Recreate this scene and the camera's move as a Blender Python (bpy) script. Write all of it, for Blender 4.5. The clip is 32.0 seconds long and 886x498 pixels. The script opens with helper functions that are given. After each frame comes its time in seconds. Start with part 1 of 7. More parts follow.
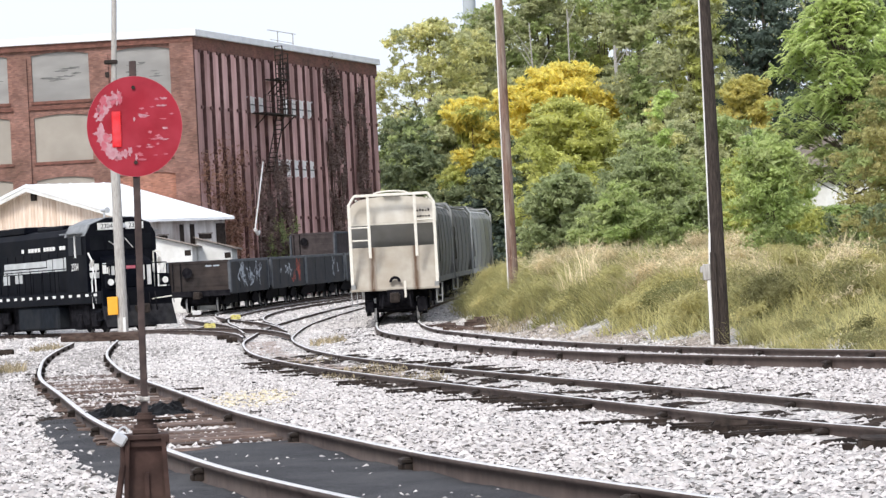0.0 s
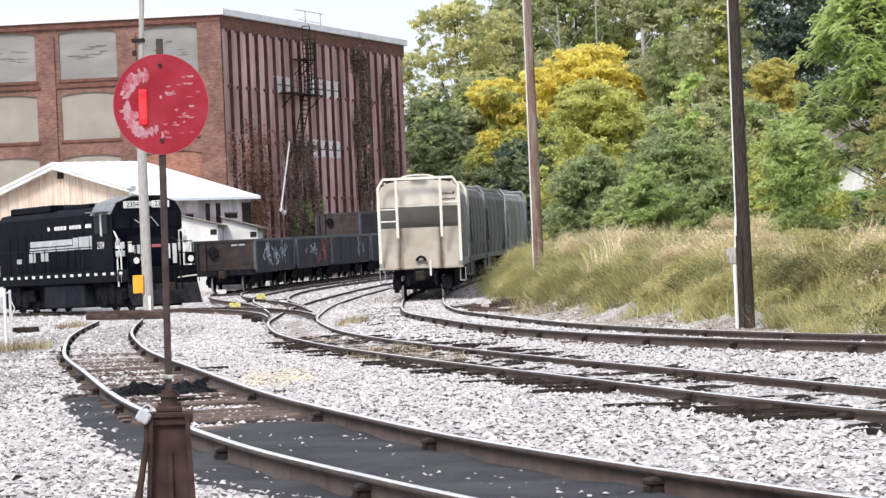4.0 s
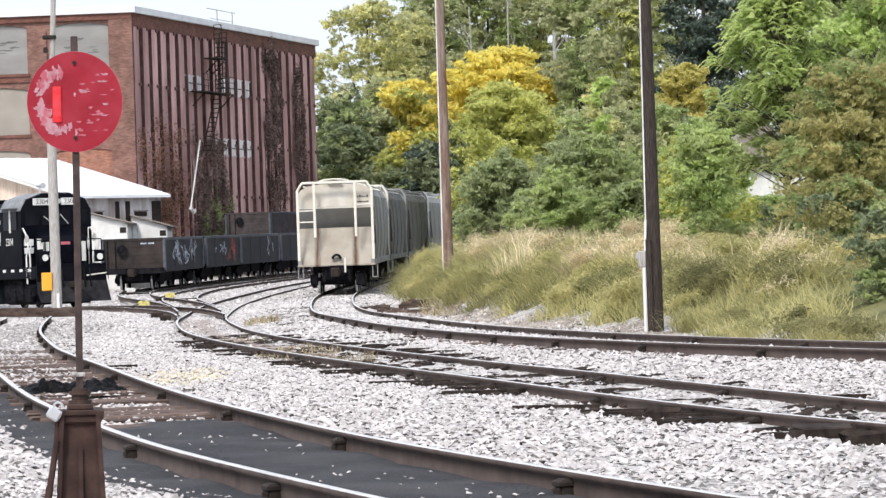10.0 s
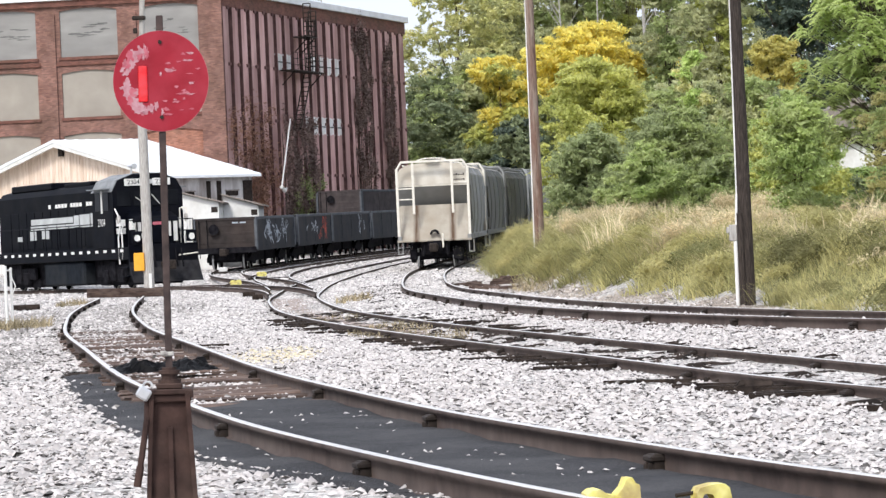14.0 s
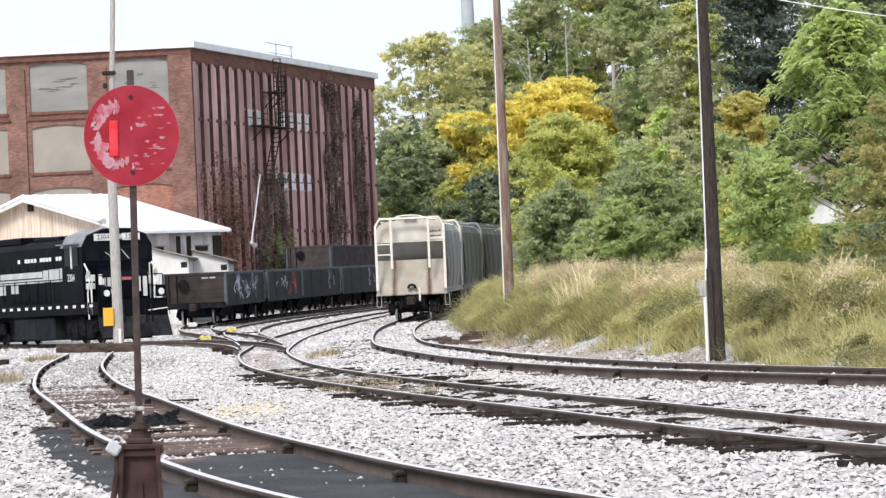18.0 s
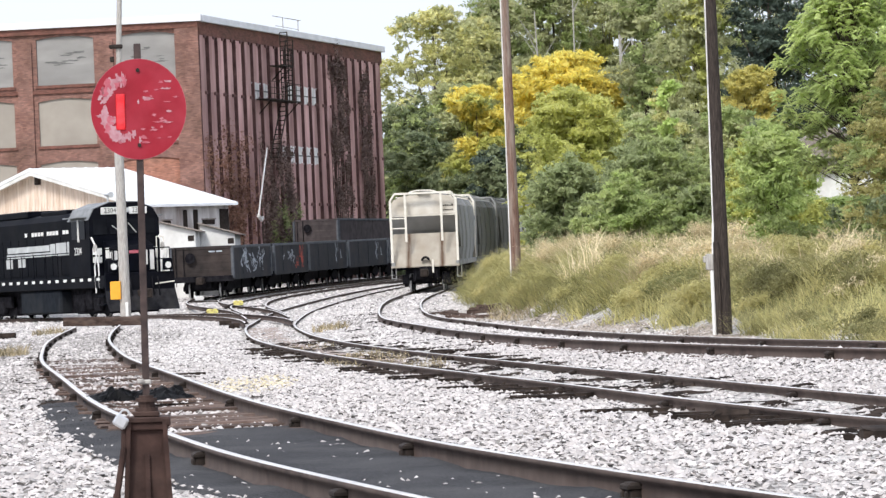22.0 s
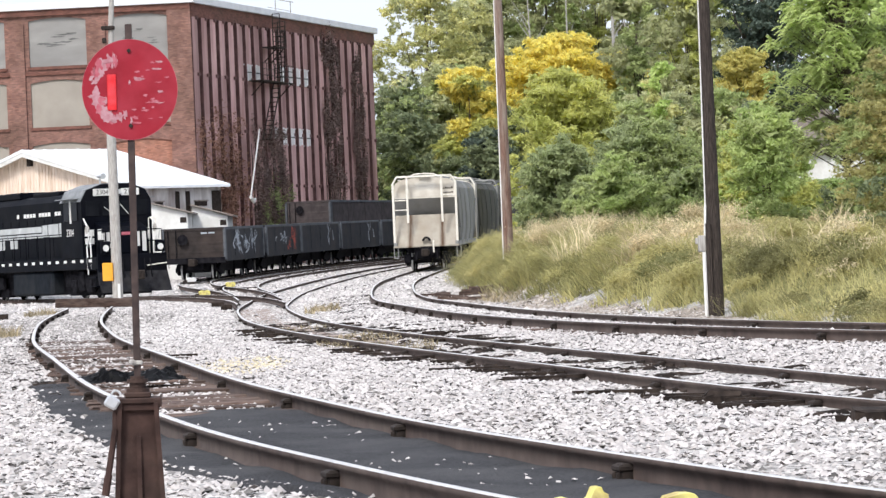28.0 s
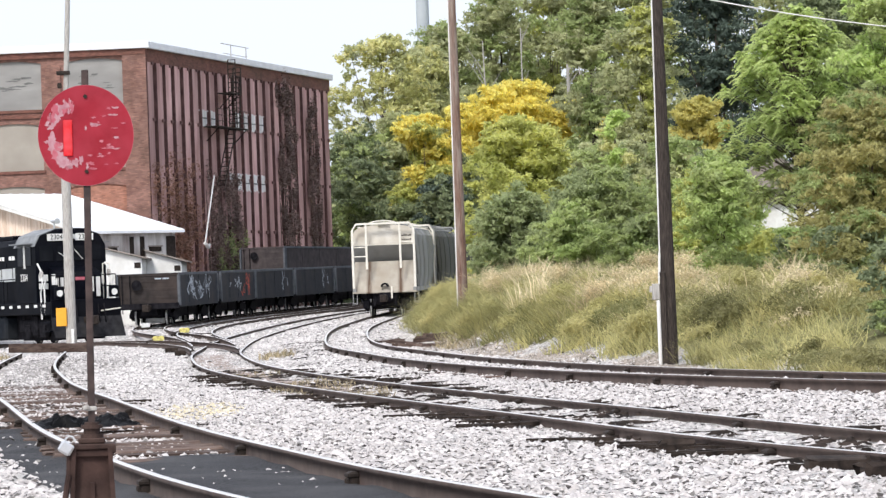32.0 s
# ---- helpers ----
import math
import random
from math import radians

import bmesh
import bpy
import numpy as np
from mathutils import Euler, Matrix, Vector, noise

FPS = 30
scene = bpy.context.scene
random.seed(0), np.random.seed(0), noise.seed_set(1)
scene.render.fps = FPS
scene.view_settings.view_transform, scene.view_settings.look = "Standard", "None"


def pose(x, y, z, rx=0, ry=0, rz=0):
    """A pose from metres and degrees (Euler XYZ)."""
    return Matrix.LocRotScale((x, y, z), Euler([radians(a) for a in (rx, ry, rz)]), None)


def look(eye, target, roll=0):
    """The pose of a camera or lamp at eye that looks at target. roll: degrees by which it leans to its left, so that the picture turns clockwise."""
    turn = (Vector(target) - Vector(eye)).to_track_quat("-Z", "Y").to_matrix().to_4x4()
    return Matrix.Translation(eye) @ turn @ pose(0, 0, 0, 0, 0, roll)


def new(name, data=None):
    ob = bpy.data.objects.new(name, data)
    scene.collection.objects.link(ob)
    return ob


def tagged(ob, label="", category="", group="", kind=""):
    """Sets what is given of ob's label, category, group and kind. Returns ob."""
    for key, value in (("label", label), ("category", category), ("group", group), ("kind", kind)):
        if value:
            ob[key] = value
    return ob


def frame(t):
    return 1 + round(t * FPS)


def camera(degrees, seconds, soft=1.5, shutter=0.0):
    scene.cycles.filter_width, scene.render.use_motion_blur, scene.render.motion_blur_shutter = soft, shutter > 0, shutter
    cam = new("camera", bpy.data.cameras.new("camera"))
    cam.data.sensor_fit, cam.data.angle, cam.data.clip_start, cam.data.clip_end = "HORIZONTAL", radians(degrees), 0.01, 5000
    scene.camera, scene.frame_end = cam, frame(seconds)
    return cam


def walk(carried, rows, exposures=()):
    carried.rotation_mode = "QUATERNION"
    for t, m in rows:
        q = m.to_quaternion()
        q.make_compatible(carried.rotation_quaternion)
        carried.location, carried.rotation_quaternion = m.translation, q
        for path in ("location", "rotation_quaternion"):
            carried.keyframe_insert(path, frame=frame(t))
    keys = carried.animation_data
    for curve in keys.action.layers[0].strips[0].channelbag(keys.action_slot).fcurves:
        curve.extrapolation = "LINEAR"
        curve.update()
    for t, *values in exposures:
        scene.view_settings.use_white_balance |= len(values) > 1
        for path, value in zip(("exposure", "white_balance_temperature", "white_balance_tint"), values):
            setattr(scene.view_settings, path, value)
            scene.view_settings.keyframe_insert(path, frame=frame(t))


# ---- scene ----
ROWS = [
    (0.0, 0.000, -0.017, 0.009, -0.078, 0.675, 3.007), (0.5, -0.005, -0.021, 0.010, -0.018, 0.688, 2.890),
    (1.0, -0.004, -0.010, 0.010, -0.053, 0.652, 2.702), (1.5, -0.006, -0.025, 0.010, -0.091, 0.550, 2.468),
    (2.0, -0.006, -0.023, 0.009, -0.036, 0.460, 2.330), (2.5, -0.004, -0.028, 0.008, 0.079, 0.389, 2.286),
    (3.0, -0.004, -0.020, 0.006, 0.206, 0.370, 2.316), (3.5, 0.000, -0.005, 0.007, 0.313, 0.350, 2.395),
    (4.0, 0.001, -0.000, 0.005, 0.350, 0.380, 2.497), (4.5, -0.002, -0.015, 0.006, 0.319, 0.451, 2.485),
    (6.5, -0.006, -0.017, 0.005, 0.254, 0.486, 2.346), (7.0, -0.003, -0.012, 0.003, 0.294, 0.458, 2.323),
    (7.5, -0.002, -0.006, 0.004, 0.243, 0.457, 2.344), (8.0, -0.004, -0.019, 0.005, 0.075, 0.480, 2.268),
    (8.5, -0.004, -0.017, 0.005, -0.179, 0.459, 2.137), (9.0, -0.010, -0.020, 0.005, -0.550, 0.402, 2.030),
    (9.5, -0.014, -0.030, 0.006, -0.891, 0.343, 1.942), (10.0, -0.016, -0.045, 0.005, -1.185, 0.337, 1.915),
    (10.5, -0.017, -0.048, 0.005, -1.349, 0.345, 1.921), (11.0, -0.018, -0.053, 0.008, -1.363, 0.297, 1.956),
    (11.5, -0.013, -0.026, 0.004, -1.149, 0.153, 2.137), (12.0, -0.006, -0.010, -0.001, -0.789, -0.035, 2.303),
    (12.5, 0.002, -0.008, 0.000, -0.353, -0.196, 2.395), (13.0, -0.000, 0.000, 0.000, -0.000, -0.232, 2.504),
    (13.5, 0.000, -0.000, -0.000, 0.234, -0.179, 2.528), (14.0, 0.005, 0.005, -0.000, 0.367, 0.001, 2.536),
    (14.5, 0.008, -0.003, -0.000, 0.401, 0.193, 2.500), (15.0, 0.007, -0.004, 0.001, 0.407, 0.419, 2.412),
    (15.5, 0.003, -0.001, -0.000, 0.377, 0.638, 2.346), (17.5, 0.003, -0.018, -0.001, -0.145, 1.022, 2.469),
    (18.0, -0.000, 0.003, -0.003, -0.146, 0.916, 2.480), (18.5, 0.002, -0.003, -0.002, -0.071, 0.746, 2.501),
    (19.0, 0.007, 0.003, -0.006, 0.066, 0.613, 2.610), (19.5, 0.013, 0.004, -0.004, 0.168, 0.516, 2.658),
    (20.0, 0.013, 0.004, -0.005, 0.195, 0.465, 2.696), (20.5, 0.011, 0.012, -0.005, 0.199, 0.456, 2.658),
    (21.0, 0.007, 0.000, -0.003, 0.155, 0.481, 2.537), (21.5, 0.007, -0.007, -0.002, 0.074, 0.519, 2.490),
    (22.0, 0.001, -0.013, -0.004, -0.030, 0.475, 2.471), (22.5, 0.001, 0.002, -0.004, -0.105, 0.363, 2.441),
    (23.0, 0.006, -0.010, -0.006, -0.117, 0.188, 2.489), (23.5, 0.007, 0.008, -0.004, -0.047, 0.017, 2.489),
    (24.0, 0.005, 0.003, -0.008, 0.029, -0.052, 2.450), (24.5, 0.004, 0.011, -0.007, 0.057, 0.008, 2.437),
    (25.0, 0.005, 0.005, -0.007, 0.025, 0.128, 2.361), (25.5, 0.003, 0.002, -0.004, -0.097, 0.245, 2.341),
    (27.5, 0.007, 0.001, -0.008, -0.238, 0.150, 2.356), (28.0, 0.005, 0.008, -0.009, -0.158, 0.162, 2.442),
    (28.5, 0.004, 0.001, -0.007, -0.123, 0.277, 2.406), (29.0, 0.004, -0.004, -0.004, -0.171, 0.455, 2.368),
    (29.5, 0.000, 0.009, -0.007, -0.264, 0.652, 2.268), (30.0, -0.002, -0.004, -0.006, -0.374, 0.808, 2.232),
    (30.5, 0.000, -0.012, -0.004, -0.495, 0.942, 2.182), (31.0, -0.002, -0.005, -0.004, -0.630, 1.010, 2.174),
    (31.5, -0.002, -0.011, -0.003, -0.795, 0.988, 2.181), (32.0, -0.000, -0.015, -0.006, -0.933, 0.922, 2.158),
]
cam = camera(14.885, 32.0, soft=1.4)
EYE = 1.177
walk(cam, [(t, pose(x, y, EYE + z, 90 + pitch, roll, yaw)) for t, x, y, z, yaw, pitch, roll in ROWS])

# ---- sky and light: bright thin overcast ----
scene.view_settings.exposure = 0.54
world = bpy.data.worlds.new("sky")
scene.world = world
world.use_nodes = True
wn = world.node_tree
sky = wn.nodes.new("ShaderNodeTexSky")
sky.sky_type, sky.sun_disc = "NISHITA", False
sky.sun_elevation, sky.sun_rotation = radians(48), radians(205)
sky.air_density, sky.dust_density, sky.ozone_density = 0.8, 4.0, 1.0
haze = wn.nodes.new("ShaderNodeMixRGB")
haze.inputs[0].default_value = 0.72
haze.inputs[2].default_value = (8.35, 8.92, 10.3, 1)
wn.links.new(sky.outputs[0], haze.inputs[1])
wn.links.new(haze.outputs[0], wn.nodes["Background"].inputs[0])
wn.nodes["Background"].inputs[1].default_value = 0.1
sun_data = bpy.data.lights.new("sun", "SUN")
sun_data.energy, sun_data.angle, sun_data.color = 2.0, radians(14), (1.0, 0.97, 0.92)
sun = new("sun", sun_data)
sun.matrix_world = look((-25, -55, 66), (0, 0, 0))


# ---- materials ----
def mat(name, c1, c2, scale=4.0, rough=0.8, metal=0.0, bump=0.3, stain=None, amount=0.5, sscale=0.6, rand=0.0, island=0.0, trans=0.0, dist=0.02, stretch=(1, 1, 1)):
    m = bpy.data.materials.new(name)
    m.use_nodes = True
    n, l = m.node_tree.nodes, m.node_tree.links
    b = n["Principled BSDF"]
    b.inputs["Roughness"].default_value, b.inputs["Metallic"].default_value = rough, metal
    b.inputs["Specular IOR Level"].default_value = 0.5 if rough < 0.4 else 0.1 if max(c2) < 0.03 else 0.22
    tc = n.new("ShaderNodeTexCoord")
    mp = n.new("ShaderNodeMapping")
    mp.inputs["Scale"].default_value = stretch
    l.new(tc.outputs["Object"], mp.inputs[0])
    no = n.new("ShaderNodeTexNoise")
    no.inputs["Scale"].default_value, no.inputs["Detail"].default_value = scale, 6
    l.new(mp.outputs[0], no.inputs["Vector"])
    ramp = n.new("ShaderNodeValToRGB")
    ramp.color_ramp.elements[0].position, ramp.color_ramp.elements[1].position = 0.32, 0.68
    ramp.color_ramp.elements[0].color, ramp.color_ramp.elements[1].color = (*c1, 1), (*c2, 1)
    l.new(no.outputs[0], ramp.inputs[0])
    col = ramp.outputs[0]
    if stain:
        n2 = n.new("ShaderNodeTexNoise")
        n2.inputs["Scale"].default_value, n2.inputs["Detail"].default_value = sscale, 4
        l.new(mp.outputs[0], n2.inputs["Vector"])
        r2 = n.new("ShaderNodeValToRGB")
        r2.color_ramp.elements[0].position, r2.color_ramp.elements[1].position = 0.42, 0.66
        r2.color_ramp.elements[0].color, r2.color_ramp.elements[1].color = (0, 0, 0, 1), (amount,) * 3 + (1,)
        l.new(n2.outputs[0], r2.inputs[0])
        mx = n.new("ShaderNodeMixRGB")
        mx.inputs[2].default_value = (*stain, 1)
        l.new(r2.outputs[0], mx.inputs[0])
        l.new(col, mx.inputs[1])
        col = mx.outputs[0]
    for k, src in ((rand, "ShaderNodeObjectInfo"), (island, "ShaderNodeNewGeometry")):
        if k:
            oi = n.new(src)
            mr = n.new("ShaderNodeMapRange")
            mr.inputs[3].default_value, mr.inputs[4].default_value = 1 - k, 1 + k
            l.new(oi.outputs["Random" if src.endswith("Info") else "Random Per Island"], mr.inputs[0])
            hs = n.new("ShaderNodeHueSaturation")
            l.new(mr.outputs[0], hs.inputs["Value"])
            l.new(col, hs.inputs["Color"])
            col = hs.outputs[0]
    l.new(col, b.inputs["Base Color"])
    if bump:
        bp = n.new("ShaderNodeBump")
        bp.inputs["Strength"].default_value, bp.inputs["Distance"].default_value = bump, dist
        l.new(no.outputs[0], bp.inputs["Height"])
        l.new(bp.outputs[0], b.inputs["Normal"])
    if trans:
        tr, ms = n.new("ShaderNodeBsdfTranslucent"), n.new("ShaderNodeMixShader")
        ms.inputs[0].default_value = trans
        l.new(col, tr.inputs[0])
        l.new(b.outputs[0], ms.inputs[1])
        l.new(tr.outputs[0], ms.inputs[2])
        l.new(ms.outputs[0], n["Material Output"].inputs[0])
    return m


def ballast_material():
    """Crushed limestone: cells of different greys with dark gaps, soil patches."""
    m = mat("ballast", (0.36, 0.34, 0.325), (0.55, 0.53, 0.51), 0.35, 0.95, bump=0)
    n, l = m.node_tree.nodes, m.node_tree.links
    tc = n.new("ShaderNodeTexCoord")
    v = n.new("ShaderNodeTexVoronoi")
    v.inputs["Scale"].default_value = 13
    v2 = n.new("ShaderNodeTexVoronoi")
    v2.feature = "DISTANCE_TO_EDGE"
    v2.inputs["Scale"].default_value = 13
    for q in (v, v2):
        l.new(tc.outputs["Object"], q.inputs["Vector"])
    sep = n.new("ShaderNodeSeparateColor")
    l.new(v.outputs["Color"], sep.inputs[0])
    mr = n.new("ShaderNodeMapRange")
    mr.inputs[3].default_value, mr.inputs[4].default_value = 0.4, 1.5
    l.new(sep.outputs[0], mr.inputs[0])
    edge = n.new("ShaderNodeMapRange")
    edge.inputs[2].default_value, edge.inputs[3].default_value = 0.12, 0.68
    l.new(v2.outputs["Distance"], edge.inputs[0])
    mul = n.new("ShaderNodeMath")
    mul.operation = "MULTIPLY"
    l.new(mr.outputs[0], mul.inputs[0])
    l.new(edge.outputs[0], mul.inputs[1])
    hs = n.new("ShaderNodeHueSaturation")
    b = n["Principled BSDF"]
    l.new(b.inputs["Base Color"].links[0].from_socket, hs.inputs["Color"])
    l.new(mul.outputs[0], hs.inputs["Value"])
    l.new(hs.outputs[0], b.inputs["Base Color"])
    bp = n.new("ShaderNodeBump")
    bp.inputs["Strength"].default_value, bp.inputs["Distance"].default_value = 0.8, 0.03
    l.new(v2.outputs["Distance"], bp.inputs["Height"])
    l.new(bp.outputs[0], b.inputs["Normal"])
    return m


def brick_material(name, c1, c2, mortar):
    m = mat(name, c1, c2, 2.0, 0.9, bump=0.2, stain=(0.10, 0.065, 0.05), amount=0.55, sscale=0.35)
    n, l = m.node_tree.nodes, m.node_tree.links
    b = n["Principled BSDF"]
    tc = n.new("ShaderNodeTexCoord")
    br = n.new("ShaderNodeTexBrick")
    br.inputs["Scale"].default_value = 1.0
    br.inputs["Brick Width"].default_value, br.inputs["Row Height"].default_value = 0.22, 0.075
    br.inputs["Mortar Size"].default_value = 0.008
    br.inputs["Color1"].default_value, br.inputs["Color2"].default_value = (0.75, 0.75, 0.75, 1), (1.25, 1.2, 1.15, 1)
    br.inputs["Mortar"].default_value = (*mortar, 1)
    sw = n.new("ShaderNodeMapping")
    sw.inputs["Rotation"].default_value = (radians(-90), 0, 0)
    l.new(tc.outputs["Object"], sw.inputs[0])
    l.new(sw.outputs[0], br.inputs["Vector"])
    mx = n.new("ShaderNodeMixRGB")
    mx.blend_type = "MULTIPLY"
    mx.inputs[0].default_value = 1
    l.new(b.inputs["Base Color"].links[0].from_socket, mx.inputs[1])
    l.new(br.outputs[0], mx.inputs[2])
    l.new(mx.outputs[0], b.inputs["Base Color"])
    return m


M_BALLAST = ballast_material()
M_STONE = mat("limestone", (0.44, 0.405, 0.39), (0.62, 0.585, 0.57), 6, 0.9, bump=0.2, island=0.27)
M_TOESTONE = mat("soiled_limestone", (0.23, 0.195, 0.165), (0.44, 0.39, 0.345), 1.0, 0.95, bump=0.2, island=0.4)
M_GREYSTONE = mat("dirty_limestone", (0.22, 0.205, 0.195), (0.38, 0.36, 0.345), 1.0, 0.95, bump=0.2, island=0.4)
M_FARSTONE = mat("dusty_limestone", (0.44, 0.41, 0.395), (0.60, 0.57, 0.555), 0.8, 0.9, bump=0.2, island=0.38)
M_DARKSTONE = mat("grey_limestone", (0.10, 0.095, 0.09), (0.24, 0.225, 0.21), 6, 0.9, bump=0.2, island=0.5)
M_ASPHALT = mat("asphalt", (0.018, 0.018, 0.021), (0.062, 0.062, 0.067), 45, 0.9, bump=1.0, stain=(0.085, 0.084, 0.086), amount=0.6, sscale=1.2)
M_DIRT = mat("brown_track_bed", (0.15, 0.105, 0.085), (0.32, 0.255, 0.22), 3.0, 0.95, bump=0.6, stain=(0.48, 0.43, 0.40), amount=0.8, sscale=5)
M_SOIL = mat("bank_soil", (0.10, 0.10, 0.045), (0.20, 0.19, 0.08), 1.5, 0.95, bump=0.4)
M_RAIL = mat("rail_side", (0.044, 0.030, 0.026), (0.092, 0.066, 0.056), 5, 0.75, 0.0, 0.3, stain=(0.13, 0.10, 0.085), amount=0.5, sscale=0.8)
M_HEAD = mat("rail_head", (0.60, 0.58, 0.56), (0.78, 0.76, 0.74), 8, 0.42, 0.35, 0.03)
M_TIE = mat("old_tie_wood", (0.042, 0.027, 0.022), (0.13, 0.088, 0.07), 5, 0.9, bump=0.8, rand=0.35, stain=(0.22, 0.17, 0.15), amount=0.5, sscale=1.5, stretch=(1, 6, 3))
M_ROTTEN = mat("rotten_tie_wood", (0.012, 0.009, 0.008), (0.05, 0.037, 0.03), 9, 0.95, bump=0.8, island=0.5)
M_SAND = mat("yellowish_stone", (0.54, 0.46, 0.30), (0.69, 0.61, 0.45), 6, 0.9, bump=0.2, island=0.25)
M_RUST = mat("rusty_iron", (0.026, 0.015, 0.013), (0.072, 0.041, 0.034), 9, 0.8, 0.15, 0.4, stain=(0.12, 0.085, 0.07), amount=0.5, sscale=2.5)
M_IRON = mat("dark_iron", (0.02, 0.016, 0.014), (0.05, 0.038, 0.032), 9, 0.75, 0.2, 0.4)
M_MAST = mat("mast_paint", (0.035, 0.026, 0.025), (0.085, 0.06, 0.055), 12, 0.7, 0.1, 0.3)
M_RED = mat("target_red", (0.235, 0.010, 0.020), (0.33, 0.018, 0.034), 5, 0.55, 0, 0.08, stain=(0.36, 0.035, 0.055), amount=0.6, sscale=7)
M_REDGLOSS = mat("red_reflector", (0.56, 0.008, 0.012), (0.72, 0.016, 0.024), 9, 0.3, 0, 0, stain=(0.62, 0.10, 0.12), amount=0.5, sscale=11)
M_WORN = mat("worn_pinkish", (0.40, 0.07, 0.10), (0.50, 0.17, 0.205), 20, 0.6, 0, 0.1)
M_PINK = mat("bleached_film", (0.40, 0.165, 0.195), (0.50, 0.30, 0.33), 30, 0.6, 0, 0.1)
M_STEEL = mat("padlock_steel", (0.6, 0.6, 0.6), (0.8, 0.8, 0.8), 10, 0.35, 0.9, 0.05)
M_YELLOW = mat("yellow_paint", (0.72, 0.64, 0.14), (0.86, 0.79, 0.32), 14, 0.6, 0, 0.2, stain=(0.32, 0.22, 0.12), amount=0.7, sscale=8)
M_YBOX = mat("amber_box", (0.74, 0.33, 0.03), (0.84, 0.41, 0.05), 3, 0.6, 0, 0.05)
M_POLE1 = mat("creosote_pole", (0.022, 0.018, 0.016), (0.074, 0.058, 0.050), 9, 0.9, bump=0.7, stretch=(6, 6, 0.6))
M_POLE2 = mat("brown_pole", (0.103, 0.057, 0.044), (0.241, 0.149, 0.115), 7, 0.9, bump=0.7, stain=(0.34, 0.29, 0.25), amount=0.7, sscale=1.2, stretch=(5, 5, 0.5))
M_POST = mat("grey_weathered_pole", (0.30, 0.28, 0.26), (0.50, 0.48, 0.45), 8, 0.9, bump=0.6, stretch=(5, 5, 0.5))
M_PEEL = mat("peeling_white_boards", (0.50, 0.48, 0.47), (0.70, 0.68, 0.67), 5, 0.8, bump=0.2, stain=(0.20, 0.15, 0.13), amount=0.75, sscale=1.3, stretch=(1, 1, 0.25))
M_WHITE = mat("white_paint", (0.72, 0.72, 0.70), (0.82, 0.82, 0.80), 4, 0.6, bump=0.1, stain=(0.55, 0.53, 0.49), amount=0.5, sscale=0.8)
M_ROOF = mat("white_metal_roof", (0.74, 0.76, 0.80), (0.84, 0.86, 0.88), 1.2, 0.45, 0.0, 0.1)
M_BOARD = mat("tan_boards", (0.76, 0.62, 0.51), (0.85, 0.73, 0.63), 3, 0.85, bump=0.3, stain=(0.52, 0.38, 0.28), amount=0.6, sscale=0.8, stretch=(3, 3, 0.4))
M_OLDWHITE = mat("peeling_white_boards", (0.74, 0.73, 0.71), (0.87, 0.86, 0.85), 3, 0.85, bump=0.4, stain=(0.36, 0.33, 0.30), amount=0.5, sscale=0.7, stretch=(3, 3, 0.6))
M_BROWNROOF = mat("brown_shingles", (0.20, 0.17, 0.15), (0.34, 0.30, 0.27), 6, 0.9, bump=0.5)
M_BRICK = brick_material("red_brick", (0.215, 0.115, 0.093), (0.31, 0.175, 0.145), (0.9, 0.95, 1.0))
M_BRICKNEW = brick_material("newer_orange_brick", (0.33, 0.155, 0.11), (0.42, 0.21, 0.155), (0.9, 0.95, 1.0))
M_BRICK2 = brick_material("dark_red_brick", (0.15, 0.07, 0.055), (0.22, 0.10, 0.08), (0.9, 0.95, 1.0))
M_RIB = mat("red_oxide_paint", (0.47, 0.275, 0.26), (0.66, 0.435, 0.41), 1.2, 0.85, bump=0.25, stain=(0.16, 0.085, 0.075), amount=0.7, sscale=0.25, rand=0.12, stretch=(2, 2, 0.35))
# reds darkened to hold the shade between the ribs of the flank
M_DARKRED = mat("recess_shade_brick", (0.06, 0.032, 0.03), (0.13, 0.07, 0.062), 2, 0.9, bump=0.4)
M_CHEEK = mat("cheek_shade_brick", (0.10, 0.055, 0.052), (0.20, 0.11, 0.10), 2, 0.9, bump=0.4)
M_INFILL = mat("grey_render", (0.285, 0.275, 0.262), (0.345, 0.335, 0.322), 1.2, 0.9, bump=0.1, stain=(0.235, 0.23, 0.222), amount=0.7, sscale=0.5, stretch=(0.6, 1, 1.6))
M_INFILLWARM = mat("beige_render", (0.335, 0.300, 0.258), (0.395, 0.358, 0.312), 1.0, 0.9, bump=0.1, stain=(0.30, 0.275, 0.24), amount=0.5, sscale=0.4)
M_STREAK = mat("dark_streaks", (0.13, 0.13, 0.125), (0.19, 0.19, 0.185), 3, 0.9, bump=0.1)
M_COPING = mat("light_coping", (0.72, 0.73, 0.75), (0.82, 0.83, 0.85), 2, 0.5, 0, 0.05)
M_BEIGE = mat("beige_car_paint", (0.62, 0.58, 0.51), (0.72, 0.69, 0.62), 2.5, 0.65, bump=0.06, stain=(0.42, 0.36, 0.28), amount=0.6, sscale=0.8)
M_BEIGELOW = mat("darker_beige_sheet", (0.335, 0.30, 0.25), (0.42, 0.385, 0.33), 2.5, 0.75, bump=0.06, stain=(0.31, 0.26, 0.20), amount=0.5, sscale=0.9)
# beige darkened to show the shade under the car's upper end plate
M_BEIGEDARK = mat("shaded_slope_sheet", (0.17, 0.15, 0.125), (0.23, 0.205, 0.17), 2.5, 0.8, bump=0.06)
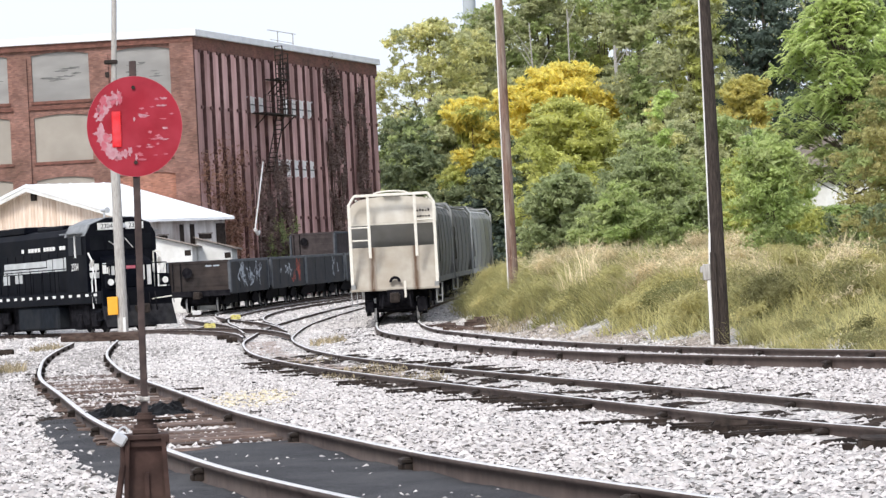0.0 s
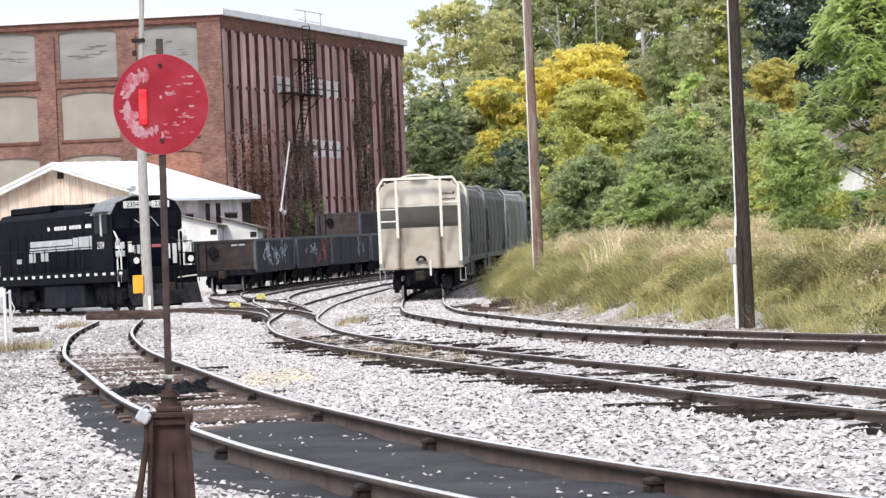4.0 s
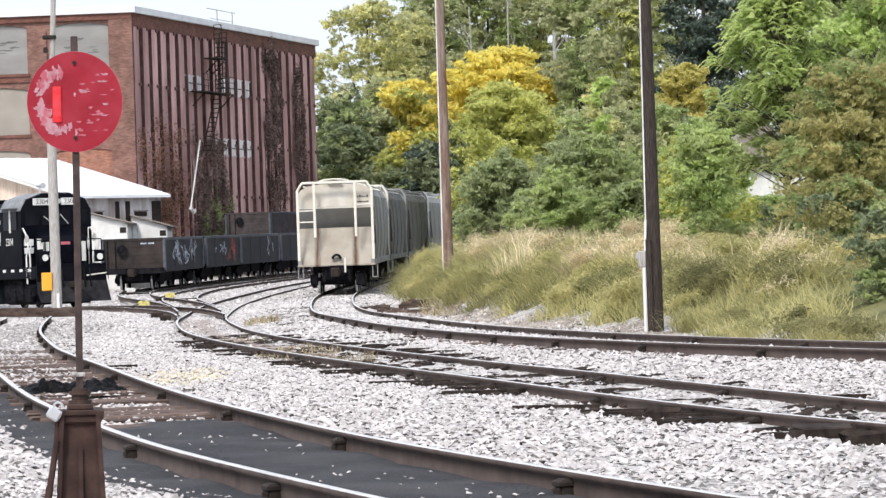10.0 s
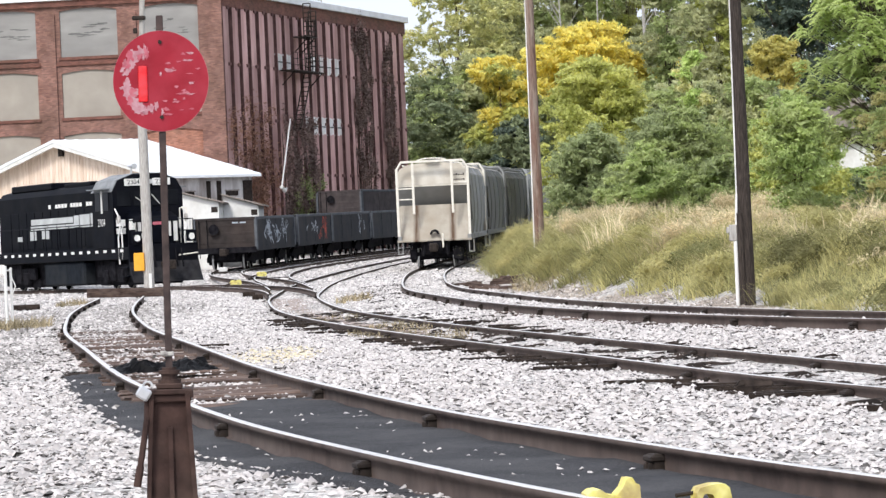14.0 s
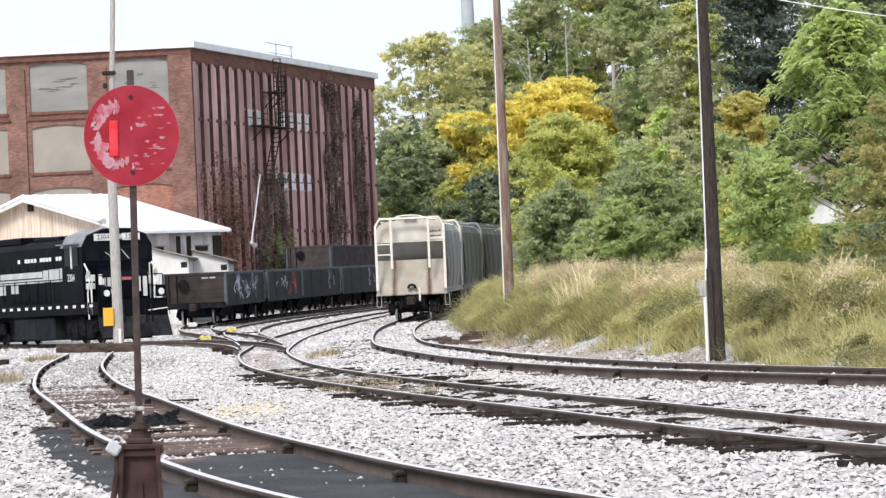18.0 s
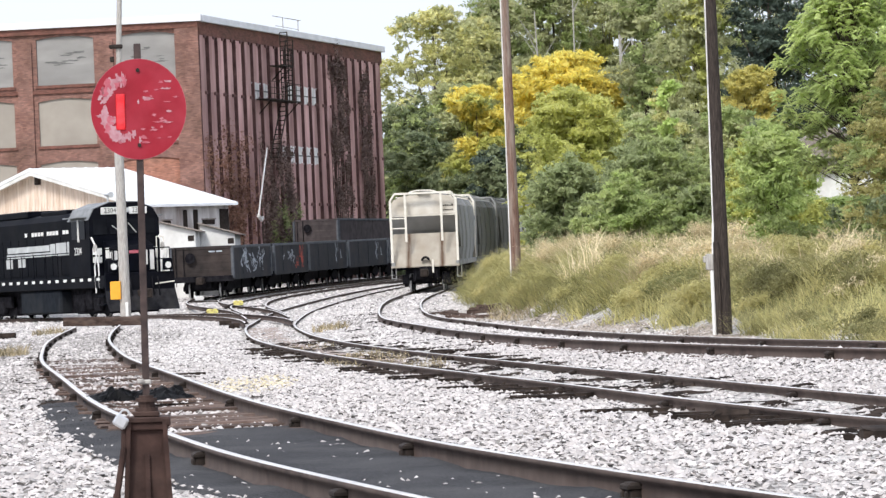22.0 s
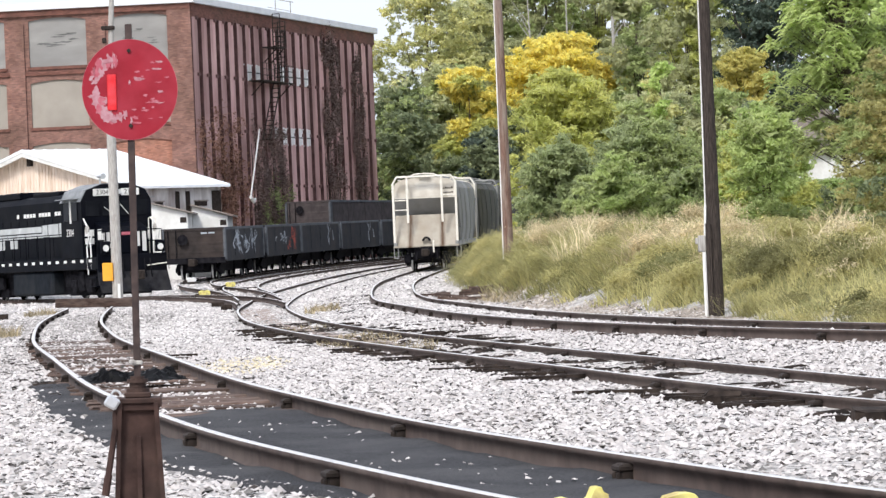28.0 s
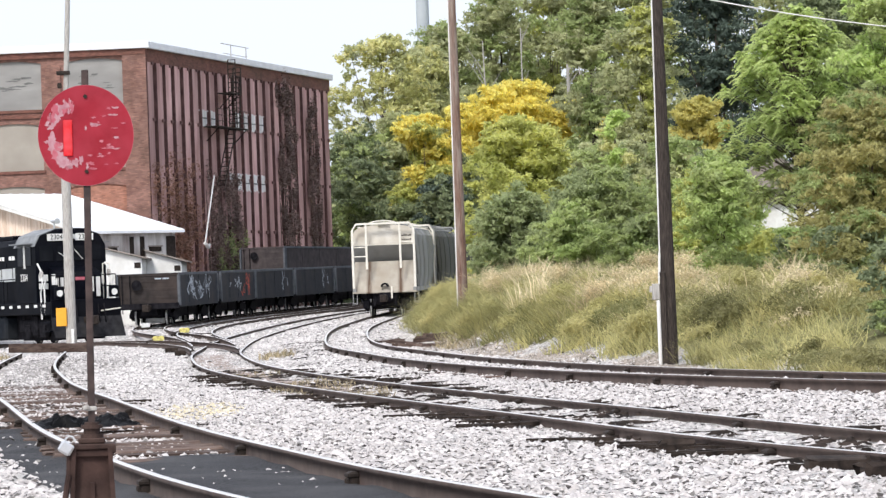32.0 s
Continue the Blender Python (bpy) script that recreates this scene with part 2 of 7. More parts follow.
M_CREAM = mat("cream_rail_paint", (0.68, 0.64, 0.56), (0.78, 0.75, 0.68), 6, 0.6, bump=0.05)
M_GREY = mat("weathered_grey_steel", (0.24, 0.245, 0.245), (0.36, 0.365, 0.36), 1.5, 0.7, 0.0, 0.08, stain=(0.19, 0.18, 0.165), amount=0.7, sscale=0.5, stretch=(1, 1, 0.4))
M_GREEN = mat("dull_green_steel", (0.085, 0.09, 0.087), (0.15, 0.158, 0.15), 1.5, 0.7, 0.0, 0.08, stain=(0.10, 0.09, 0.08), amount=0.6, sscale=0.5, stretch=(1, 1, 0.4))
M_SILVER = mat("pale_silver_steel", (0.29, 0.305, 0.31), (0.42, 0.435, 0.44), 1.5, 0.6, 0.0, 0.08, stain=(0.22, 0.21, 0.20), amount=0.6, sscale=0.6, stretch=(1, 1, 0.4))
def rust_runs(m, at, wide, rust):
    """Adds two faint vertical rust runs below fittings at x = +-at."""
    n, l = m.node_tree.nodes, m.node_tree.links
    b = n["Principled BSDF"]
    old = b.inputs["Base Color"].links[0].from_socket
    tc, sp = n.new("ShaderNodeTexCoord"), n.new("ShaderNodeSeparateXYZ")
    l.new(tc.outputs["Object"], sp.inputs[0])
    v = sp.outputs["X"]
    for op, k in (("ABSOLUTE", 0), ("SUBTRACT", at), ("ABSOLUTE", 0)):
        q = n.new("ShaderNodeMath")
        q.operation, q.inputs[1].default_value = op, k
        l.new(v, q.inputs[0])
        v = q.outputs[0]
    mr = n.new("ShaderNodeMapRange")
    mr.interpolation_type = "SMOOTHSTEP"
    mr.inputs[1].default_value, mr.inputs[2].default_value, mr.inputs[3].default_value, mr.inputs[4].default_value = 0.0, wide, 1.0, 0.0
    l.new(v, mr.inputs[0])
    mp, no = n.new("ShaderNodeMapping"), n.new("ShaderNodeTexNoise")
    mp.inputs["Scale"].default_value = (9, 1, 0.7)
    l.new(tc.outputs["Object"], mp.inputs[0])
    l.new(mp.outputs[0], no.inputs["Vector"])
    no.inputs["Scale"].default_value = 1.6
    mu = n.new("ShaderNodeMath")
    mu.operation = "MULTIPLY"
    k2 = n.new("ShaderNodeMath")
    k2.operation, k2.inputs[1].default_value, k2.use_clamp = "MULTIPLY", 1.7, True
    l.new(no.outputs[0], k2.inputs[0])
    l.new(mr.outputs[0], mu.inputs[0])
    l.new(k2.outputs[0], mu.inputs[1])
    mx = n.new("ShaderNodeMixRGB")
    mx.inputs[2].default_value = (*rust, 1)
    l.new(mu.outputs[0], mx.inputs[0])
    l.new(old, mx.inputs[1])
    l.new(mx.outputs[0], b.inputs["Base Color"])


rust_runs(M_BEIGELOW, 0.78, 0.2, (0.09, 0.05, 0.03))
M_UNDER = mat("underframe_black", (0.005, 0.005, 0.007), (0.020, 0.019, 0.022), 5, 0.8, bump=0.2)
M_TREAD = mat("wheel_tread", (0.40, 0.40, 0.40), (0.60, 0.60, 0.60), 5, 0.6, 0.3, 0.02)
M_LOCO = mat("gloss_black", (0.0016, 0.002, 0.004), (0.004, 0.005, 0.009), 3, 0.55, 0.0, 0.03, stain=(0.012, 0.012, 0.014), amount=0.5, sscale=0.8)
M_PLOW = mat("scuffed_plow", (0.006, 0.006, 0.008), (0.024, 0.024, 0.028), 3, 0.75, 0, 0.1, stain=(0.05, 0.048, 0.047), amount=0.5, sscale=1.4)
M_TANK = mat("dusty_tank", (0.004, 0.006, 0.010), (0.012, 0.016, 0.022), 3, 0.75, 0, 0.05, stain=(0.026, 0.028, 0.031), amount=0.6, sscale=1.2)
M_STRIPE = mat("greyed_white_paint", (0.42, 0.44, 0.44), (0.60, 0.62, 0.62), 3, 0.7, 0, 0.05, stain=(0.30, 0.31, 0.31), amount=0.5, sscale=1.5)
M_LOCOGREY = mat("grimy_roof_grey", (0.16, 0.17, 0.18), (0.27, 0.28, 0.29), 3, 0.6, 0, 0.05)
M_GLASS = mat("dark_cab_glass", (0.006, 0.007, 0.009), (0.012, 0.013, 0.016), 2, 0.12, 0, 0)
M_GONDBROWN = mat("brown_gondola", (0.019, 0.0155, 0.0145), (0.042, 0.034, 0.032), 2.5, 0.75, 0, 0.2, stain=(0.07, 0.052, 0.045), amount=0.5, sscale=0.9)
M_GONDTALL = mat("faded_brown_gondola", (0.05, 0.042, 0.043), (0.09, 0.074, 0.074), 2.5, 0.8, 0, 0.2, stain=(0.035, 0.03, 0.03), amount=0.5, sscale=0.9)
M_GONDBLACK = mat("black_gondola", (0.009, 0.011, 0.017), (0.022, 0.025, 0.033), 2.5, 0.7, 0, 0.2, stain=(0.042, 0.037, 0.037), amount=0.55, sscale=0.9)
M_GONDRIM = mat("gondola_rim", (0.055, 0.062, 0.075), (0.11, 0.118, 0.13), 3, 0.7, 0, 0.1)
M_GRAFW = mat("pale_scrawl", (0.30, 0.34, 0.40), (0.50, 0.54, 0.58), 5, 0.7, 0, 0)
M_GRAFR = mat("red_scrawl", (0.40, 0.06, 0.04), (0.52, 0.12, 0.08), 5, 0.7, 0, 0)
M_PLASTIC = mat("black_plastic", (0.008, 0.008, 0.009), (0.02, 0.02, 0.022), 7, 0.45, 0, 0.3)
M_BARK = mat("bark", (0.06, 0.048, 0.038), (0.14, 0.115, 0.09), 5, 0.95, bump=0.8, stretch=(4, 4, 0.6))
M_STACK = mat("stack_grey", (0.42, 0.46, 0.50), (0.48, 0.52, 0.55), 0.5, 0.7, 0, 0.02)


def leaf_mat(name, c1, c2, s=0.7, trans=0.5, island=0.18):
    k = (1.34, 1.26, 1.75)
    lo, hi = (tuple(min(0.95, a * b) for a, b in zip(k, c)) for c in (c1, c2))
    return mat(name, lo, hi, s, 0.6, bump=0, island=island, trans=trans, stain=tuple(0.7 * v for v in lo), amount=0.5, sscale=s * 0.28)


L_YELLOW = leaf_mat("leaf_yellow", (0.62, 0.565, 0.10), (0.76, 0.70, 0.16))
L_YGREEN = leaf_mat("leaf_yellow_green", (0.365, 0.415, 0.095), (0.545, 0.575, 0.15))
L_PALE = leaf_mat("leaf_pale_green", (0.42, 0.46, 0.15), (0.66, 0.66, 0.25))
L_GREEN = leaf_mat("leaf_green", (0.245, 0.32, 0.095), (0.43, 0.505, 0.168))
L_GREY = leaf_mat("leaf_grey_green", (0.235, 0.295, 0.108), (0.385, 0.45, 0.172))
L_DEEP = leaf_mat("leaf_deep_green", (0.135, 0.18, 0.075), (0.255, 0.305, 0.12), trans=0.35)
L_BRIGHT = leaf_mat("leaf_bright_green", (0.32, 0.45, 0.11), (0.53, 0.64, 0.19))
L_FRESH = leaf_mat("leaf_fresh_green", (0.30, 0.40, 0.11), (0.48, 0.575, 0.175))
L_DARK = leaf_mat("leaf_dark", (0.055, 0.082, 0.048), (0.105, 0.145, 0.08), trans=0.25)
L_OLIVE = leaf_mat("leaf_olive", (0.315, 0.352, 0.14), (0.49, 0.53, 0.215))
L_BRONZE = leaf_mat("leaf_bronze", (0.27, 0.285, 0.085), (0.45, 0.43, 0.14))
L_RUST = leaf_mat("leaf_rust_yellow", (0.43, 0.425, 0.095), (0.58, 0.55, 0.15))
L_VINE = leaf_mat("vine_brown", (0.125, 0.095, 0.06), (0.24, 0.18, 0.112), trans=0.15)
L_VINERED = leaf_mat("vine_red", (0.20, 0.118, 0.062), (0.34, 0.21, 0.105), trans=0.2)
L_GRASS = leaf_mat("tall_grass", (0.305, 0.31, 0.095), (0.50, 0.475, 0.16), 0.5, 0.4, 0.22)
L_GRASSDARK = leaf_mat("green_grass", (0.185, 0.205, 0.062), (0.35, 0.35, 0.12), 0.4, 0.35, 0.25)
L_BANKOLIVE = leaf_mat("olive_weeds", (0.15, 0.155, 0.048), (0.28, 0.275, 0.09), 0.4, 0.35, 0.25)
L_STRAW = leaf_mat("straw_heads", (0.47, 0.425, 0.185), (0.63, 0.57, 0.28), 0.2, 0.3, 0.3)
L_WEED = leaf_mat("weeds", (0.20, 0.18, 0.08), (0.38, 0.33, 0.15), 1.0, 0.2, 0.4)


for m in (M_LOCO, M_UNDER, M_GLASS):
    m.node_tree.nodes["Principled BSDF"].inputs["Specular IOR Level"].default_value = 0.04


# ---- mesh helpers ----
def box(bm, x0, x1, y0, y1, z0, z1, bevel=0.0):
    vs = [bm.verts.new((x, y, z)) for x in (x0, x1) for y in (y0, y1) for z in (z0, z1)]
    fs = [bm.faces.new([vs[i] for i in q]) for q in ((0, 1, 3, 2), (4, 6, 7, 5), (0, 4, 5, 1), (2, 3, 7, 6), (0, 2, 6, 4), (1, 5, 7, 3))]
    if bevel:
        es = list({e for f in fs for e in f.edges})
        bmesh.ops.bevel(bm, geom=es, offset=bevel, segments=1, affect="EDGES")
    return bm


def boxes(*rows, bevel=0.0):
    bm = bmesh.new()
    for r in rows:
        box(bm, *r, bevel=bevel)
    return bm


def tube(bm, a, b, r0, r1=None, n=10):
    a, b = Vector(a), Vector(b)
    m = Matrix.Translation((a + b) / 2) @ (b - a).to_track_quat("Z", "Y").to_matrix().to_4x4()
    bmesh.ops.create_cone(bm, cap_ends=True, segments=n, radius1=r0, radius2=r0 if r1 is None else r1, depth=(b - a).length, matrix=m)
    return bm


def tubes(*rows, n=10):
    bm = bmesh.new()
    for r in rows:
        tube(bm, *r, n=n)
    return bm


def prism(bm, pts, axis, lo, hi):
    """A polygon given in the two other axes, drawn out along one axis."""
    def v(p, h):
        q = list(p)
        q.insert(axis, h)
        return bm.verts.new(q)
    a, b = [v(p, lo) for p in pts], [v(p, hi) for p in pts]
    k = len(pts)
    bm.faces.new(a)
    bm.faces.new(b[::-1])
    for i in range(k):
        bm.faces.new((a[i], b[i], b[(i + 1) % k], a[(i + 1) % k]))
    bmesh.ops.recalc_face_normals(bm, faces=bm.faces[:])
    return bm


def part(name, bm, material, parent=None, label="", smooth=False):
    me = bpy.data.meshes.new(name)
    bmesh.ops.recalc_face_normals(bm, faces=bm.faces[:])
    bm.to_mesh(me)
    bm.free()
    me.materials.append(material)
    if smooth:
        me.shade_smooth()
    ob = new(name, me)
    ob.parent = parent
    if label:
        ob["label"] = label
    return ob


def thing(name, m, label, category, group="", kind=""):
    ob = new(name)
    ob.matrix_basis = m
    return tagged(ob, label, category, group, kind)


def big_mesh(name, verts, faces, material):
    """A mesh from arrays: verts (n, 3), faces (m, k)."""
    me = bpy.data.meshes.new(name)
    k = faces.shape[1]
    me.vertices.add(len(verts))
    me.vertices.foreach_set("co", np.ascontiguousarray(verts, np.float32).ravel())
    me.loops.add(faces.size)
    me.loops.foreach_set("vertex_index", np.ascontiguousarray(faces, np.int32).ravel())
    me.polygons.add(len(faces))
    me.polygons.foreach_set("loop_start", np.arange(0, faces.size, k, dtype=np.int32))
    me.update(calc_edges=True)
    me.materials.append(material)
    return new(name, me)


def spline(points):
    """A smooth x(y) through the given (y, x) points."""
    ys, xs = np.array([p[0] for p in points], float), np.array([p[1] for p in points], float)
    n = len(ys)
    h = np.diff(ys)
    a = np.zeros((n, n))
    r = np.zeros(n)
    a[0, 0] = a[-1, -1] = 1
    for i in range(1, n - 1):
        a[i, i - 1:i + 2] = h[i - 1], 2 * (h[i - 1] + h[i]), h[i]
        r[i] = 6 * ((xs[i + 1] - xs[i]) / h[i] - (xs[i] - xs[i - 1]) / h[i - 1])
    m = np.linalg.solve(a, r)

    def at(y):
        y = np.asarray(y, float)
        i = np.clip(np.searchsorted(ys, y) - 1, 0, n - 2)
        u, w = ys[i + 1] - y, y - ys[i]
        return (m[i] * u ** 3 + m[i + 1] * w ** 3) / (6 * h[i]) + (xs[i] / h[i] - m[i] * h[i] / 6) * u + (xs[i + 1] / h[i] - m[i + 1] * h[i] / 6) * w
    return at


# ---- plan of the yard: centre lines of the tracks, and the lie of the land ----
LINE_N = spline([(6, 5.0), (9, 3.7), (12, 2.55), (16, 1.22), (20, 0.15), (24, -0.80), (28, -1.58), (33, -2.48), (40, -3.55), (48, -4.68), (58, -6.1), (69, -7.42), (82, -8.84), (96, -10.15), (112, -11.5), (130, -12.9)])
LINE_M = spline([(14, 7.9), (20, 6.3), (25, 5.0), (29.5, 3.9), (36, 2.72), (41, 1.9), (46.5, 0.95), (53, -0.12), (62, -1.48), (72, -2.78), (80, -3.63), (92.5, -4.6), (106, -5.4), (120, -5.85), (135, -5.85), (150, -5.35), (168, -4.4), (190, -2.6), (215, 0.5), (245, 5)])
LINE_F = spline([(14, 18.5), (20, 15.5), (28, 11.5), (34, 9.0), (40, 6.9), (46, 5.15), (52, 3.73), (61.5, 2.14), (71, 1.04), (82, 0.16), (96, -0.82), (109, -1.27), (122, -1.52), (136, -1.53), (144, -1.33), (153, -0.92), (161, -0.53), (168, -0.12), (180, 0.72), (195, 2.0), (215, 4.1), (245, 8)])
LINE_P = spline([(122, -6.3), (130, -6.9), (140, -7.9), (152, -8.6), (168, -8.4), (190, -6.3), (212, -3.2), (240, 1.2)])
LINE_L = spline([(98, -4.95), (106, -5.44), (116.9, -6.3), (123.7, -7.45), (132, -10.15), (138.8, -13.04), (143.85, -15.75), (150.5, -19.2), (165, -27)])
LINE_G = spline([(108, -5.4), (116, -5.9), (126, -6.7), (138, -8.1), (151, -10.3), (160, -11.3), (168, -11.6), (181, -10.45), (194, -9.05), (207, -7.2), (224, -4.2), (246, 0.6)])
LIFT_M, LIFT_F = -0.13, 0.05


def rise(y):
    """The grade: level as far as 112 m, then up."""
    t = np.clip(np.asarray(y, float) - 112, 0, 140)
    return np.where(t < 10, 0.0125 * t * t / 20, 0.0125 * (t - 5))


def dip(y):
    """How far the locomotive's track lies under the grade of the others."""
    t = np.clip((np.asarray(y, float) - 128) / 22, 0, 1)
    return -0.25 * t * t * (3 - 2 * t)


def ground(x, y):
    """Height of the ballast and soil."""
    x, y = np.asarray(x, float), np.asarray(y, float)
    n, m, f = LINE_N(np.clip(y, 6, 130)), LINE_M(np.clip(y, 14, 245)), LINE_F(np.clip(y, 14, 245))
    n = np.minimum(n, m - 2.5)
    a = np.clip((x - n) / (m - n), 0, 1)
    b = np.clip((x - m) / np.maximum(f - m, 1), 0, 1)
    z = np.where(x < m, a * LIFT_M, LIFT_M + b * (LIFT_F - LIFT_M)) + rise(y) - 0.165 + 0.042 * a
    toe = np.interp(y, [62, 105, 135], [2.7, 1.9, 1.7])
    d = np.clip((x - f - toe) / 3.4, 0, 1)
    z = z + dip(y) * np.clip((-9.0 - x) / 2.5, 0, 1) * np.clip((158 - y) / 8, 0, 1)
    return z + np.interp(y, [55, 95], [0.8, 1.3]) * d * d * (3 - 2 * d) - 0.06 * np.clip((x - f - 1.3) / 1.0, 0, 1)


# ---- ground ----
def make_ground():
    ys = np.concatenate([np.arange(-30, 8, 4.0), np.arange(8, 60, 0.5), np.arange(60, 130, 1.0), np.arange(130, 260, 3.0), np.array([260, 300, 380, 520, 800, 1400, 2600.0])])
    us = np.concatenate([[-1500, -500, -160, -80, -50], np.arange(-36, -16, 2.0), np.arange(-16, 16, 0.4), np.arange(16, 40, 2.0), [50, 90, 200, 600, 1600.0]])
    X, Y = np.meshgrid(us, ys)
    Z = ground(X, np.clip(Y, 8, 259))
    rng = np.random.RandomState(3)
    Z = Z + rng.normal(0, 0.008, Z.shape) * (np.abs(X) < 16)
    w, h = len(us), len(ys)
    i = np.arange(w * h).reshape(h, w)
    faces = np.stack([i[:-1, :-1], i[:-1, 1:], i[1:, 1:], i[1:, :-1]], -1).reshape(-1, 4)
    ob = big_mesh("ground", np.stack([X, Y, Z], -1).reshape(-1, 3), faces, M_BALLAST)
    ob.data.materials.append(M_SOIL)
    cx = X[:-1, :-1] + 0.2
    cy = Y[:-1, :-1]
    soil = (cx > LINE_F(np.clip(cy, 14, 245)) + 3.6 + 0.2 * np.sin(cy * 0.9)) | (cy > 250) | (cx < -34)
    ob.data.polygons.foreach_set("material_index", soil.ravel().astype(np.int32))
    ob.data.shade_smooth()
    tagged(ob, "pale grey crushed limestone ballast of a rail yard", "ground", kind="structure")


make_ground()


# ---- tracks ----
GAUGE = 1.505
PROFILE = [(-0.034, 0), (0.034, 0), (0.036, -0.03), (0.012, -0.045), (0.010, -0.135), (0.068, -0.158), (0.068, -0.17), (-0.068, -0.17), (-0.068, -0.158), (-0.010, -0.135), (-0.012, -0.045), (-0.036, -0.03)]


def centre(line, lift, y):
    dx = (line(y + 0.5) - line(y - 0.5))
    t = np.stack([dx, np.ones_like(dx), np.zeros_like(dx)], -1)
    t /= np.linalg.norm(t, axis=-1)[..., None]
    return np.stack([line(y), y, rise(y) + (lift(y) if callable(lift) else lift)], -1), t


def rail(line, lift, y0, y1, side, parent):
    y = np.arange(y0, y1, 0.8 if y0 < 60 else 1.5)
    c, t = centre(line, lift, y)
    nrm = np.stack([t[:, 1], -t[:, 0], t[:, 2]], -1)
    k = len(PROFILE)
    prof = np.array(PROFILE)
    v = c[:, None] + nrm[:, None] * (side * GAUGE / 2 + prof[:, 0])[None, :, None]
    v[:, :, 2] += prof[:, 1]
    i = np.arange(len(y) * k).reshape(-1, k)
    j = np.roll(i, -1, 1)
    faces = np.stack([i[:-1], j[:-1], j[1:], i[1:]], -1).reshape(-1, 4)
    ob = big_mesh("rail", v.reshape(-1, 3), faces[:, ::-1], M_RAIL)
    ob.data.materials.append(M_HEAD)
    ob.data.polygons.foreach_set("material_index", (np.arange(len(faces)) % k == 0).astype(np.int32))
    ob.parent = parent
    ob["label"] = "brown rusted steel rail with a bright worn head"


def shared_mesh(name, bm, material):
    me = bpy.data.meshes.new(name)
    bmesh.ops.recalc_face_normals(bm, faces=bm.faces[:])
    bm.to_mesh(me)
    bm.free()
    me.materials.append(material)
    return me


def tie_meshes():
    out = []
    rng = random.Random(5)
    for k in range(6):
        bm = bmesh.new()
        L = 1.27 + rng.uniform(-0.06, 0.06)
        box(bm, -L, L, -0.115, 0.115, -0.16, 0.0, bevel=0.012)
        for v in bm.verts:
            v.co += Vector((rng.uniform(-1, 1) * 0.02, rng.uniform(-1, 1) * 0.012, rng.uniform(-1, 1) * 0.01))
        out.append(shared_mesh("tie", bm, M_TIE))
    return out


TIES = tie_meshes()
ANCHOR = shared_mesh("rail_anchor", boxes((-0.075, 0.075, -0.07, 0.07, -0.165, -0.04), (-0.095, 0.095, -0.08, 0.08, -0.085, -0.05), (-0.10, 0.10, -0.05, -0.02, -0.165, -0.09), (-0.10, 0.10, 0.03, 0.06, -0.165, -0.09), bevel=0.008), M_IRON)


def track(line, lift, y0, y1, label, tie0, tie1, step=0.56, sink=0.0, anchors=(), seed=1, short=1.0):
    tr = thing("railway_track", Matrix(), label, "railway track", "tracks of the yard", "structure")
    for s in (-1, 1):
        rail(line, lift, y0, y1, s, tr)
    rng = random.Random(seed)
    for y in np.arange(tie0, tie1, step):
        y = y + rng.uniform(-0.06, 0.06)
        c, t = centre(line, lift, np.array([y]))
        ob = new("tie", rng.choice(TIES))
        yaw = math.degrees(math.atan2(-t[0, 0], t[0, 1])) + rng.uniform(-2.5, 2.5)
        ob.matrix_basis = pose(c[0, 0] + rng.uniform(-0.06, 0.06), y, c[0, 2] - 0.172 - sink - (0.05 if y > 66 else 0) + rng.uniform(-0.02, 0.012), rng.uniform(-1, 1), rng.uniform(-0.6, 0.6), yaw) @ Matrix.Diagonal((short * rng.uniform(0.95, 1.05), 1, 1, 1))
        ob.parent = tr
    for side, ya, yb, gap in anchors:
        for y in np.arange(ya, yb, gap):
            c, t = centre(line, lift, np.array([y]))
            p = c[0] + np.array([t[0, 1], -t[0, 0], 0]) * side * GAUGE / 2
            ob = new("rail_anchor", ANCHOR)
            ob.matrix_basis = pose(p[0], p[1], p[2] - 0.002, 0, 0, math.degrees(math.atan2(-t[0, 0], t[0, 1])))
            ob.parent = tr
    return tr


track(LINE_N, 0, 6.5, 117, "worn curved siding with rusty rails and old timber ties", 30.5, 117, 0.62, -0.046, ((1, 19.2, 40, 5.75), (-1, 20.1, 34, 5.2), (-1, 35, 110, 6.2), (1, 44, 110, 6.2)), 1, 0.68)
track(LINE_M, LIFT_M, 14.5, 235, "curved yard track with rusty rails in pale ballast", 22, 99, 0.56, 0.008, ((-1, 23.8, 90, 5.3), (1, 29.5, 90, 5.5)), 2, 0.66)
track(LINE_F, LIFT_F, 14.5, 240, "curved yard track under the hopper train", 36, 200, 0.56, -0.02, ((-1, 43.9, 100, 4.45), (1, 46, 100, 4.5)), 3, 0.85)
track(LINE_P, -0.06, 126, 235, "yard track leading from a turnout past the gondolas", 155, 200, 0.6, 0.01, (), 4)
track(LINE_L, dip, 107, 162, "turnout track under the black locomotive", 139, 160, 0.6, 0.02, (), 5)
track(LINE_G, -0.04, 120, 244, "yard track under the gondola cars", 156, 240, 0.6, 0.02, (), 6)


def pad_edge(y):
    """Outer edge of the asphalt beside the siding, from its centre line."""
    y = np.asarray(y, float)
    return np.interp(y, [17, 18, 20.5, 22.5, 27, 32, 41, 42.4], [-0.79, -0.86, -1.16, -1.35, -1.44, -1.4, -1.3, -1.1]) + 0.03 * np.sin(y * 1.7) + 0.025 * np.sin(y * 4.1)


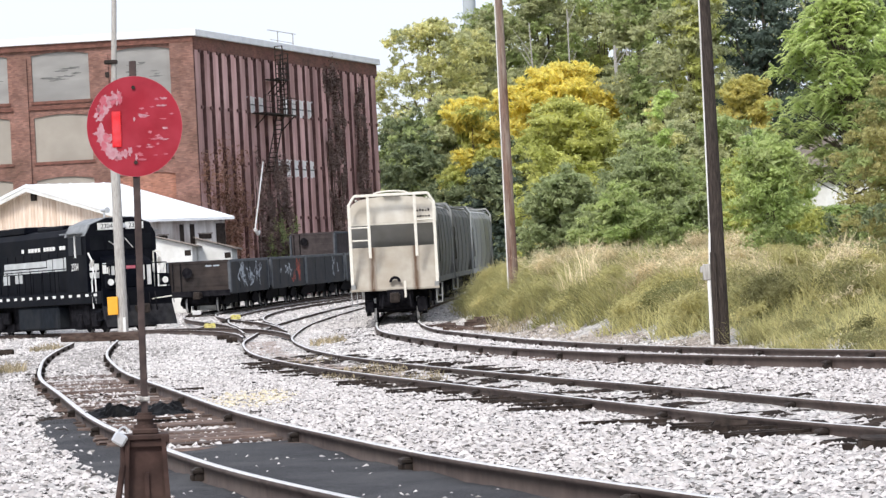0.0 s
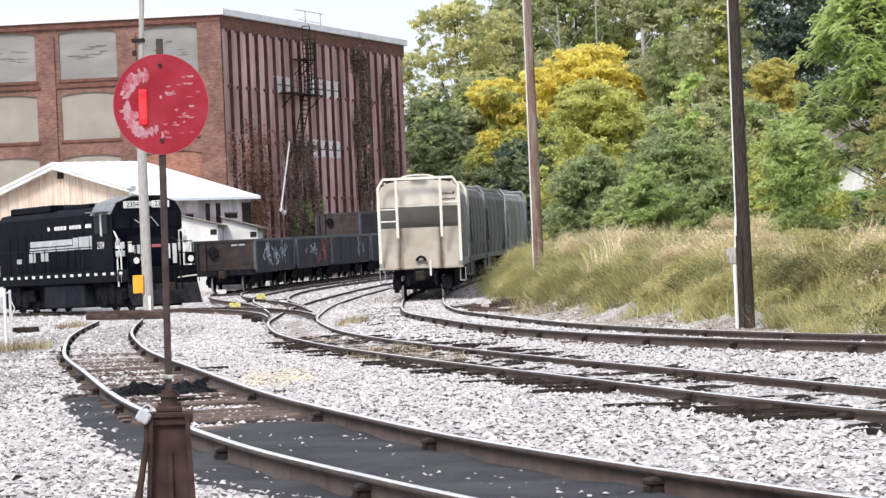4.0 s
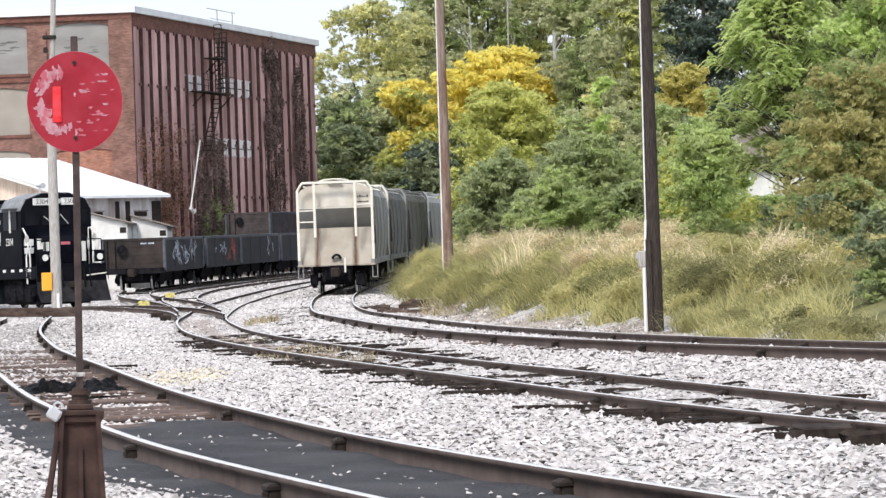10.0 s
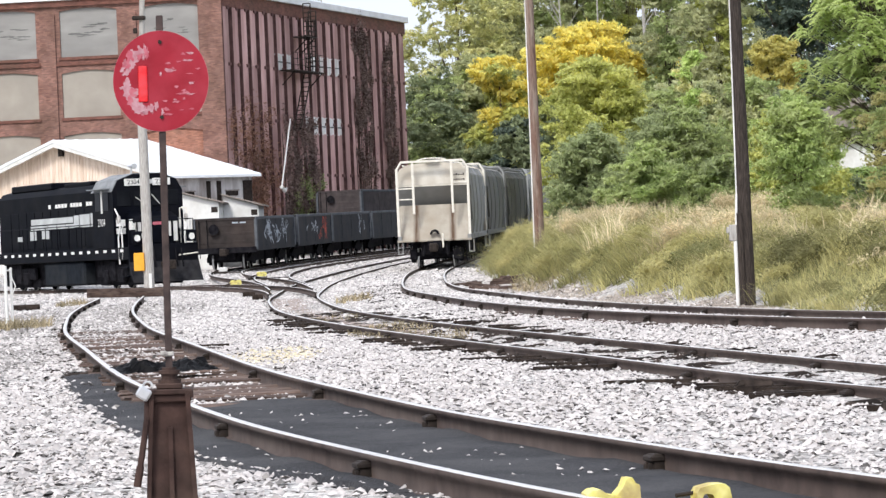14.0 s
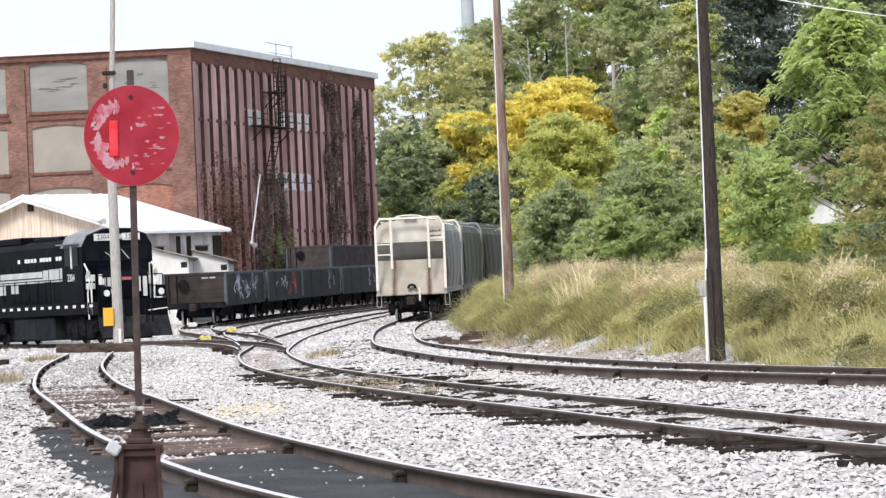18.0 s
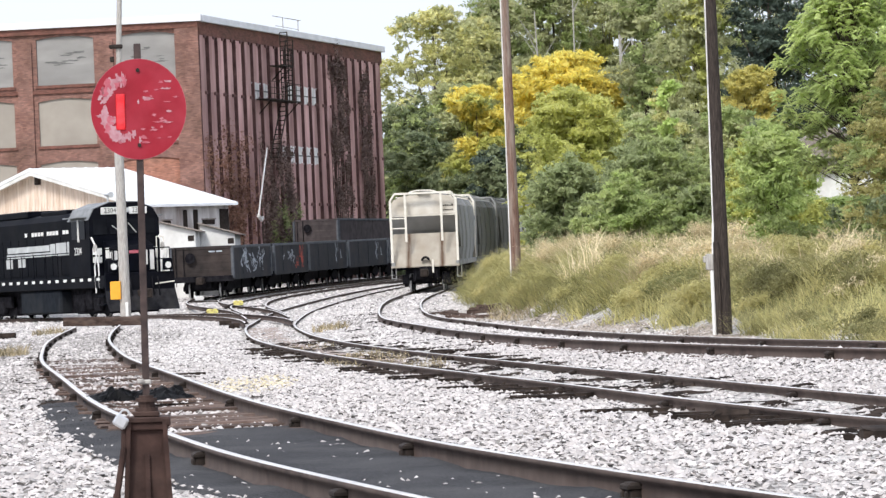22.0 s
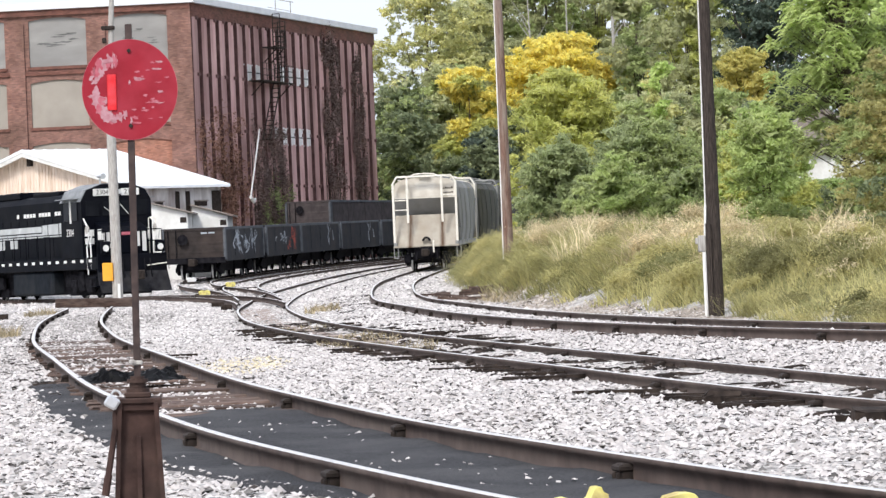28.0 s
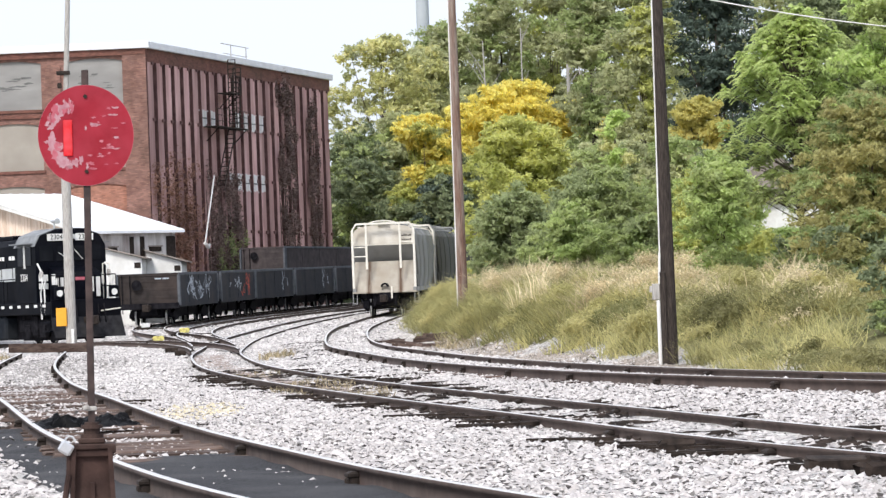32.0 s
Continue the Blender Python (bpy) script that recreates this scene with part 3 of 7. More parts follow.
# ---- loose ballast stones ----
def stones(name, n, ya, yb, power, rmin, rmax, full, seed, material, where=None):
    """Flattish crushed chips, lying on the ballast; thinner on the pads and between the rails."""
    rng = np.random.RandomState(seed)
    y = ya + (yb - ya) * rng.rand(n) ** power
    x = (rng.rand(n) * 2 - 1) * (0.142 * y + 0.5)
    dn, dm, df = x - LINE_N(np.clip(y, 6, 130)), x - LINE_M(np.clip(y, 14, 245)), x - LINE_F(np.clip(y, 14, 245))
    keep = np.ones(n, bool)
    for d in (dn, dm, df):
        keep &= np.abs(np.abs(d) - GAUGE / 2) > 0.1
    pad = (y < 30.6 + 0.5 * dn) & (np.abs(dn) < 0.78) | (dn < -0.7) & (dn > pad_edge(y) + 0.05) & (y < 42.2)
    keep &= ~(pad & (rng.rand(n) > 0.022 * (1 + np.sin(y * 1.3 + x * 2))))
    keep &= ~((np.abs(dn) < 0.9) & (y > 28) & (rng.rand(n) > np.interp(y, [30, 36, 40, 54, 62], [0.8, 0.66, 0.3, 0.32, 0.75])))
    keep &= ~((np.abs(dm) < 1.35) & (rng.rand(n) > np.interp(y, [48, 62, 104, 118], [0.72, 0.4, 0.4, 0.72])))
    keep &= df < np.interp(y, [62, 105], [3.3, 3.6]) + 0.4 * np.sin(y)
    bare = np.sin(x * 2.3 + y * 0.21) + np.sin(x * 0.9 - y * 0.37 + 2) + np.sin(y * 0.9 + x * 3.1)
    keep &= ~((bare > 1.9) & (rng.rand(n) > 0.55))
    if material in (M_STONE, M_FARSTONE):
        keep &= ~((dn < -1.75 + 0.3 * np.sin(y)) & (y > 36) & (rng.rand(n) > 0.3))
    if where is not None:
        keep &= ((x - where[0]) / where[2]) ** 2 + ((y - where[1]) / where[3]) ** 2 < rng.uniform(0.2, 1, n)
    x, y, dm = x[keep], y[keep], dm[keep]
    n = len(x)
    r = rng.uniform(rmin, rmax, n) * np.where(rng.rand(n) < 0.1, 1.4, 1) * np.interp(y, [14, 24, 40], [0.72, 0.9, 1.0])
    on = x - LINE_N(np.clip(y, 6, 130))
    r = np.where((on < 0.78) & (on > pad_edge(y)) & (y < 30.6), r * rng.uniform(0.35, 0.8, n), r)
    if full:
        base = np.array([(1, 0, -0.2), (-1, 0, -0.2), (0, 1, -0.2), (0, -1, -0.2), (0.25, 0.1, 0.8)], float)
        tri = np.array([(0, 2, 4), (2, 1, 4), (1, 3, 4), (3, 0, 4)])
    else:
        base = np.array([(1, 0.8, -0.4), (-1, 0.7, -0.4), (-0.8, -0.9, -0.3), (0.9, -0.8, -0.3), (0, 0, 1)], float)
        tri = np.array([(0, 1, 4), (1, 2, 4), (2, 3, 4), (3, 0, 4)])
    k = len(base)
    v = base[None] * (1 + rng.uniform(-0.3, 0.3, (n, k, 1))) * rng.uniform(0.7, 1.4, (n, 1, 3)) + rng.uniform(-0.3, 0.3, (n, k, 3))
    v[:, :, 2] *= 0.62
    a, p, q = rng.uniform(0, 2 * np.pi, n), rng.normal(0, 0.2, n), rng.normal(0, 0.2, n)
    v[:, :, 2] += v[:, :, 0] * np.tan(p)[:, None] + v[:, :, 1] * np.tan(q)[:, None]
    ca, sa = np.cos(a)[:, None], np.sin(a)[:, None]
    v = np.stack([v[:, :, 0] * ca - v[:, :, 1] * sa, v[:, :, 0] * sa + v[:, :, 1] * ca, v[:, :, 2]], -1) * r[:, None, None]
    z = ground(x, y) + r * 0.14 + rng.uniform(-0.012, 0.018, n) - 0.012 * (np.abs(dm) < 1.35)
    dn = x - LINE_N(np.clip(y, 6, 130))
    z = z + 0.012 * ((np.abs(dn) < 0.72) & (y > 30.6))
    z = np.where((dn < 0.78) & (dn > pad_edge(y)) & ((y < 30) | (y < 42) & (dn < -0.75)), np.maximum(z, -0.125), z)
    v += np.stack([x, y, z], -1)[:, None]
    f = tri[None] + k * np.arange(n)[:, None, None]
    ob = big_mesh(name, v.reshape(-1, 3), f.reshape(-1, 3), material)
    tagged(ob, "loose white and grey crushed limestone between the tracks", "ballast", kind="stuff")


stones("ballast_stones", 132000, 12.5, 62, 0.62, 0.019, 0.037, True, 7, M_STONE)
stones("ballast_stones", 18000, 12.5, 70, 0.7, 0.02, 0.036, True, 8, M_DARKSTONE)
stones("ballast_stones", 60000, 36, 60, 0.8, 0.02, 0.04, True, 10, M_SAND, (-2.7, 46.5, 0.75, 5.0))
stones("ballast_stones", 115000, 58, 132, 0.8, 0.026, 0.046, False, 9, M_FARSTONE)
stones("ballast_stones", 52000, 120, 205, 0.85, 0.045, 0.075, False, 12, M_FARSTONE)
stones("ballast_stones", 70000, 58, 118, 0.8, 0.03, 0.055, False, 14, M_GREYSTONE, (-9.8, 88, 3.2, 28))
stones("ballast_stones", 70000, 34, 80, 0.8, 0.022, 0.042, True, 16, M_GREYSTONE, (-7.4, 55, 2.6, 20))
for k, (cx, cy, rx, ry) in enumerate(((5.0, 63, 0.8, 5), (3.5, 73, 0.9, 6), (2.5, 84, 0.9, 7), (1.6, 96, 0.9, 7))):
    stones("ballast_stones", 60000, cy - ry, cy + ry, 0.8, 0.03, 0.05, False, 20 + k, M_TOESTONE, (cx, cy, rx, ry))
stones("ballast_stones", 60000, 60, 110, 0.8, 0.03, 0.05, False, 15, M_GREYSTONE, (-4.7, 84, 0.9, 5))


def rubble(n, line, lift, ya, yb, lo, hi, seed):
    """Splintered dark tie wood lying along a track."""
    rng = np.random.RandomState(seed)
    y = rng.uniform(ya, yb, n)
    side = np.where(rng.rand(n) < 0.62, -1, 1)
    x = line(y) + side * rng.uniform(lo, hi, n)
    dx = line(y + 0.5) - line(y - 0.5)
    keep = np.sin(y * 1.9) + np.sin(y * 0.63 + 1) + rng.normal(0, 0.5, n) > 0.1
    x, y, dx = x[keep], y[keep], dx[keep]
    n = len(x)
    base = np.array([(1, 0, -0.5), (0.2, 1, -0.5), (-1, 0.2, -0.5), (-0.3, -1, -0.5), (0.3, 0.1, 0.7), (-0.5, 0, 0.5)], float)
    tri = np.array([(0, 1, 4), (1, 5, 4), (1, 2, 5), (2, 3, 5), (3, 4, 5), (3, 0, 4)])
    size = np.stack([rng.uniform(0.05, 0.22, n), rng.uniform(0.02, 0.05, n), rng.uniform(0.012, 0.035, n)], -1)
    v = (base[None] + rng.uniform(-0.25, 0.25, (n, 6, 3))) * size[:, None]
    a = -np.arctan(dx) + rng.normal(0, 0.5, n)
    ca, sa = np.cos(a)[:, None], np.sin(a)[:, None]
    v = np.stack([v[:, :, 0] * ca - v[:, :, 1] * sa, v[:, :, 0] * sa + v[:, :, 1] * ca, v[:, :, 2]], -1)
    v += np.stack([x, y, ground(x, y) + 0.02], -1)[:, None]
    f = tri[None] + 6 * np.arange(n)[:, None, None]
    ob = big_mesh("tie_rubble", v.reshape(-1, 3), f.reshape(-1, 3), M_ROTTEN)
    tagged(ob, "dark splintered tie wood scattered along the rails", "debris", kind="stuff")


rubble(1000, LINE_M, LIFT_M, 22, 75, 0.72, 1.5, 41)
rubble(1300, LINE_M, LIFT_M, 20, 80, 0.0, 0.68, 44)
rubble(700, LINE_N, 0, 34, 80, 0.1, 1.4, 42)
rubble(420, LINE_F, LIFT_F, 96, 124, 0.85, 2.2, 45)
rubble(500, LINE_F, LIFT_F, 60, 110, 0.8, 2.4, 43)


def track_bed(line, lift, y0, y1, drop, label):
    y = np.arange(y0, y1, 0.5)
    c, t = centre(line, lift, y)
    nrm = np.stack([t[:, 1], -t[:, 0], t[:, 2]], -1)
    d = np.linspace(-0.7, 0.7, 8)
    v = c[:, None] + nrm[:, None] * d[None, :, None]
    v[:, :, 2] += drop + 0.012 * np.sin(y * 5.3)[:, None] + 0.006 * np.cos(d * 9)[None]
    i = np.arange(v.shape[0] * 8).reshape(-1, 8)
    faces = np.stack([i[:-1, :-1], i[:-1, 1:], i[1:, 1:], i[1:, :-1]], -1).reshape(-1, 4)
    tagged(big_mesh("track_bed", v.reshape(-1, 3), faces, M_DIRT), label, "track bed", kind="structure")


track_bed(LINE_N, 0, 30.5, 64, -0.157, "brown dirt and rotted wood between the siding rails")
track_bed(LINE_M, LIFT_M, 56, 112, -0.106, "brown dirt between the rails of the turnout")


# ---- asphalt crossing pad ----
def asphalt():
    rng = random.Random(11)

    def strip(name, lo, hi, y0, y1, z, ragged):
        bm = bmesh.new()
        ys = np.arange(y0, y1, 0.25)
        rows = []
        for i, y in enumerate(ys):
            c, t = centre(LINE_N, 0, np.array([y]))
            n = np.array([t[0, 1], -t[0, 0], 0])
            e = lo(y) + (rng.uniform(-0.05, 0.05) if ragged else 0)
            row = []
            for k in range(7):
                d = e + (hi - e) * k / 6
                p = c[0] + n * d
                zz = z + 0.010 * math.sin(3.1 * y + d * 4) + 0.007 * math.sin(1.3 * y - d * 7) + rng.uniform(-0.006, 0.006)
                if ragged and k == 0:
                    zz = -0.22
                row.append(bm.verts.new((p[0], p[1] + (0.7 * d if i == len(ys) - 1 else 0), zz)))
            rows.append(row)
        for a, b in zip(rows, rows[1:]):
            for k in range(6):
                bm.faces.new((a[k], a[k + 1], b[k + 1], b[k]))
        ob = part(name, bm, M_ASPHALT, None, smooth=True)
        tagged(ob, "dark grey patched asphalt crossing beside the rails", "asphalt", kind="structure")

    strip("pavement", lambda y: -GAUGE / 2 + 0.075, GAUGE / 2 - 0.04, 7, 30.8, -0.128, False)
    strip("pavement", lambda y: float(pad_edge(y)), -GAUGE / 2 - 0.045, 7, 42.4, -0.135, True)


asphalt()


# ---- switch stand with the round target ----
def switch_stand():
    st = thing("switch_stand", pose(-1.63, 18.3, -0.195, 0, 0.9, 4), "rusty iron switch stand with a tall mast and round red target", "switch stand")
    bm = bmesh.new()
    box(bm, -0.42, 0.5, -0.14, 0.14, -0.02, 0.03, bevel=0.01)
    lo, hi, z0, z1 = 0.128, 0.096, 0.03, 0.66
    vs = [bm.verts.new((sx * r, sy * r * 0.8, z)) for z, r in ((z0, lo), (z1, hi)) for sx, sy in ((-1, -1), (1, -1), (1, 1), (-1, 1))]
    for q in ((0, 1, 5, 4), (1, 2, 6, 5), (2, 3, 7, 6), (3, 0, 4, 7), (0, 3, 2, 1), (4, 5, 6, 7)):
        bm.faces.new([vs[i] for i in q])
    part("tower", bm, M_RUST, st)
    bm = bmesh.new()
    for sx in (-1, 1):
        prism(bm, [(sx * 0.128 - 0.012, 0.03), (sx * 0.128 + 0.012, 0.03), (sx * 0.096 + 0.012, 0.66), (sx * 0.096 - 0.012, 0.66)], 1, -0.135, -0.07)
    prism(bm, [(-0.135, 0.03), (-0.115, 0.03), (-0.085, 0.48), (-0.097, 0.48)], 0, -0.012, 0.012)
    part("rib", bm, M_RUST, st)
    part("cap", boxes((-0.135, 0.125, -0.12, 0.12, 0.655, 0.685), (-0.115, 0.115, -0.105, 0.105, 0.615, 0.657), (-0.07, 0.07, -0.07, 0.07, 0.685, 0.715), (0.085, 0.128, -0.125, -0.06, 0.635, 0.682), bevel=0.006), M_RUST, st)
    bm = tubes(((0, 0, 0.71), (0, 0, 0.735), 0.062), ((0, 0, 0.735), (0, 0, 0.765), 0.045), ((0, 0, 0.765), (0, 0, 0.785), 0.058), ((0, 0, 0.785), (0, 0, 0.80), 0.04), n=16)
    part("collar", bm, M_RUST, st)
    lv = part("lever", tubes(((-0.12, -0.10, 0.66), (-0.125, -0.13, 0.52), 0.016), ((-0.125, -0.13, 0.52), (-0.165, -0.15, 0.28), 0.018), n=8), M_RUST, st, "bent iron throwing lever")
    part("handle", tubes(((-0.165, -0.15, 0.28), (-0.185, -0.16, 0.17), 0.022), n=8), M_RUST, lv)
    lk = part("padlock", boxes((-0.175, -0.10, -0.16, -0.125, 0.635, 0.70), bevel=0.01), M_STEEL, st, "bright steel padlock")
    lk.data.transform(Matrix.Translation((-0.137, -0.14, 0.667)) @ Matrix.Rotation(radians(32), 4, "Y") @ Matrix.Translation((0.137, 0.14, -0.667)))
    bm = bmesh.new()
    for i in range(8):
        a, b = math.pi * i / 8, math.pi * (i + 1) / 8
        tube(bm, (-0.115 + 0.026 * math.cos(a), -0.14, 0.70 + 0.03 * math.sin(a)), (-0.115 + 0.026 * math.cos(b), -0.14, 0.70 + 0.03 * math.sin(b)), 0.006, n=6)
    part("shackle", bm, M_STEEL, lk)
    part("mast", boxes((-0.019, 0.019, -0.012, 0.012, 0.75, 2.70), bevel=0.004), M_MAST, st, "dark flat iron mast")
    part("clamp", boxes((-0.03, 0.03, -0.022, 0.022, 0.86, 0.885), (-0.045, -0.01, -0.04, 0.0, 0.865, 0.89), bevel=0.006), M_POST, st)
    disc = bmesh.new()
    bmesh.ops.create_cone(disc, cap_ends=True, segments=96, radius1=0.272, radius2=0.272, depth=0.006, matrix=Matrix.Translation((0, -0.018, 2.345)) @ Matrix.Rotation(radians(90), 4, "X") @ Matrix.Diagonal((0.945, 1, 1, 1)))
    target = part("target", disc, M_RED, st, "round faded red sheet-metal target with worn reflective patches")
    part("edge", ring(0.272, 0.2703, 2.345, -0.0215), M_WORN, target)
    part("reflector", boxes((-0.122, -0.072, -0.028, -0.0238, 2.235, 2.43), bevel=0.004), M_REDGLOSS, target, "glossy red reflector strip")
    rng = random.Random(4)
    for a0, a1, ra, rb in ((118, 168, 0.165, 0.225), (172, 246, 0.15, 0.232)):
        steps = [radians(a0 + (a1 - a0) * i / 22) for i in range(23)]
        mid = [math.sin(math.pi * i / 22) ** 0.5 for i in range(23)]
        outer = [(0.945 * q * math.cos(t), 2.345 + q * math.sin(t)) for t, w in zip(steps, mid) for q in ((ra + rb) / 2 + (rb - ra) / 2 * w * rng.uniform(0.45, 1.0) + 0.003,)]
        inner = [(0.945 * q * math.cos(t), 2.345 + q * math.sin(t)) for t, w in zip(steps, mid) for q in ((ra + rb) / 2 - (rb - ra) / 2 * w * rng.uniform(0.3, 1.0) - 0.003,)]
        bm = bmesh.new()
        prism(bm, outer + inner[::-1], 1, -0.0216, -0.0208)
        part("worn_patch", bm, M_PINK, target, "bleached crescent where the reflective film has peeled")
    for k in range(26):
        t = radians(rng.uniform(112, 252))
        r = rng.uniform(0.145, 0.232)
        part("worn_patch", blotch(0.945 * r * math.cos(t), -0.0222 - 0.0002 * (k % 5), 2.345 + r * math.sin(t), rng.uniform(0.016, 0.05), rng.uniform(0.02, 0.075), rng), M_PINK if k % 3 else M_WORN, target)
    for k in range(26):
        t, r = radians(rng.uniform(-80, 75)), rng.uniform(0.06, 0.235)
        part("worn_patch", blotch(0.945 * r * math.cos(t), -0.0222 - 0.0002 * (k % 5), 2.345 + r * math.sin(t), rng.uniform(0.02, 0.06), rng.uniform(0.008, 0.022), rng), M_WORN if k % 4 else M_PINK, target)
    for x, z, a, b in ((-0.03, 2.21, 0.03, 0.06), (0.005, 2.175, 0.02, 0.045), (-0.11, 2.50, 0.06, 0.022), (0.0, 2.385, 0.02, 0.03)):
        part("worn_patch", blotch(x, -0.0235, z, a, b, rng), M_PINK, target)
    for z in (2.15, 2.555):
        bm = bmesh.new()
        tube(bm, (0, -0.03, z), (0, 0.02, z), 0.011, n=8)
        part("bolt", bm, M_IRON, target)


def ring(r1, r0, z, y, n=96):
    bm = bmesh.new()
    a = [[bm.verts.new((0.945 * r * math.cos(2 * math.pi * i / n), y, z + r * math.sin(2 * math.pi * i / n))) for i in range(n)] for r in (r0, r1)]
    for i in range(n):
        bm.faces.new((a[0][i], a[1][i], a[1][(i + 1) % n], a[0][(i + 1) % n]))
    return bm


def blotch(x, y, z, a, b, rng, n=14):
    """A thin ragged patch standing upright."""
    bm = bmesh.new()
    pts = []
    for i in range(n):
        k = rng.uniform(0.35, 1.15)
        t = 2 * math.pi * i / n
        pts.append((x + 0.5 * a * k * math.cos(t), z + 0.5 * b * k * math.sin(t)))
    prism(bm, pts, 1, y - 0.0006, y + 0.0006)
    return bm


switch_stand()


# ---- brick mill building; its plan is drawn at 1 : 1.15 about the point (0, 0, 1.18) ----
MILL = Matrix.Translation((0, 0, 1.177)) @ Matrix.Scale(1.15, 4) @ Matrix.Translation((0, 0, -1.177))

# along the ribbed flank from the mill's corner, in bays of 1.205 m for each unit of x
FLANK = pose(-12.84, 187.0, 0, 0, 0, math.degrees(math.atan2(32.0, 9.55))) @ Matrix.Diagonal((math.hypot(9.55, 32.0) / 27.73, 1, 1, 1))


def mill():
    ax, ay, bx, by = -12.84, 187.0, -3.29, 219.0
    top, base = 15.98, -0.5
    mb = thing("mill_building", MILL, "four-storey old brick mill with blocked windows and ribbed red flank", "building")
    # front wall, local x from the corner to the left, out of the wall is -y
    yaw = -5.5
    F = pose(ax, ay, 0, 0, 0, yaw)
    W = 40.0
    wall = bmesh.new()
    pitch, win_w = 4.58, 3.22
    first = -2.9
    cols = [first - pitch * k for k in range(0, 9)]
    rows_z = [(12.72, 15.42), (9.36, 11.97), (5.8, 8.5), (2.0, 4.9)]
    edges = sorted([0.0, -W] + [c + s * win_w / 2 for c in cols for s in (-1, 1)])
    zs = sorted([base, top - 0.12] + [z for r in rows_z for z in r])
    for x0, x1 in zip(edges, edges[1:]):
        hole = any(abs((x0 + x1) / 2 - c) < 0.1 for c in cols)
        for z0, z1 in zip(zs, zs[1:]):
            if hole and any(abs((z0 + z1) / 2 - (a + b) / 2) < 0.1 for a, b in rows_z):
                continue
            box(wall, x0, x1, 0, 0.5, z0, z1)
    bmesh.ops.remove_doubles(wall, verts=wall.verts[:], dist=0.0005)
    w = part("wall", wall, M_BRICK, mb, "weathered red brick front")
    w.matrix_basis = F
    for c in cols:
        for a, b in rows_z:
            inf = bmesh.new()
            n = 10
            pts = [(c - win_w / 2, a), (c + win_w / 2, a)] + [(c + win_w / 2 - win_w * i / n, b - 0.16 + 0.16 * math.sin(math.pi * i / n)) for i in range(n + 1)]
            prism(inf, pts, 1, 0.09, 0.2)
            bricked = c == cols[0] and a < 7
            q = part("blocked_window", inf, M_BRICKNEW if bricked else M_INFILL if a > 12 else M_INFILLWARM, mb, "window opening bricked up with newer orange brick" if bricked else "window opening blocked up with grey render")
            q.matrix_basis = F
            arch = bmesh.new()
            prism(arch, [(c - win_w / 2, b)] + [(c - win_w / 2 + win_w * i / n, b - 0.16 + 0.16 * math.sin(math.pi * i / n)) for i in range(n + 1)] + [(c + win_w / 2, b)], 1, 0.002, 0.3)
            q = part("arch", arch, M_BRICK, mb)
            q.matrix_basis = F
            sl = part("sill", boxes((c - win_w / 2 - 0.1, c + win_w / 2 + 0.1, -0.08, 0.1, a - 0.16, a)), M_BRICK2, mb)
            sl.matrix_basis = F
    rng = random.Random(8)
    for c in cols[:4]:
        for k in range(9):
            z = 14.2 + rng.uniform(-0.5, 0.4)
            st = blotch(c + rng.uniform(-0.9, 0.9), 0.086, z, rng.uniform(0.4, 1.2), rng.uniform(0.05, 0.13), rng)
            q = part("stain", st, M_STREAK, mb)
            q.matrix_basis = F
    for k in range(0, 10):
        x = cols[0] + win_w / 2 + (pitch - win_w) / 2 - pitch * k
        if k:
            p = part("pilaster", boxes((x - 0.42, x + 0.42, -0.12, 0.0, base, top - 0.9)), M_BRICK, mb)
            p.matrix_basis = F
    p = part("belt", boxes((-W, 0.0, -0.10, 0.0, 12.25, 12.45)), M_BRICK2, mb)
    p.matrix_basis = F
    p = part("corner_pier", boxes((-1.3, 0.02, -0.14, 0.0, base, top - 0.14)), M_BRICK, mb)
    p.matrix_basis = F
    cp = part("coping", boxes((-W, 0.25, -0.3, 0.35, top - 0.12, top + 0.26), bevel=0.02), M_COPING, mb, "pale metal roof edge")
    cp.matrix_basis = F
    cr = part("cornice", boxes((-W, 0.02, -0.16, 0.0, top - 0.45, top - 0.121)), M_BRICK2, mb)
    cr.matrix_basis = F
    # flank with ribs, local x from the corner along the wall, out of the wall is -y
    L = 27.73
    S = FLANK
    w = part("wall", boxes((0.0, L, 0.22, 0.6, base, top - 0.12)), M_DARKRED, mb, "recessed brick between the ribs, darkened for the shade there")
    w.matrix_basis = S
    q = part("parapet", boxes((0.0, L, -0.05, 0.22, 15.12, top - 0.12)), M_BRICK2, mb)
    q.matrix_basis = S
    cp = part("coping", boxes((0.255, L + 0.25, -0.22, 0.35, top - 0.12, top + 0.26), bevel=0.02), M_COPING, mb)
    cp.matrix_basis = S
    nr = 23
    step = L / nr
    floors = [base, 2.6, 5.95, 9.0, 12.0, 15.12]
    for k in range(nr):
        x = 0.1 + step * k
        for z0, z1 in zip(floors, floors[1:]):
            r = part("rib", boxes((x, x + step * 0.6, -0.03 + rng.uniform(-0.015, 0.015), 0.22, z0 + 0.004, z1)), M_RIB, mb)
            r.matrix_basis = S
            # the cheeks are coloured dark red to carry the shade between the ribs
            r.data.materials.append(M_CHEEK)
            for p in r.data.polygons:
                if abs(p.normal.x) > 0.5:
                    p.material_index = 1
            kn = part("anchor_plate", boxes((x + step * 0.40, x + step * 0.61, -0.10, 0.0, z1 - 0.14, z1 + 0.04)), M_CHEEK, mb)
            kn.matrix_basis = S
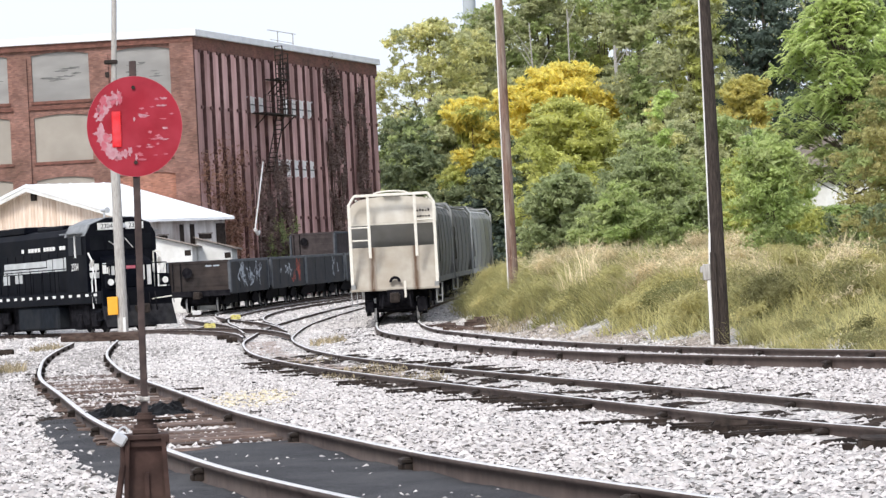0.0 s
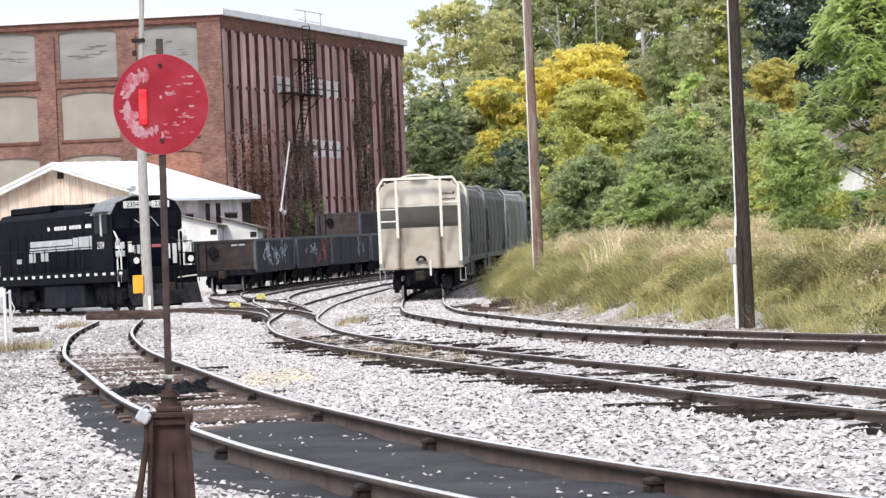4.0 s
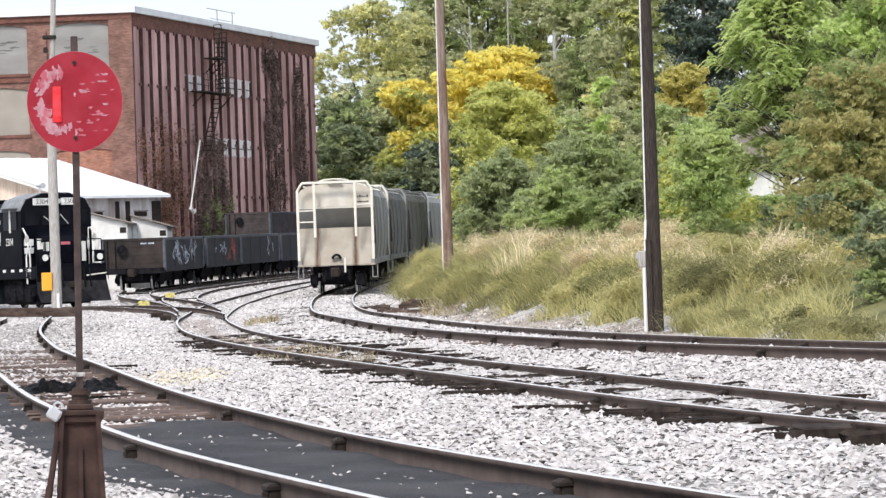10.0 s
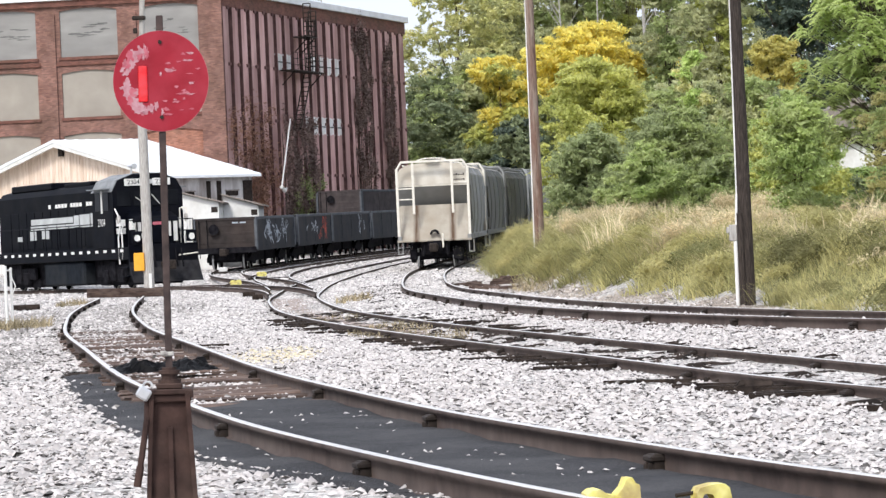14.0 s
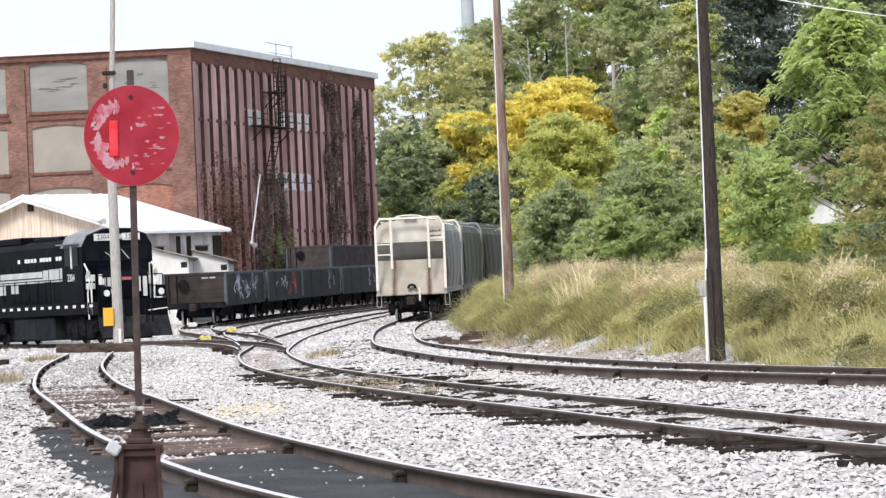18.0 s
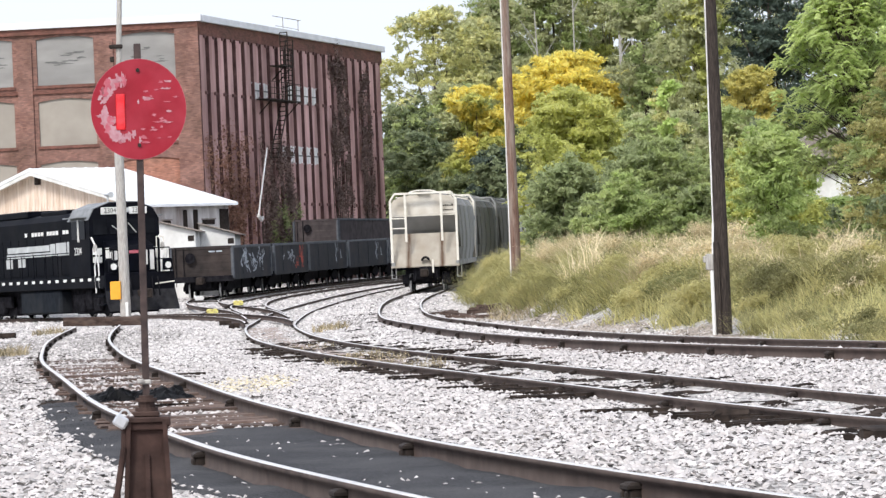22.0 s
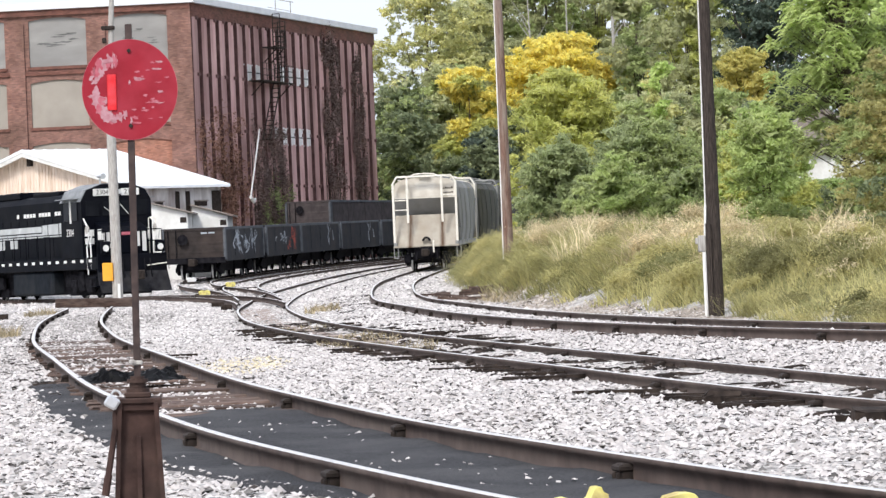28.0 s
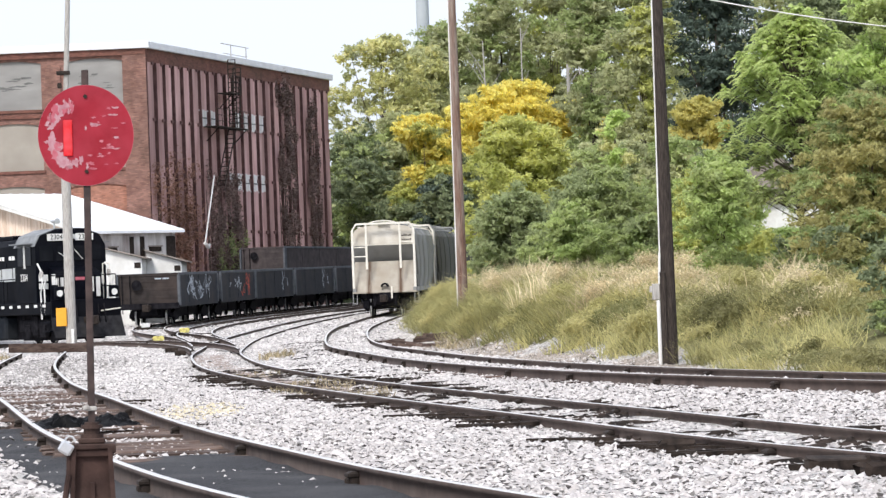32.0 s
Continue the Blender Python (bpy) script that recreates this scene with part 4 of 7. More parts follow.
        for z in floors[1:-1]:
            bmk = boxes((x + step * 0.5, x + step, 0.12, 0.22, z - 0.1, z + 0.1))
            r = part("spandrel", bmk, M_BRICK2, mb)
            r.matrix_basis = S
    for x0, x1, z0, z1 in ((7.3, 9.5, 11.9, 12.87), (11.9, 17.2, 11.9, 12.98), (10.8, 16.8, 8.3, 9.35)):
        wf = part("window", boxes((x0, x1, 0.10, 0.2, z0, z0 + 0.06), (x0, x1, 0.10, 0.2, z1 - 0.06, z1)), M_OLDWHITE, mb, "band of old pale window sashes")
        wf.matrix_basis = S
        for k in range(nr):
            x = 0.1 + step * k
            if x0 - 0.3 < x < x1 - 0.3:
                for xa, xb, za, zb, mt in ((0.02, 0.24, z0, z1, M_OLDWHITE), (0.27, 0.49, z0 + 0.05, z1 - 0.04, M_OLDWHITE), (0.02, 0.49, z0 + 0.45, z0 + 0.52, M_STREAK)):
                    q = part("sash", boxes((x + step * xa, x + step * xb, -0.06 - (0.02 if mt is M_STREAK else 0), -0.036, za, zb)), mt, wf)
    # far walls and roof
    part("wall", boxes((ax + 0.2 - W, ax - 0.2, ay + 4.2, ay + 4.6, base, top - 0.3)), M_BRICK2, mb)
    bm = bmesh.new()
    c1 = Vector((ax - W * math.cos(radians(yaw)), ay - W * math.sin(radians(yaw))))
    prism(bm, [(ax, ay + 0.5), (bx - 0.3, by + 0.1), (bx - 14, by + 10), (c1.x, c1.y + 30), (c1.x, c1.y + 0.5)], 2, top - 0.4, top - 0.15)
    part("roof", bm, M_LOCOGREY, mb)
    bm = bmesh.new()
    prism(bm, [(bx - 0.1, by + 0.1), (bx - 0.6, by - 0.1), (bx - 14.4, by + 9.6), (bx - 14, by + 10)], 2, base, top - 0.12)
    part("wall", bm, M_BRICK2, mb)
    # fire escape
    fe = thing("fire_escape", MILL @ S @ pose(-2.9, 0, 1.3), "dark iron fire escape on the ribbed brick flank", "fire escape")
    for z, x0, x1 in ((10.55, 10.3, 14.9), (12.6, 12.4, 14.0)):
        part("landing", boxes((x0, x1, -0.95, -0.1, z, z + 0.06)), M_IRON, fe)
        posts = np.linspace(x0 + 0.05, x1 - 0.05, 8)
        for x in posts:
            part("rail_post", tubes(((x, -0.93, z + 0.06), (x, -0.93, z + 1.05), 0.02), n=6), M_IRON, fe)
        for h in (0.35, 0.7, 1.05):
            part("railing", tubes(((x0 + 0.05, -0.93, z + h), (x1 - 0.05, -0.93, z + h), 0.02), n=6), M_IRON, fe)
        for x in (x0 + 0.3, x1 - 0.3):
            part("bracket", tubes(((x, -0.9, z), (x, -0.1, z - 0.8), 0.035), n=6), M_IRON, fe)
    for za, zb, xa, xb, st in ((14.6, 10.6, 13.1, 13.1, 15), (14.2, 10.6, 13.9, 13.5, 12), (10.5, 7.2, 12.9, 11.0, 12)):
        part("ladder", tubes(((xa, -0.5, za), (xb, -0.5, zb), 0.035), ((xa, -0.95, za), (xb, -0.95, zb), 0.035), *[((xa + (xb - xa) * i / st, -0.5, za + (zb - za) * i / st), (xa + (xb - xa) * i / st, -0.95, za + (zb - za) * i / st), 0.025) for i in range(st + 1)], n=6), M_IRON, fe)
    # roof frame
    rf = thing("roof_antenna", MILL @ S @ pose(12.0, 0.4, top - 0.25), "thin metal frame standing on the mill roof edge", "antenna")
    for x in (0.9, 3.2):
        part("post", tubes(((x, 0, 0), (x, 0, 1.35), 0.03), n=6), M_POST, rf)
    part("crossbar", tubes(((-0.6, 0, 1.3), (3.6, 0, 1.32), 0.025), ((-0.2, 0, 0.75), (3.3, 0, 0.75), 0.02), n=6), M_POST, rf)
    # fallen pipe
    pipe = thing("down_pipe", MILL @ S @ pose(4.4, -1.2, 5.1, 0, 36, 0), "pale broken down pipe leaning on the mill wall", "pipe")
    part("pipe", tubes(((0, 0, 0), (0, 0, 4.5), 0.045), n=10), M_OLDWHITE, pipe)
    part("elbow", tubes(((0, 0, 0), (0.5, 0, 0.1), 0.1), ((0.5, 0, 0.1), (0.7, 0, 0.45), 0.1, 0.06), n=10), M_OLDWHITE, pipe)


mill()


# ---- white-roofed shed ----
def shed():
    pk = Vector((-22.66, 191, 0))
    d = Vector((0.75, 0.66, 0)).normalized()
    n = Vector((d.y, -d.x, 0))
    m = Matrix(((n.x, d.x, 0, pk.x), (n.y, d.y, 0, pk.y), (0, 0, 1, 0), (0, 0, 0, 1)))
    sh = thing("shed", m, "low tan board shed with a white metal gable roof", "shed")
    hw, ze, zp, L, b = 10.45, 5.74, 8.1, 5.6, 0.3
    slope = (zp - ze) / hw
    bm = bmesh.new()
    prism(bm, [(-hw, b), (hw, b), (hw, ze), (0, zp), (-hw, ze)], 1, 0.3, 0.5)
    part("gable_wall", bm, M_BOARD, sh, "tan vertical board gable wall with stained boards")
    for k in range(70):
        x = -hw + 2 * hw * (k + 0.5) / 70
        zt = ze + slope * (hw - abs(x)) - 0.1
        part("batten", boxes((x - 0.025, x + 0.025, 0.27, 0.302, b, zt)), M_BOARD, sh)
    for s in (-1, 1):
        part("side_wall", boxes((min(s * hw, s * hw - s * 0.2), max(s * hw, s * hw - s * 0.2), 0.5, L, b, ze - 0.05)), M_PEEL, sh, "peeling white board side wall with brown stains")
        e = hw + 0.5
        z2 = ze - slope * 0.5
        bm = bmesh.new()
        prism(bm, [(0, zp + 0.02), (s * e, z2), (s * e, z2 + 0.14), (0, zp + 0.18)], 1, -0.35, L + 0.3)
        rf = part("roof", bm, M_ROOF, sh, "white painted metal roof sheets")
        for k in range(9):
            y = -0.3 + (L + 0.5) * k / 8
            bm = bmesh.new()
            prism(bm, [(0, zp + 0.185), (s * e, z2 + 0.145), (s * e, z2 + 0.175), (0, zp + 0.215)], 1, y, y + 0.06)
            part("seam", bm, M_ROOF, rf)
        bm = bmesh.new()
        prism(bm, [(0, zp - 0.22), (s * e, z2 - 0.2), (s * e, z2 + 0.02), (0, zp + 0.02)], 1, -0.32, -0.24)
        part("fascia", bm, M_WHITE, sh)
    part("lower_boards", boxes((-hw, hw, 0.24, 0.268, b, 4.4)), M_OLDWHITE, sh, "white painted lower boards")
    part("back_wall", boxes((-hw, hw, L - 0.2, L, b, ze)), M_OLDWHITE, sh)
    part("vent", boxes((-0.2, 0.2, 0.12, 0.3, zp - 0.75, zp - 0.2), bevel=0.02), M_IRON, sh)
    for y, w in ((2.45, 0.28), (3.15, 0.3), (4.95, 0.62)):
        part("side_opening", boxes((hw - 0.02, hw + 0.03, y, y + w, 4.1, 5.45)), M_IRON, sh, "dark gap in the side wall")
    for y, w in ((1.05, 0.55), (3.75, 0.85)):
        part("low_window", boxes((hw - 0.02, hw + 0.03, y, y + w, 4.62, 4.88)), M_IRON, sh, "dark low window in the side wall")
        part("window_sill", boxes((hw - 0.02, hw + 0.08, y - 0.06, y + w + 0.06, 4.88, 4.95)), M_BROWNROOF, sh)
    back = m.inverted()
    for x0, x1, y0, y1, zt, zl in ((-16.0, -13.06, 181.5, 186.0, 5.0, 4.2), (-13.04, -11.15, 185.0, 190.0, 4.6, 4.02)):
        bm = bmesh.new()
        prism(bm, [(x0, b), (x1, b), (x1, zl), (x0, zt)], 1, y0, y1)
        lt = part("lean_to", bm, M_WHITE, sh, "white lean-to against the shed")
        lt.matrix_basis = back
        bm = bmesh.new()
        prism(bm, [(x0 - 0.1, zt + 0.06), (x1 + 0.3, zl - 0.05), (x1 + 0.3, zl + 0.03), (x0 - 0.1, zt + 0.13)], 1, y0 - 0.25, y1 + 0.25)
        part("lean_to_roof", bm, M_BROWNROOF, lt, "brown shingled roof edge")
        part("opening", boxes((x1 - 0.40, x1 - 0.06, y0 - 0.02, y0 + 0.03, zl - 0.52, zl - 0.22)), M_IRON, lt)


shed()


# ---- rail cars ----
def wheelset(y, parent):
    ws = part("wheelset", tubes(((-0.74, y, 0.42), (0.74, y, 0.42), 0.08), n=10), M_UNDER, parent)
    for s in (-1, 1):
        w = part("wheel", tubes(((s * 0.69, y, 0.42), (s * 0.72, y, 0.42), 0.445), ((s * 0.72, y, 0.42), (s * 0.82, y, 0.42), 0.42, 0.415), n=28), M_UNDER, ws)
        bm = bmesh.new()
        a = [(s * 0.725, 0.4215), (s * 0.815, 0.4175)]
        k = 28
        ring_v = [[bm.verts.new((x, y + r * math.cos(2 * math.pi * i / k), 0.42 + r * math.sin(2 * math.pi * i / k))) for i in range(k)] for x, r in a]
        for i in range(k):
            bm.faces.new((ring_v[0][i], ring_v[0][(i + 1) % k], ring_v[1][(i + 1) % k], ring_v[1][i]))
        part("tread", bm, M_TREAD, w)


def truck(y, parent):
    t = part("truck", boxes((-1.05, 1.05, y - 0.22, y + 0.22, 0.42, 0.72), (-0.25, 0.25, y - 0.25, y + 0.25, 0.7, 0.95), bevel=0.03), M_UNDER, parent, "black cast truck")
    for s in (-1, 1):
        bm = bmesh.new()
        x0, x1 = sorted((s * 0.95, s * 1.10))
        prism(bm, [(y - 1.15, 0.36), (y - 0.72, 0.36), (y - 0.45, 0.22), (y + 0.45, 0.22), (y + 0.72, 0.36), (y + 1.15, 0.36), (y + 1.15, 0.56), (y + 0.5, 0.78), (y - 0.5, 0.78), (y - 1.15, 0.56)], 0, x0, x1)
        part("side_frame", bm, M_UNDER, t)
    for dy in (-0.86, 0.86):
        wheelset(y + dy, t)


def coupler(y, s, parent):
    part("coupler", boxes((-0.16, 0.16, min(y, y + s * 0.75), max(y, y + s * 0.75), 0.74, 1.0), (-0.2, 0.14, min(y + s * 0.5, y + s * 0.85), max(y + s * 0.5, y + s * 0.85), 0.68, 1.05), bevel=0.04), M_IRON, parent)


def hopper_section(k):
    """Half cross-section of the body: x, z from the sill up to the crown."""
    return [(1.50 * k, 1.3), (1.60 * k, 2.0), (1.62 * k, 2.7), (1.58 * k, 3.4), (1.52 * k, 3.98), (1.32 * k, 4.3), (0.8 * k, 4.44), (0, 4.49)]


def hopper_car(m, side_mat, end_mat, slope_mat, post_mat, label):
    hc = thing("hopper_car", m, label, "rail car", "cars of the hopper train")
    # rounded body with slanted lower ends
    bm = bmesh.new()
    half = hopper_section(1.0)
    sec = half + [(-x, z) for x, z in half[-2::-1]]
    stations = [(-7.62, 3.5), (-7.6, 3.5), (-6.2, 2.0), (-5.4, 1.3), (5.4, 1.3), (6.2, 2.0), (7.6, 3.5), (7.62, 3.5)]
    rings = []
    for y, zmin in stations:
        rings.append([bm.verts.new((x, y, max(z, zmin))) for x, z in sec])
    for a, b in zip(rings, rings[1:]):
        for i in range(len(sec) - 1):
            bm.faces.new((a[i], a[i + 1], b[i + 1], b[i]))
        bm.faces.new((a[-1], a[0], b[0], b[-1]))
    bm.faces.new(rings[0])
    bm.faces.new(rings[-1][::-1])
    bmesh.ops.remove_doubles(bm, verts=bm.verts[:], dist=0.001)
    part("body", bm, side_mat, hc)
    for y in (-5.1, -1.8, 1.8, 5.1):
        o = [(x * 1.0 + 0.01, z) for x, z in hopper_section(1.0)[:6]]
        for s in (-1, 1):
            bm = bmesh.new()
            for (xa, za), (xb, zb) in zip(o, o[1:]):
                tube(bm, (s * xa, y, za), (s * xb, y, zb), 0.022, n=6)
            part("side_rib", bm, side_mat, hc)
    for s in (-1, 1):
        part("side_sill", boxes((s * 1.5 - 0.08, s * 1.5 + 0.08, -8.2, 8.2, 1.15, 1.38), bevel=0.01), side_mat, hc)
        part("roof_rail", tubes(((s * 1.28, -7.7, 4.42), (s * 1.28, 7.7, 4.42), 0.035), n=6), post_mat, hc)
    part("running_board", boxes((-0.3, 0.3, -7.9, 7.9, 4.58, 4.62)), M_GREY, hc)
    for y in (-5.6, -2, 2, 5.6):
        part("roof_hatch", boxes((-0.32, 0.32, y - 0.9, y + 0.9, 4.5, 4.66), bevel=0.05), side_mat, hc)
    for y in (-3.6, 0, 3.6):
        bm = bmesh.new()
        vs = [bm.verts.new(p) for p in ((-1.4, y - 1.6, 1.32), (1.4, y - 1.6, 1.32), (1.4, y + 1.6, 1.32), (-1.4, y + 1.6, 1.32), (-0.4, y - 0.4, 0.5), (0.4, y - 0.4, 0.5), (0.4, y + 0.4, 0.5), (-0.4, y + 0.4, 0.5))]
        for q in ((0, 1, 5, 4), (1, 2, 6, 5), (2, 3, 7, 6), (3, 0, 4, 7), (4, 5, 6, 7), (0, 3, 2, 1)):
            bm.faces.new([vs[i] for i in q])
        # chutes coloured black for the shade under the car
        part("hopper_chute", bm, M_UNDER, hc)
    part("centre_sill", boxes((-0.42, 0.42, -8.0, 8.0, 0.75, 1.14), bevel=0.02), M_UNDER, hc)
    # black boxes added to fill the shade between the trucks
    part("underside_fill", boxes((-1.2, -0.5, -4.6, 4.6, 0.34, 1.1), (0.5, 1.2, -4.6, 4.6, 0.34, 1.1), bevel=0.05), M_UNDER, hc)
    for e in (-1, 1):
        end = part("end_bulkhead", crown(e), end_mat, hc, "flat upper end plate")
        bm = bmesh.new()
        ya, yb = e * 7.2, e * 7.95
        vs = [bm.verts.new(p) for p in ((-1.52, ya, 2.70), (1.52, ya, 2.70), (1.57, yb, 1.2), (-1.57, yb, 1.2), (-1.52, ya - e * 0.06, 2.70), (1.52, ya - e * 0.06, 2.70), (1.57, yb - e * 0.06, 1.2), (-1.57, yb - e * 0.06, 1.2))]
        for q in ((0, 1, 2, 3), (7, 6, 5, 4), (0, 4, 5, 1), (1, 5, 6, 2), (2, 6, 7, 3), (3, 7, 4, 0)):
            bm.faces.new([vs[i] for i in q])
        lower = part("end_sheet", bm, M_BEIGELOW if end_mat is M_BEIGE else end_mat, hc, "sloping lower end sheet with rust runs")
        for k, w in enumerate((0.05, 0.09, 0.07, 0.05, 0.1)):
            part("marking", boxes((0.9 + 0.1 * k, 0.96 + 0.1 * k, e * 7.695, e * 7.70, 3.92, 3.92 + w)), M_IRON, end, "small dark stencilled mark")
            part("marking", boxes((0.9 + 0.1 * k, 0.975 + 0.1 * k, e * 7.695, e * 7.70, 3.72, 3.75 + w * 0.3)), M_IRON, end, "small dark stencilled mark")
        part("inner_slope", boxes((-1.5, 1.5, e * 6.75 - 0.03, e * 6.75 + 0.03, 2.5, 3.62)), slope_mat, hc)
        part("end_sill", boxes((-1.6, 1.6, e * 8.1 - 0.14, e * 8.1 + 0.14, 1.12, 1.21), bevel=0.015), M_BEIGELOW if end_mat is M_BEIGE else end_mat, hc)
        ye = e * 8.12
        for x in (-1.53, 1.53):
            part("corner_post", boxes((x - 0.055, x + 0.055, ye - 0.05, ye + 0.05, 1.35, 4.26), bevel=0.01), post_mat, hc)
            part("roof_brace", tubes(((x, ye, 4.24), (x * 0.87, ye, 4.56), 0.05), n=8), post_mat, hc)
            part("step", tubes(((x - 0.05, ye, 1.15), (x - 0.05, ye, 0.62), 0.025), ((x + 0.15, ye, 1.15), (x + 0.15, ye, 0.62), 0.025), ((x - 0.05, ye, 0.63), (x + 0.15, ye, 0.63), 0.025), n=6), M_GREY, hc)
        for x in (-0.84, 0.84):
            part("inner_post", boxes((x - 0.052, x + 0.052, ye - 0.05, ye + 0.05, 2.32, 4.55), bevel=0.01), post_mat, hc)
        part("top_rail", boxes((-1.34, 1.34, ye - 0.05, ye + 0.05, 4.52, 4.62), bevel=0.01), post_mat, hc)
        part("shelf_edge", boxes((-1.5, 1.5, e * 7.64 - 0.03, e * 7.64 + 0.03, 3.50, 3.58)), post_mat, hc)
        for z in (2.96, 3.42):
            part("rung", tubes(((-1.5, ye, z), (-0.84, ye, z), 0.028), n=6), post_mat, hc)
        for z in (3.62,):
            part("grab_iron", tubes(((1.5, ye, z), (0.84, ye, z), 0.024), n=6), post_mat, hc)
        part("walk_bracket", tubes(*[((0.62 * math.cos(math.pi * i / 8), ye, 4.6 + 0.10 * math.sin(math.pi * i / 8)), (0.62 * math.cos(math.pi * (i + 1) / 8), ye, 4.6 + 0.10 * math.sin(math.pi * (i + 1) / 8)), 0.03) for i in range(8)], n=6), post_mat, hc)
        bm = bmesh.new()
        arch = [(r * math.cos(math.pi * i / 10), 1.42 + r * math.sin(math.pi * i / 10)) for r, way in ((0.21, range(11)), (0.11, range(10, -1, -1))) for i in way]
        prism(bm, arch, 1, e * 8.0 - 0.08, e * 8.0 + 0.08)
        part("coupler_cover", bm, M_UNDER, hc)
        coupler(e * 8.2, e, hc)
        part("draft_box", boxes((-0.3, 0.3, e * 8.0 - 0.3, e * 8.0 + 0.3, 0.72, 1.15), bevel=0.02), M_UNDER, hc)
        part("uncoupling_lever", boxes((0.32, 0.40, e * 8.35 - 0.02, e * 8.35 + 0.02, 0.85, 1.45), bevel=0.01), M_CREAM, hc)
        part("brake_beam", boxes((-1.02, 1.02, e * 7.55 - 0.12, e * 7.55 + 0.12, 0.42, 0.68), (-0.62, 0.62, e * 7.75 - 0.2, e * 7.75 + 0.2, 0.55, 1.1), (0.75, 1.12, e * 7.7 - 0.15, e * 7.7 + 0.15, 0.3, 0.85), (-1.12, -0.8, e * 7.7 - 0.15, e * 7.7 + 0.15, 0.35, 0.8), bevel=0.04), M_UNDER, hc, "black brake gear")
        for x in (0.5, -0.45):
            part("air_hose", tubes(((x, e * 8.3, 0.95), (x * 1.1, e * 8.5, 0.5), 0.03), n=6), M_UNDER, hc)
        truck(e * 6.4, hc)
    return hc


def crown(e):
    bm = bmesh.new()
    half = [(1.54, 3.56), (1.55, 4.05), (1.42, 4.28), (1.14, 4.43), (0.62, 4.5), (0, 4.52)]
    pts = half + [(-x, z) for x, z in half[-2::-1]]
    prism(bm, pts, 1, e * 7.66 - 0.03, e * 7.66 + 0.03)
    return bm


def arc_table(line):
    y = np.arange(60, 244, 0.25)
    x = line(y)
    s = np.concatenate([[0], np.cumsum(np.hypot(np.diff(x), np.diff(y)))])
    return s, x, y


F_S, F_X, F_Y = arc_table(LINE_F)


def on_track(s_rear, length, pivots):
    """Pose of a car whose rear end stands s_rear along the far track."""
    a, b = s_rear + length / 2 - pivots, s_rear + length / 2 + pivots
    xa, ya = np.interp(a, F_S, F_X), np.interp(a, F_S, F_Y)
    xb, yb = np.interp(b, F_S, F_X), np.interp(b, F_S, F_Y)
    za, zb = float(rise(ya)) + LIFT_F, float(rise(yb)) + LIFT_F
    yaw = math.degrees(math.atan2(-(xb - xa), yb - ya))
    pitch = math.degrees(math.atan2(zb - za, math.hypot(xb - xa, yb - ya)))
    return pose((xa + xb) / 2, (ya + yb) / 2, (za + zb) / 2 - 0.005, pitch, 0, yaw)


REAR = spline([(-4, 115.0), (0, 122.0), (4, 128.9), (8, 136.0), (13, 144.3), (19, 153.4), (24, 160.6), (28, 165.0), (32, 168.2), (36, 170)])
TRAIN = [
    hopper_car(Matrix(), M_GREY, M_BEIGE, M_BEIGEDARK, M_CREAM, "covered hopper car with beige end and weathered grey rounded sides"),
    hopper_car(Matrix(), M_GREEN, M_GREY, M_GREEN, M_GREY, "weathered grey-green covered hopper car in a moving train"),
    hopper_car(Matrix(), M_GREEN, M_GREEN, M_GREEN, M_GREEN, "dull green covered hopper car in a moving train"),
    hopper_car(Matrix(), M_SILVER, M_SILVER, M_GREY, M_SILVER, "pale silver covered hopper car in a moving train"),
]


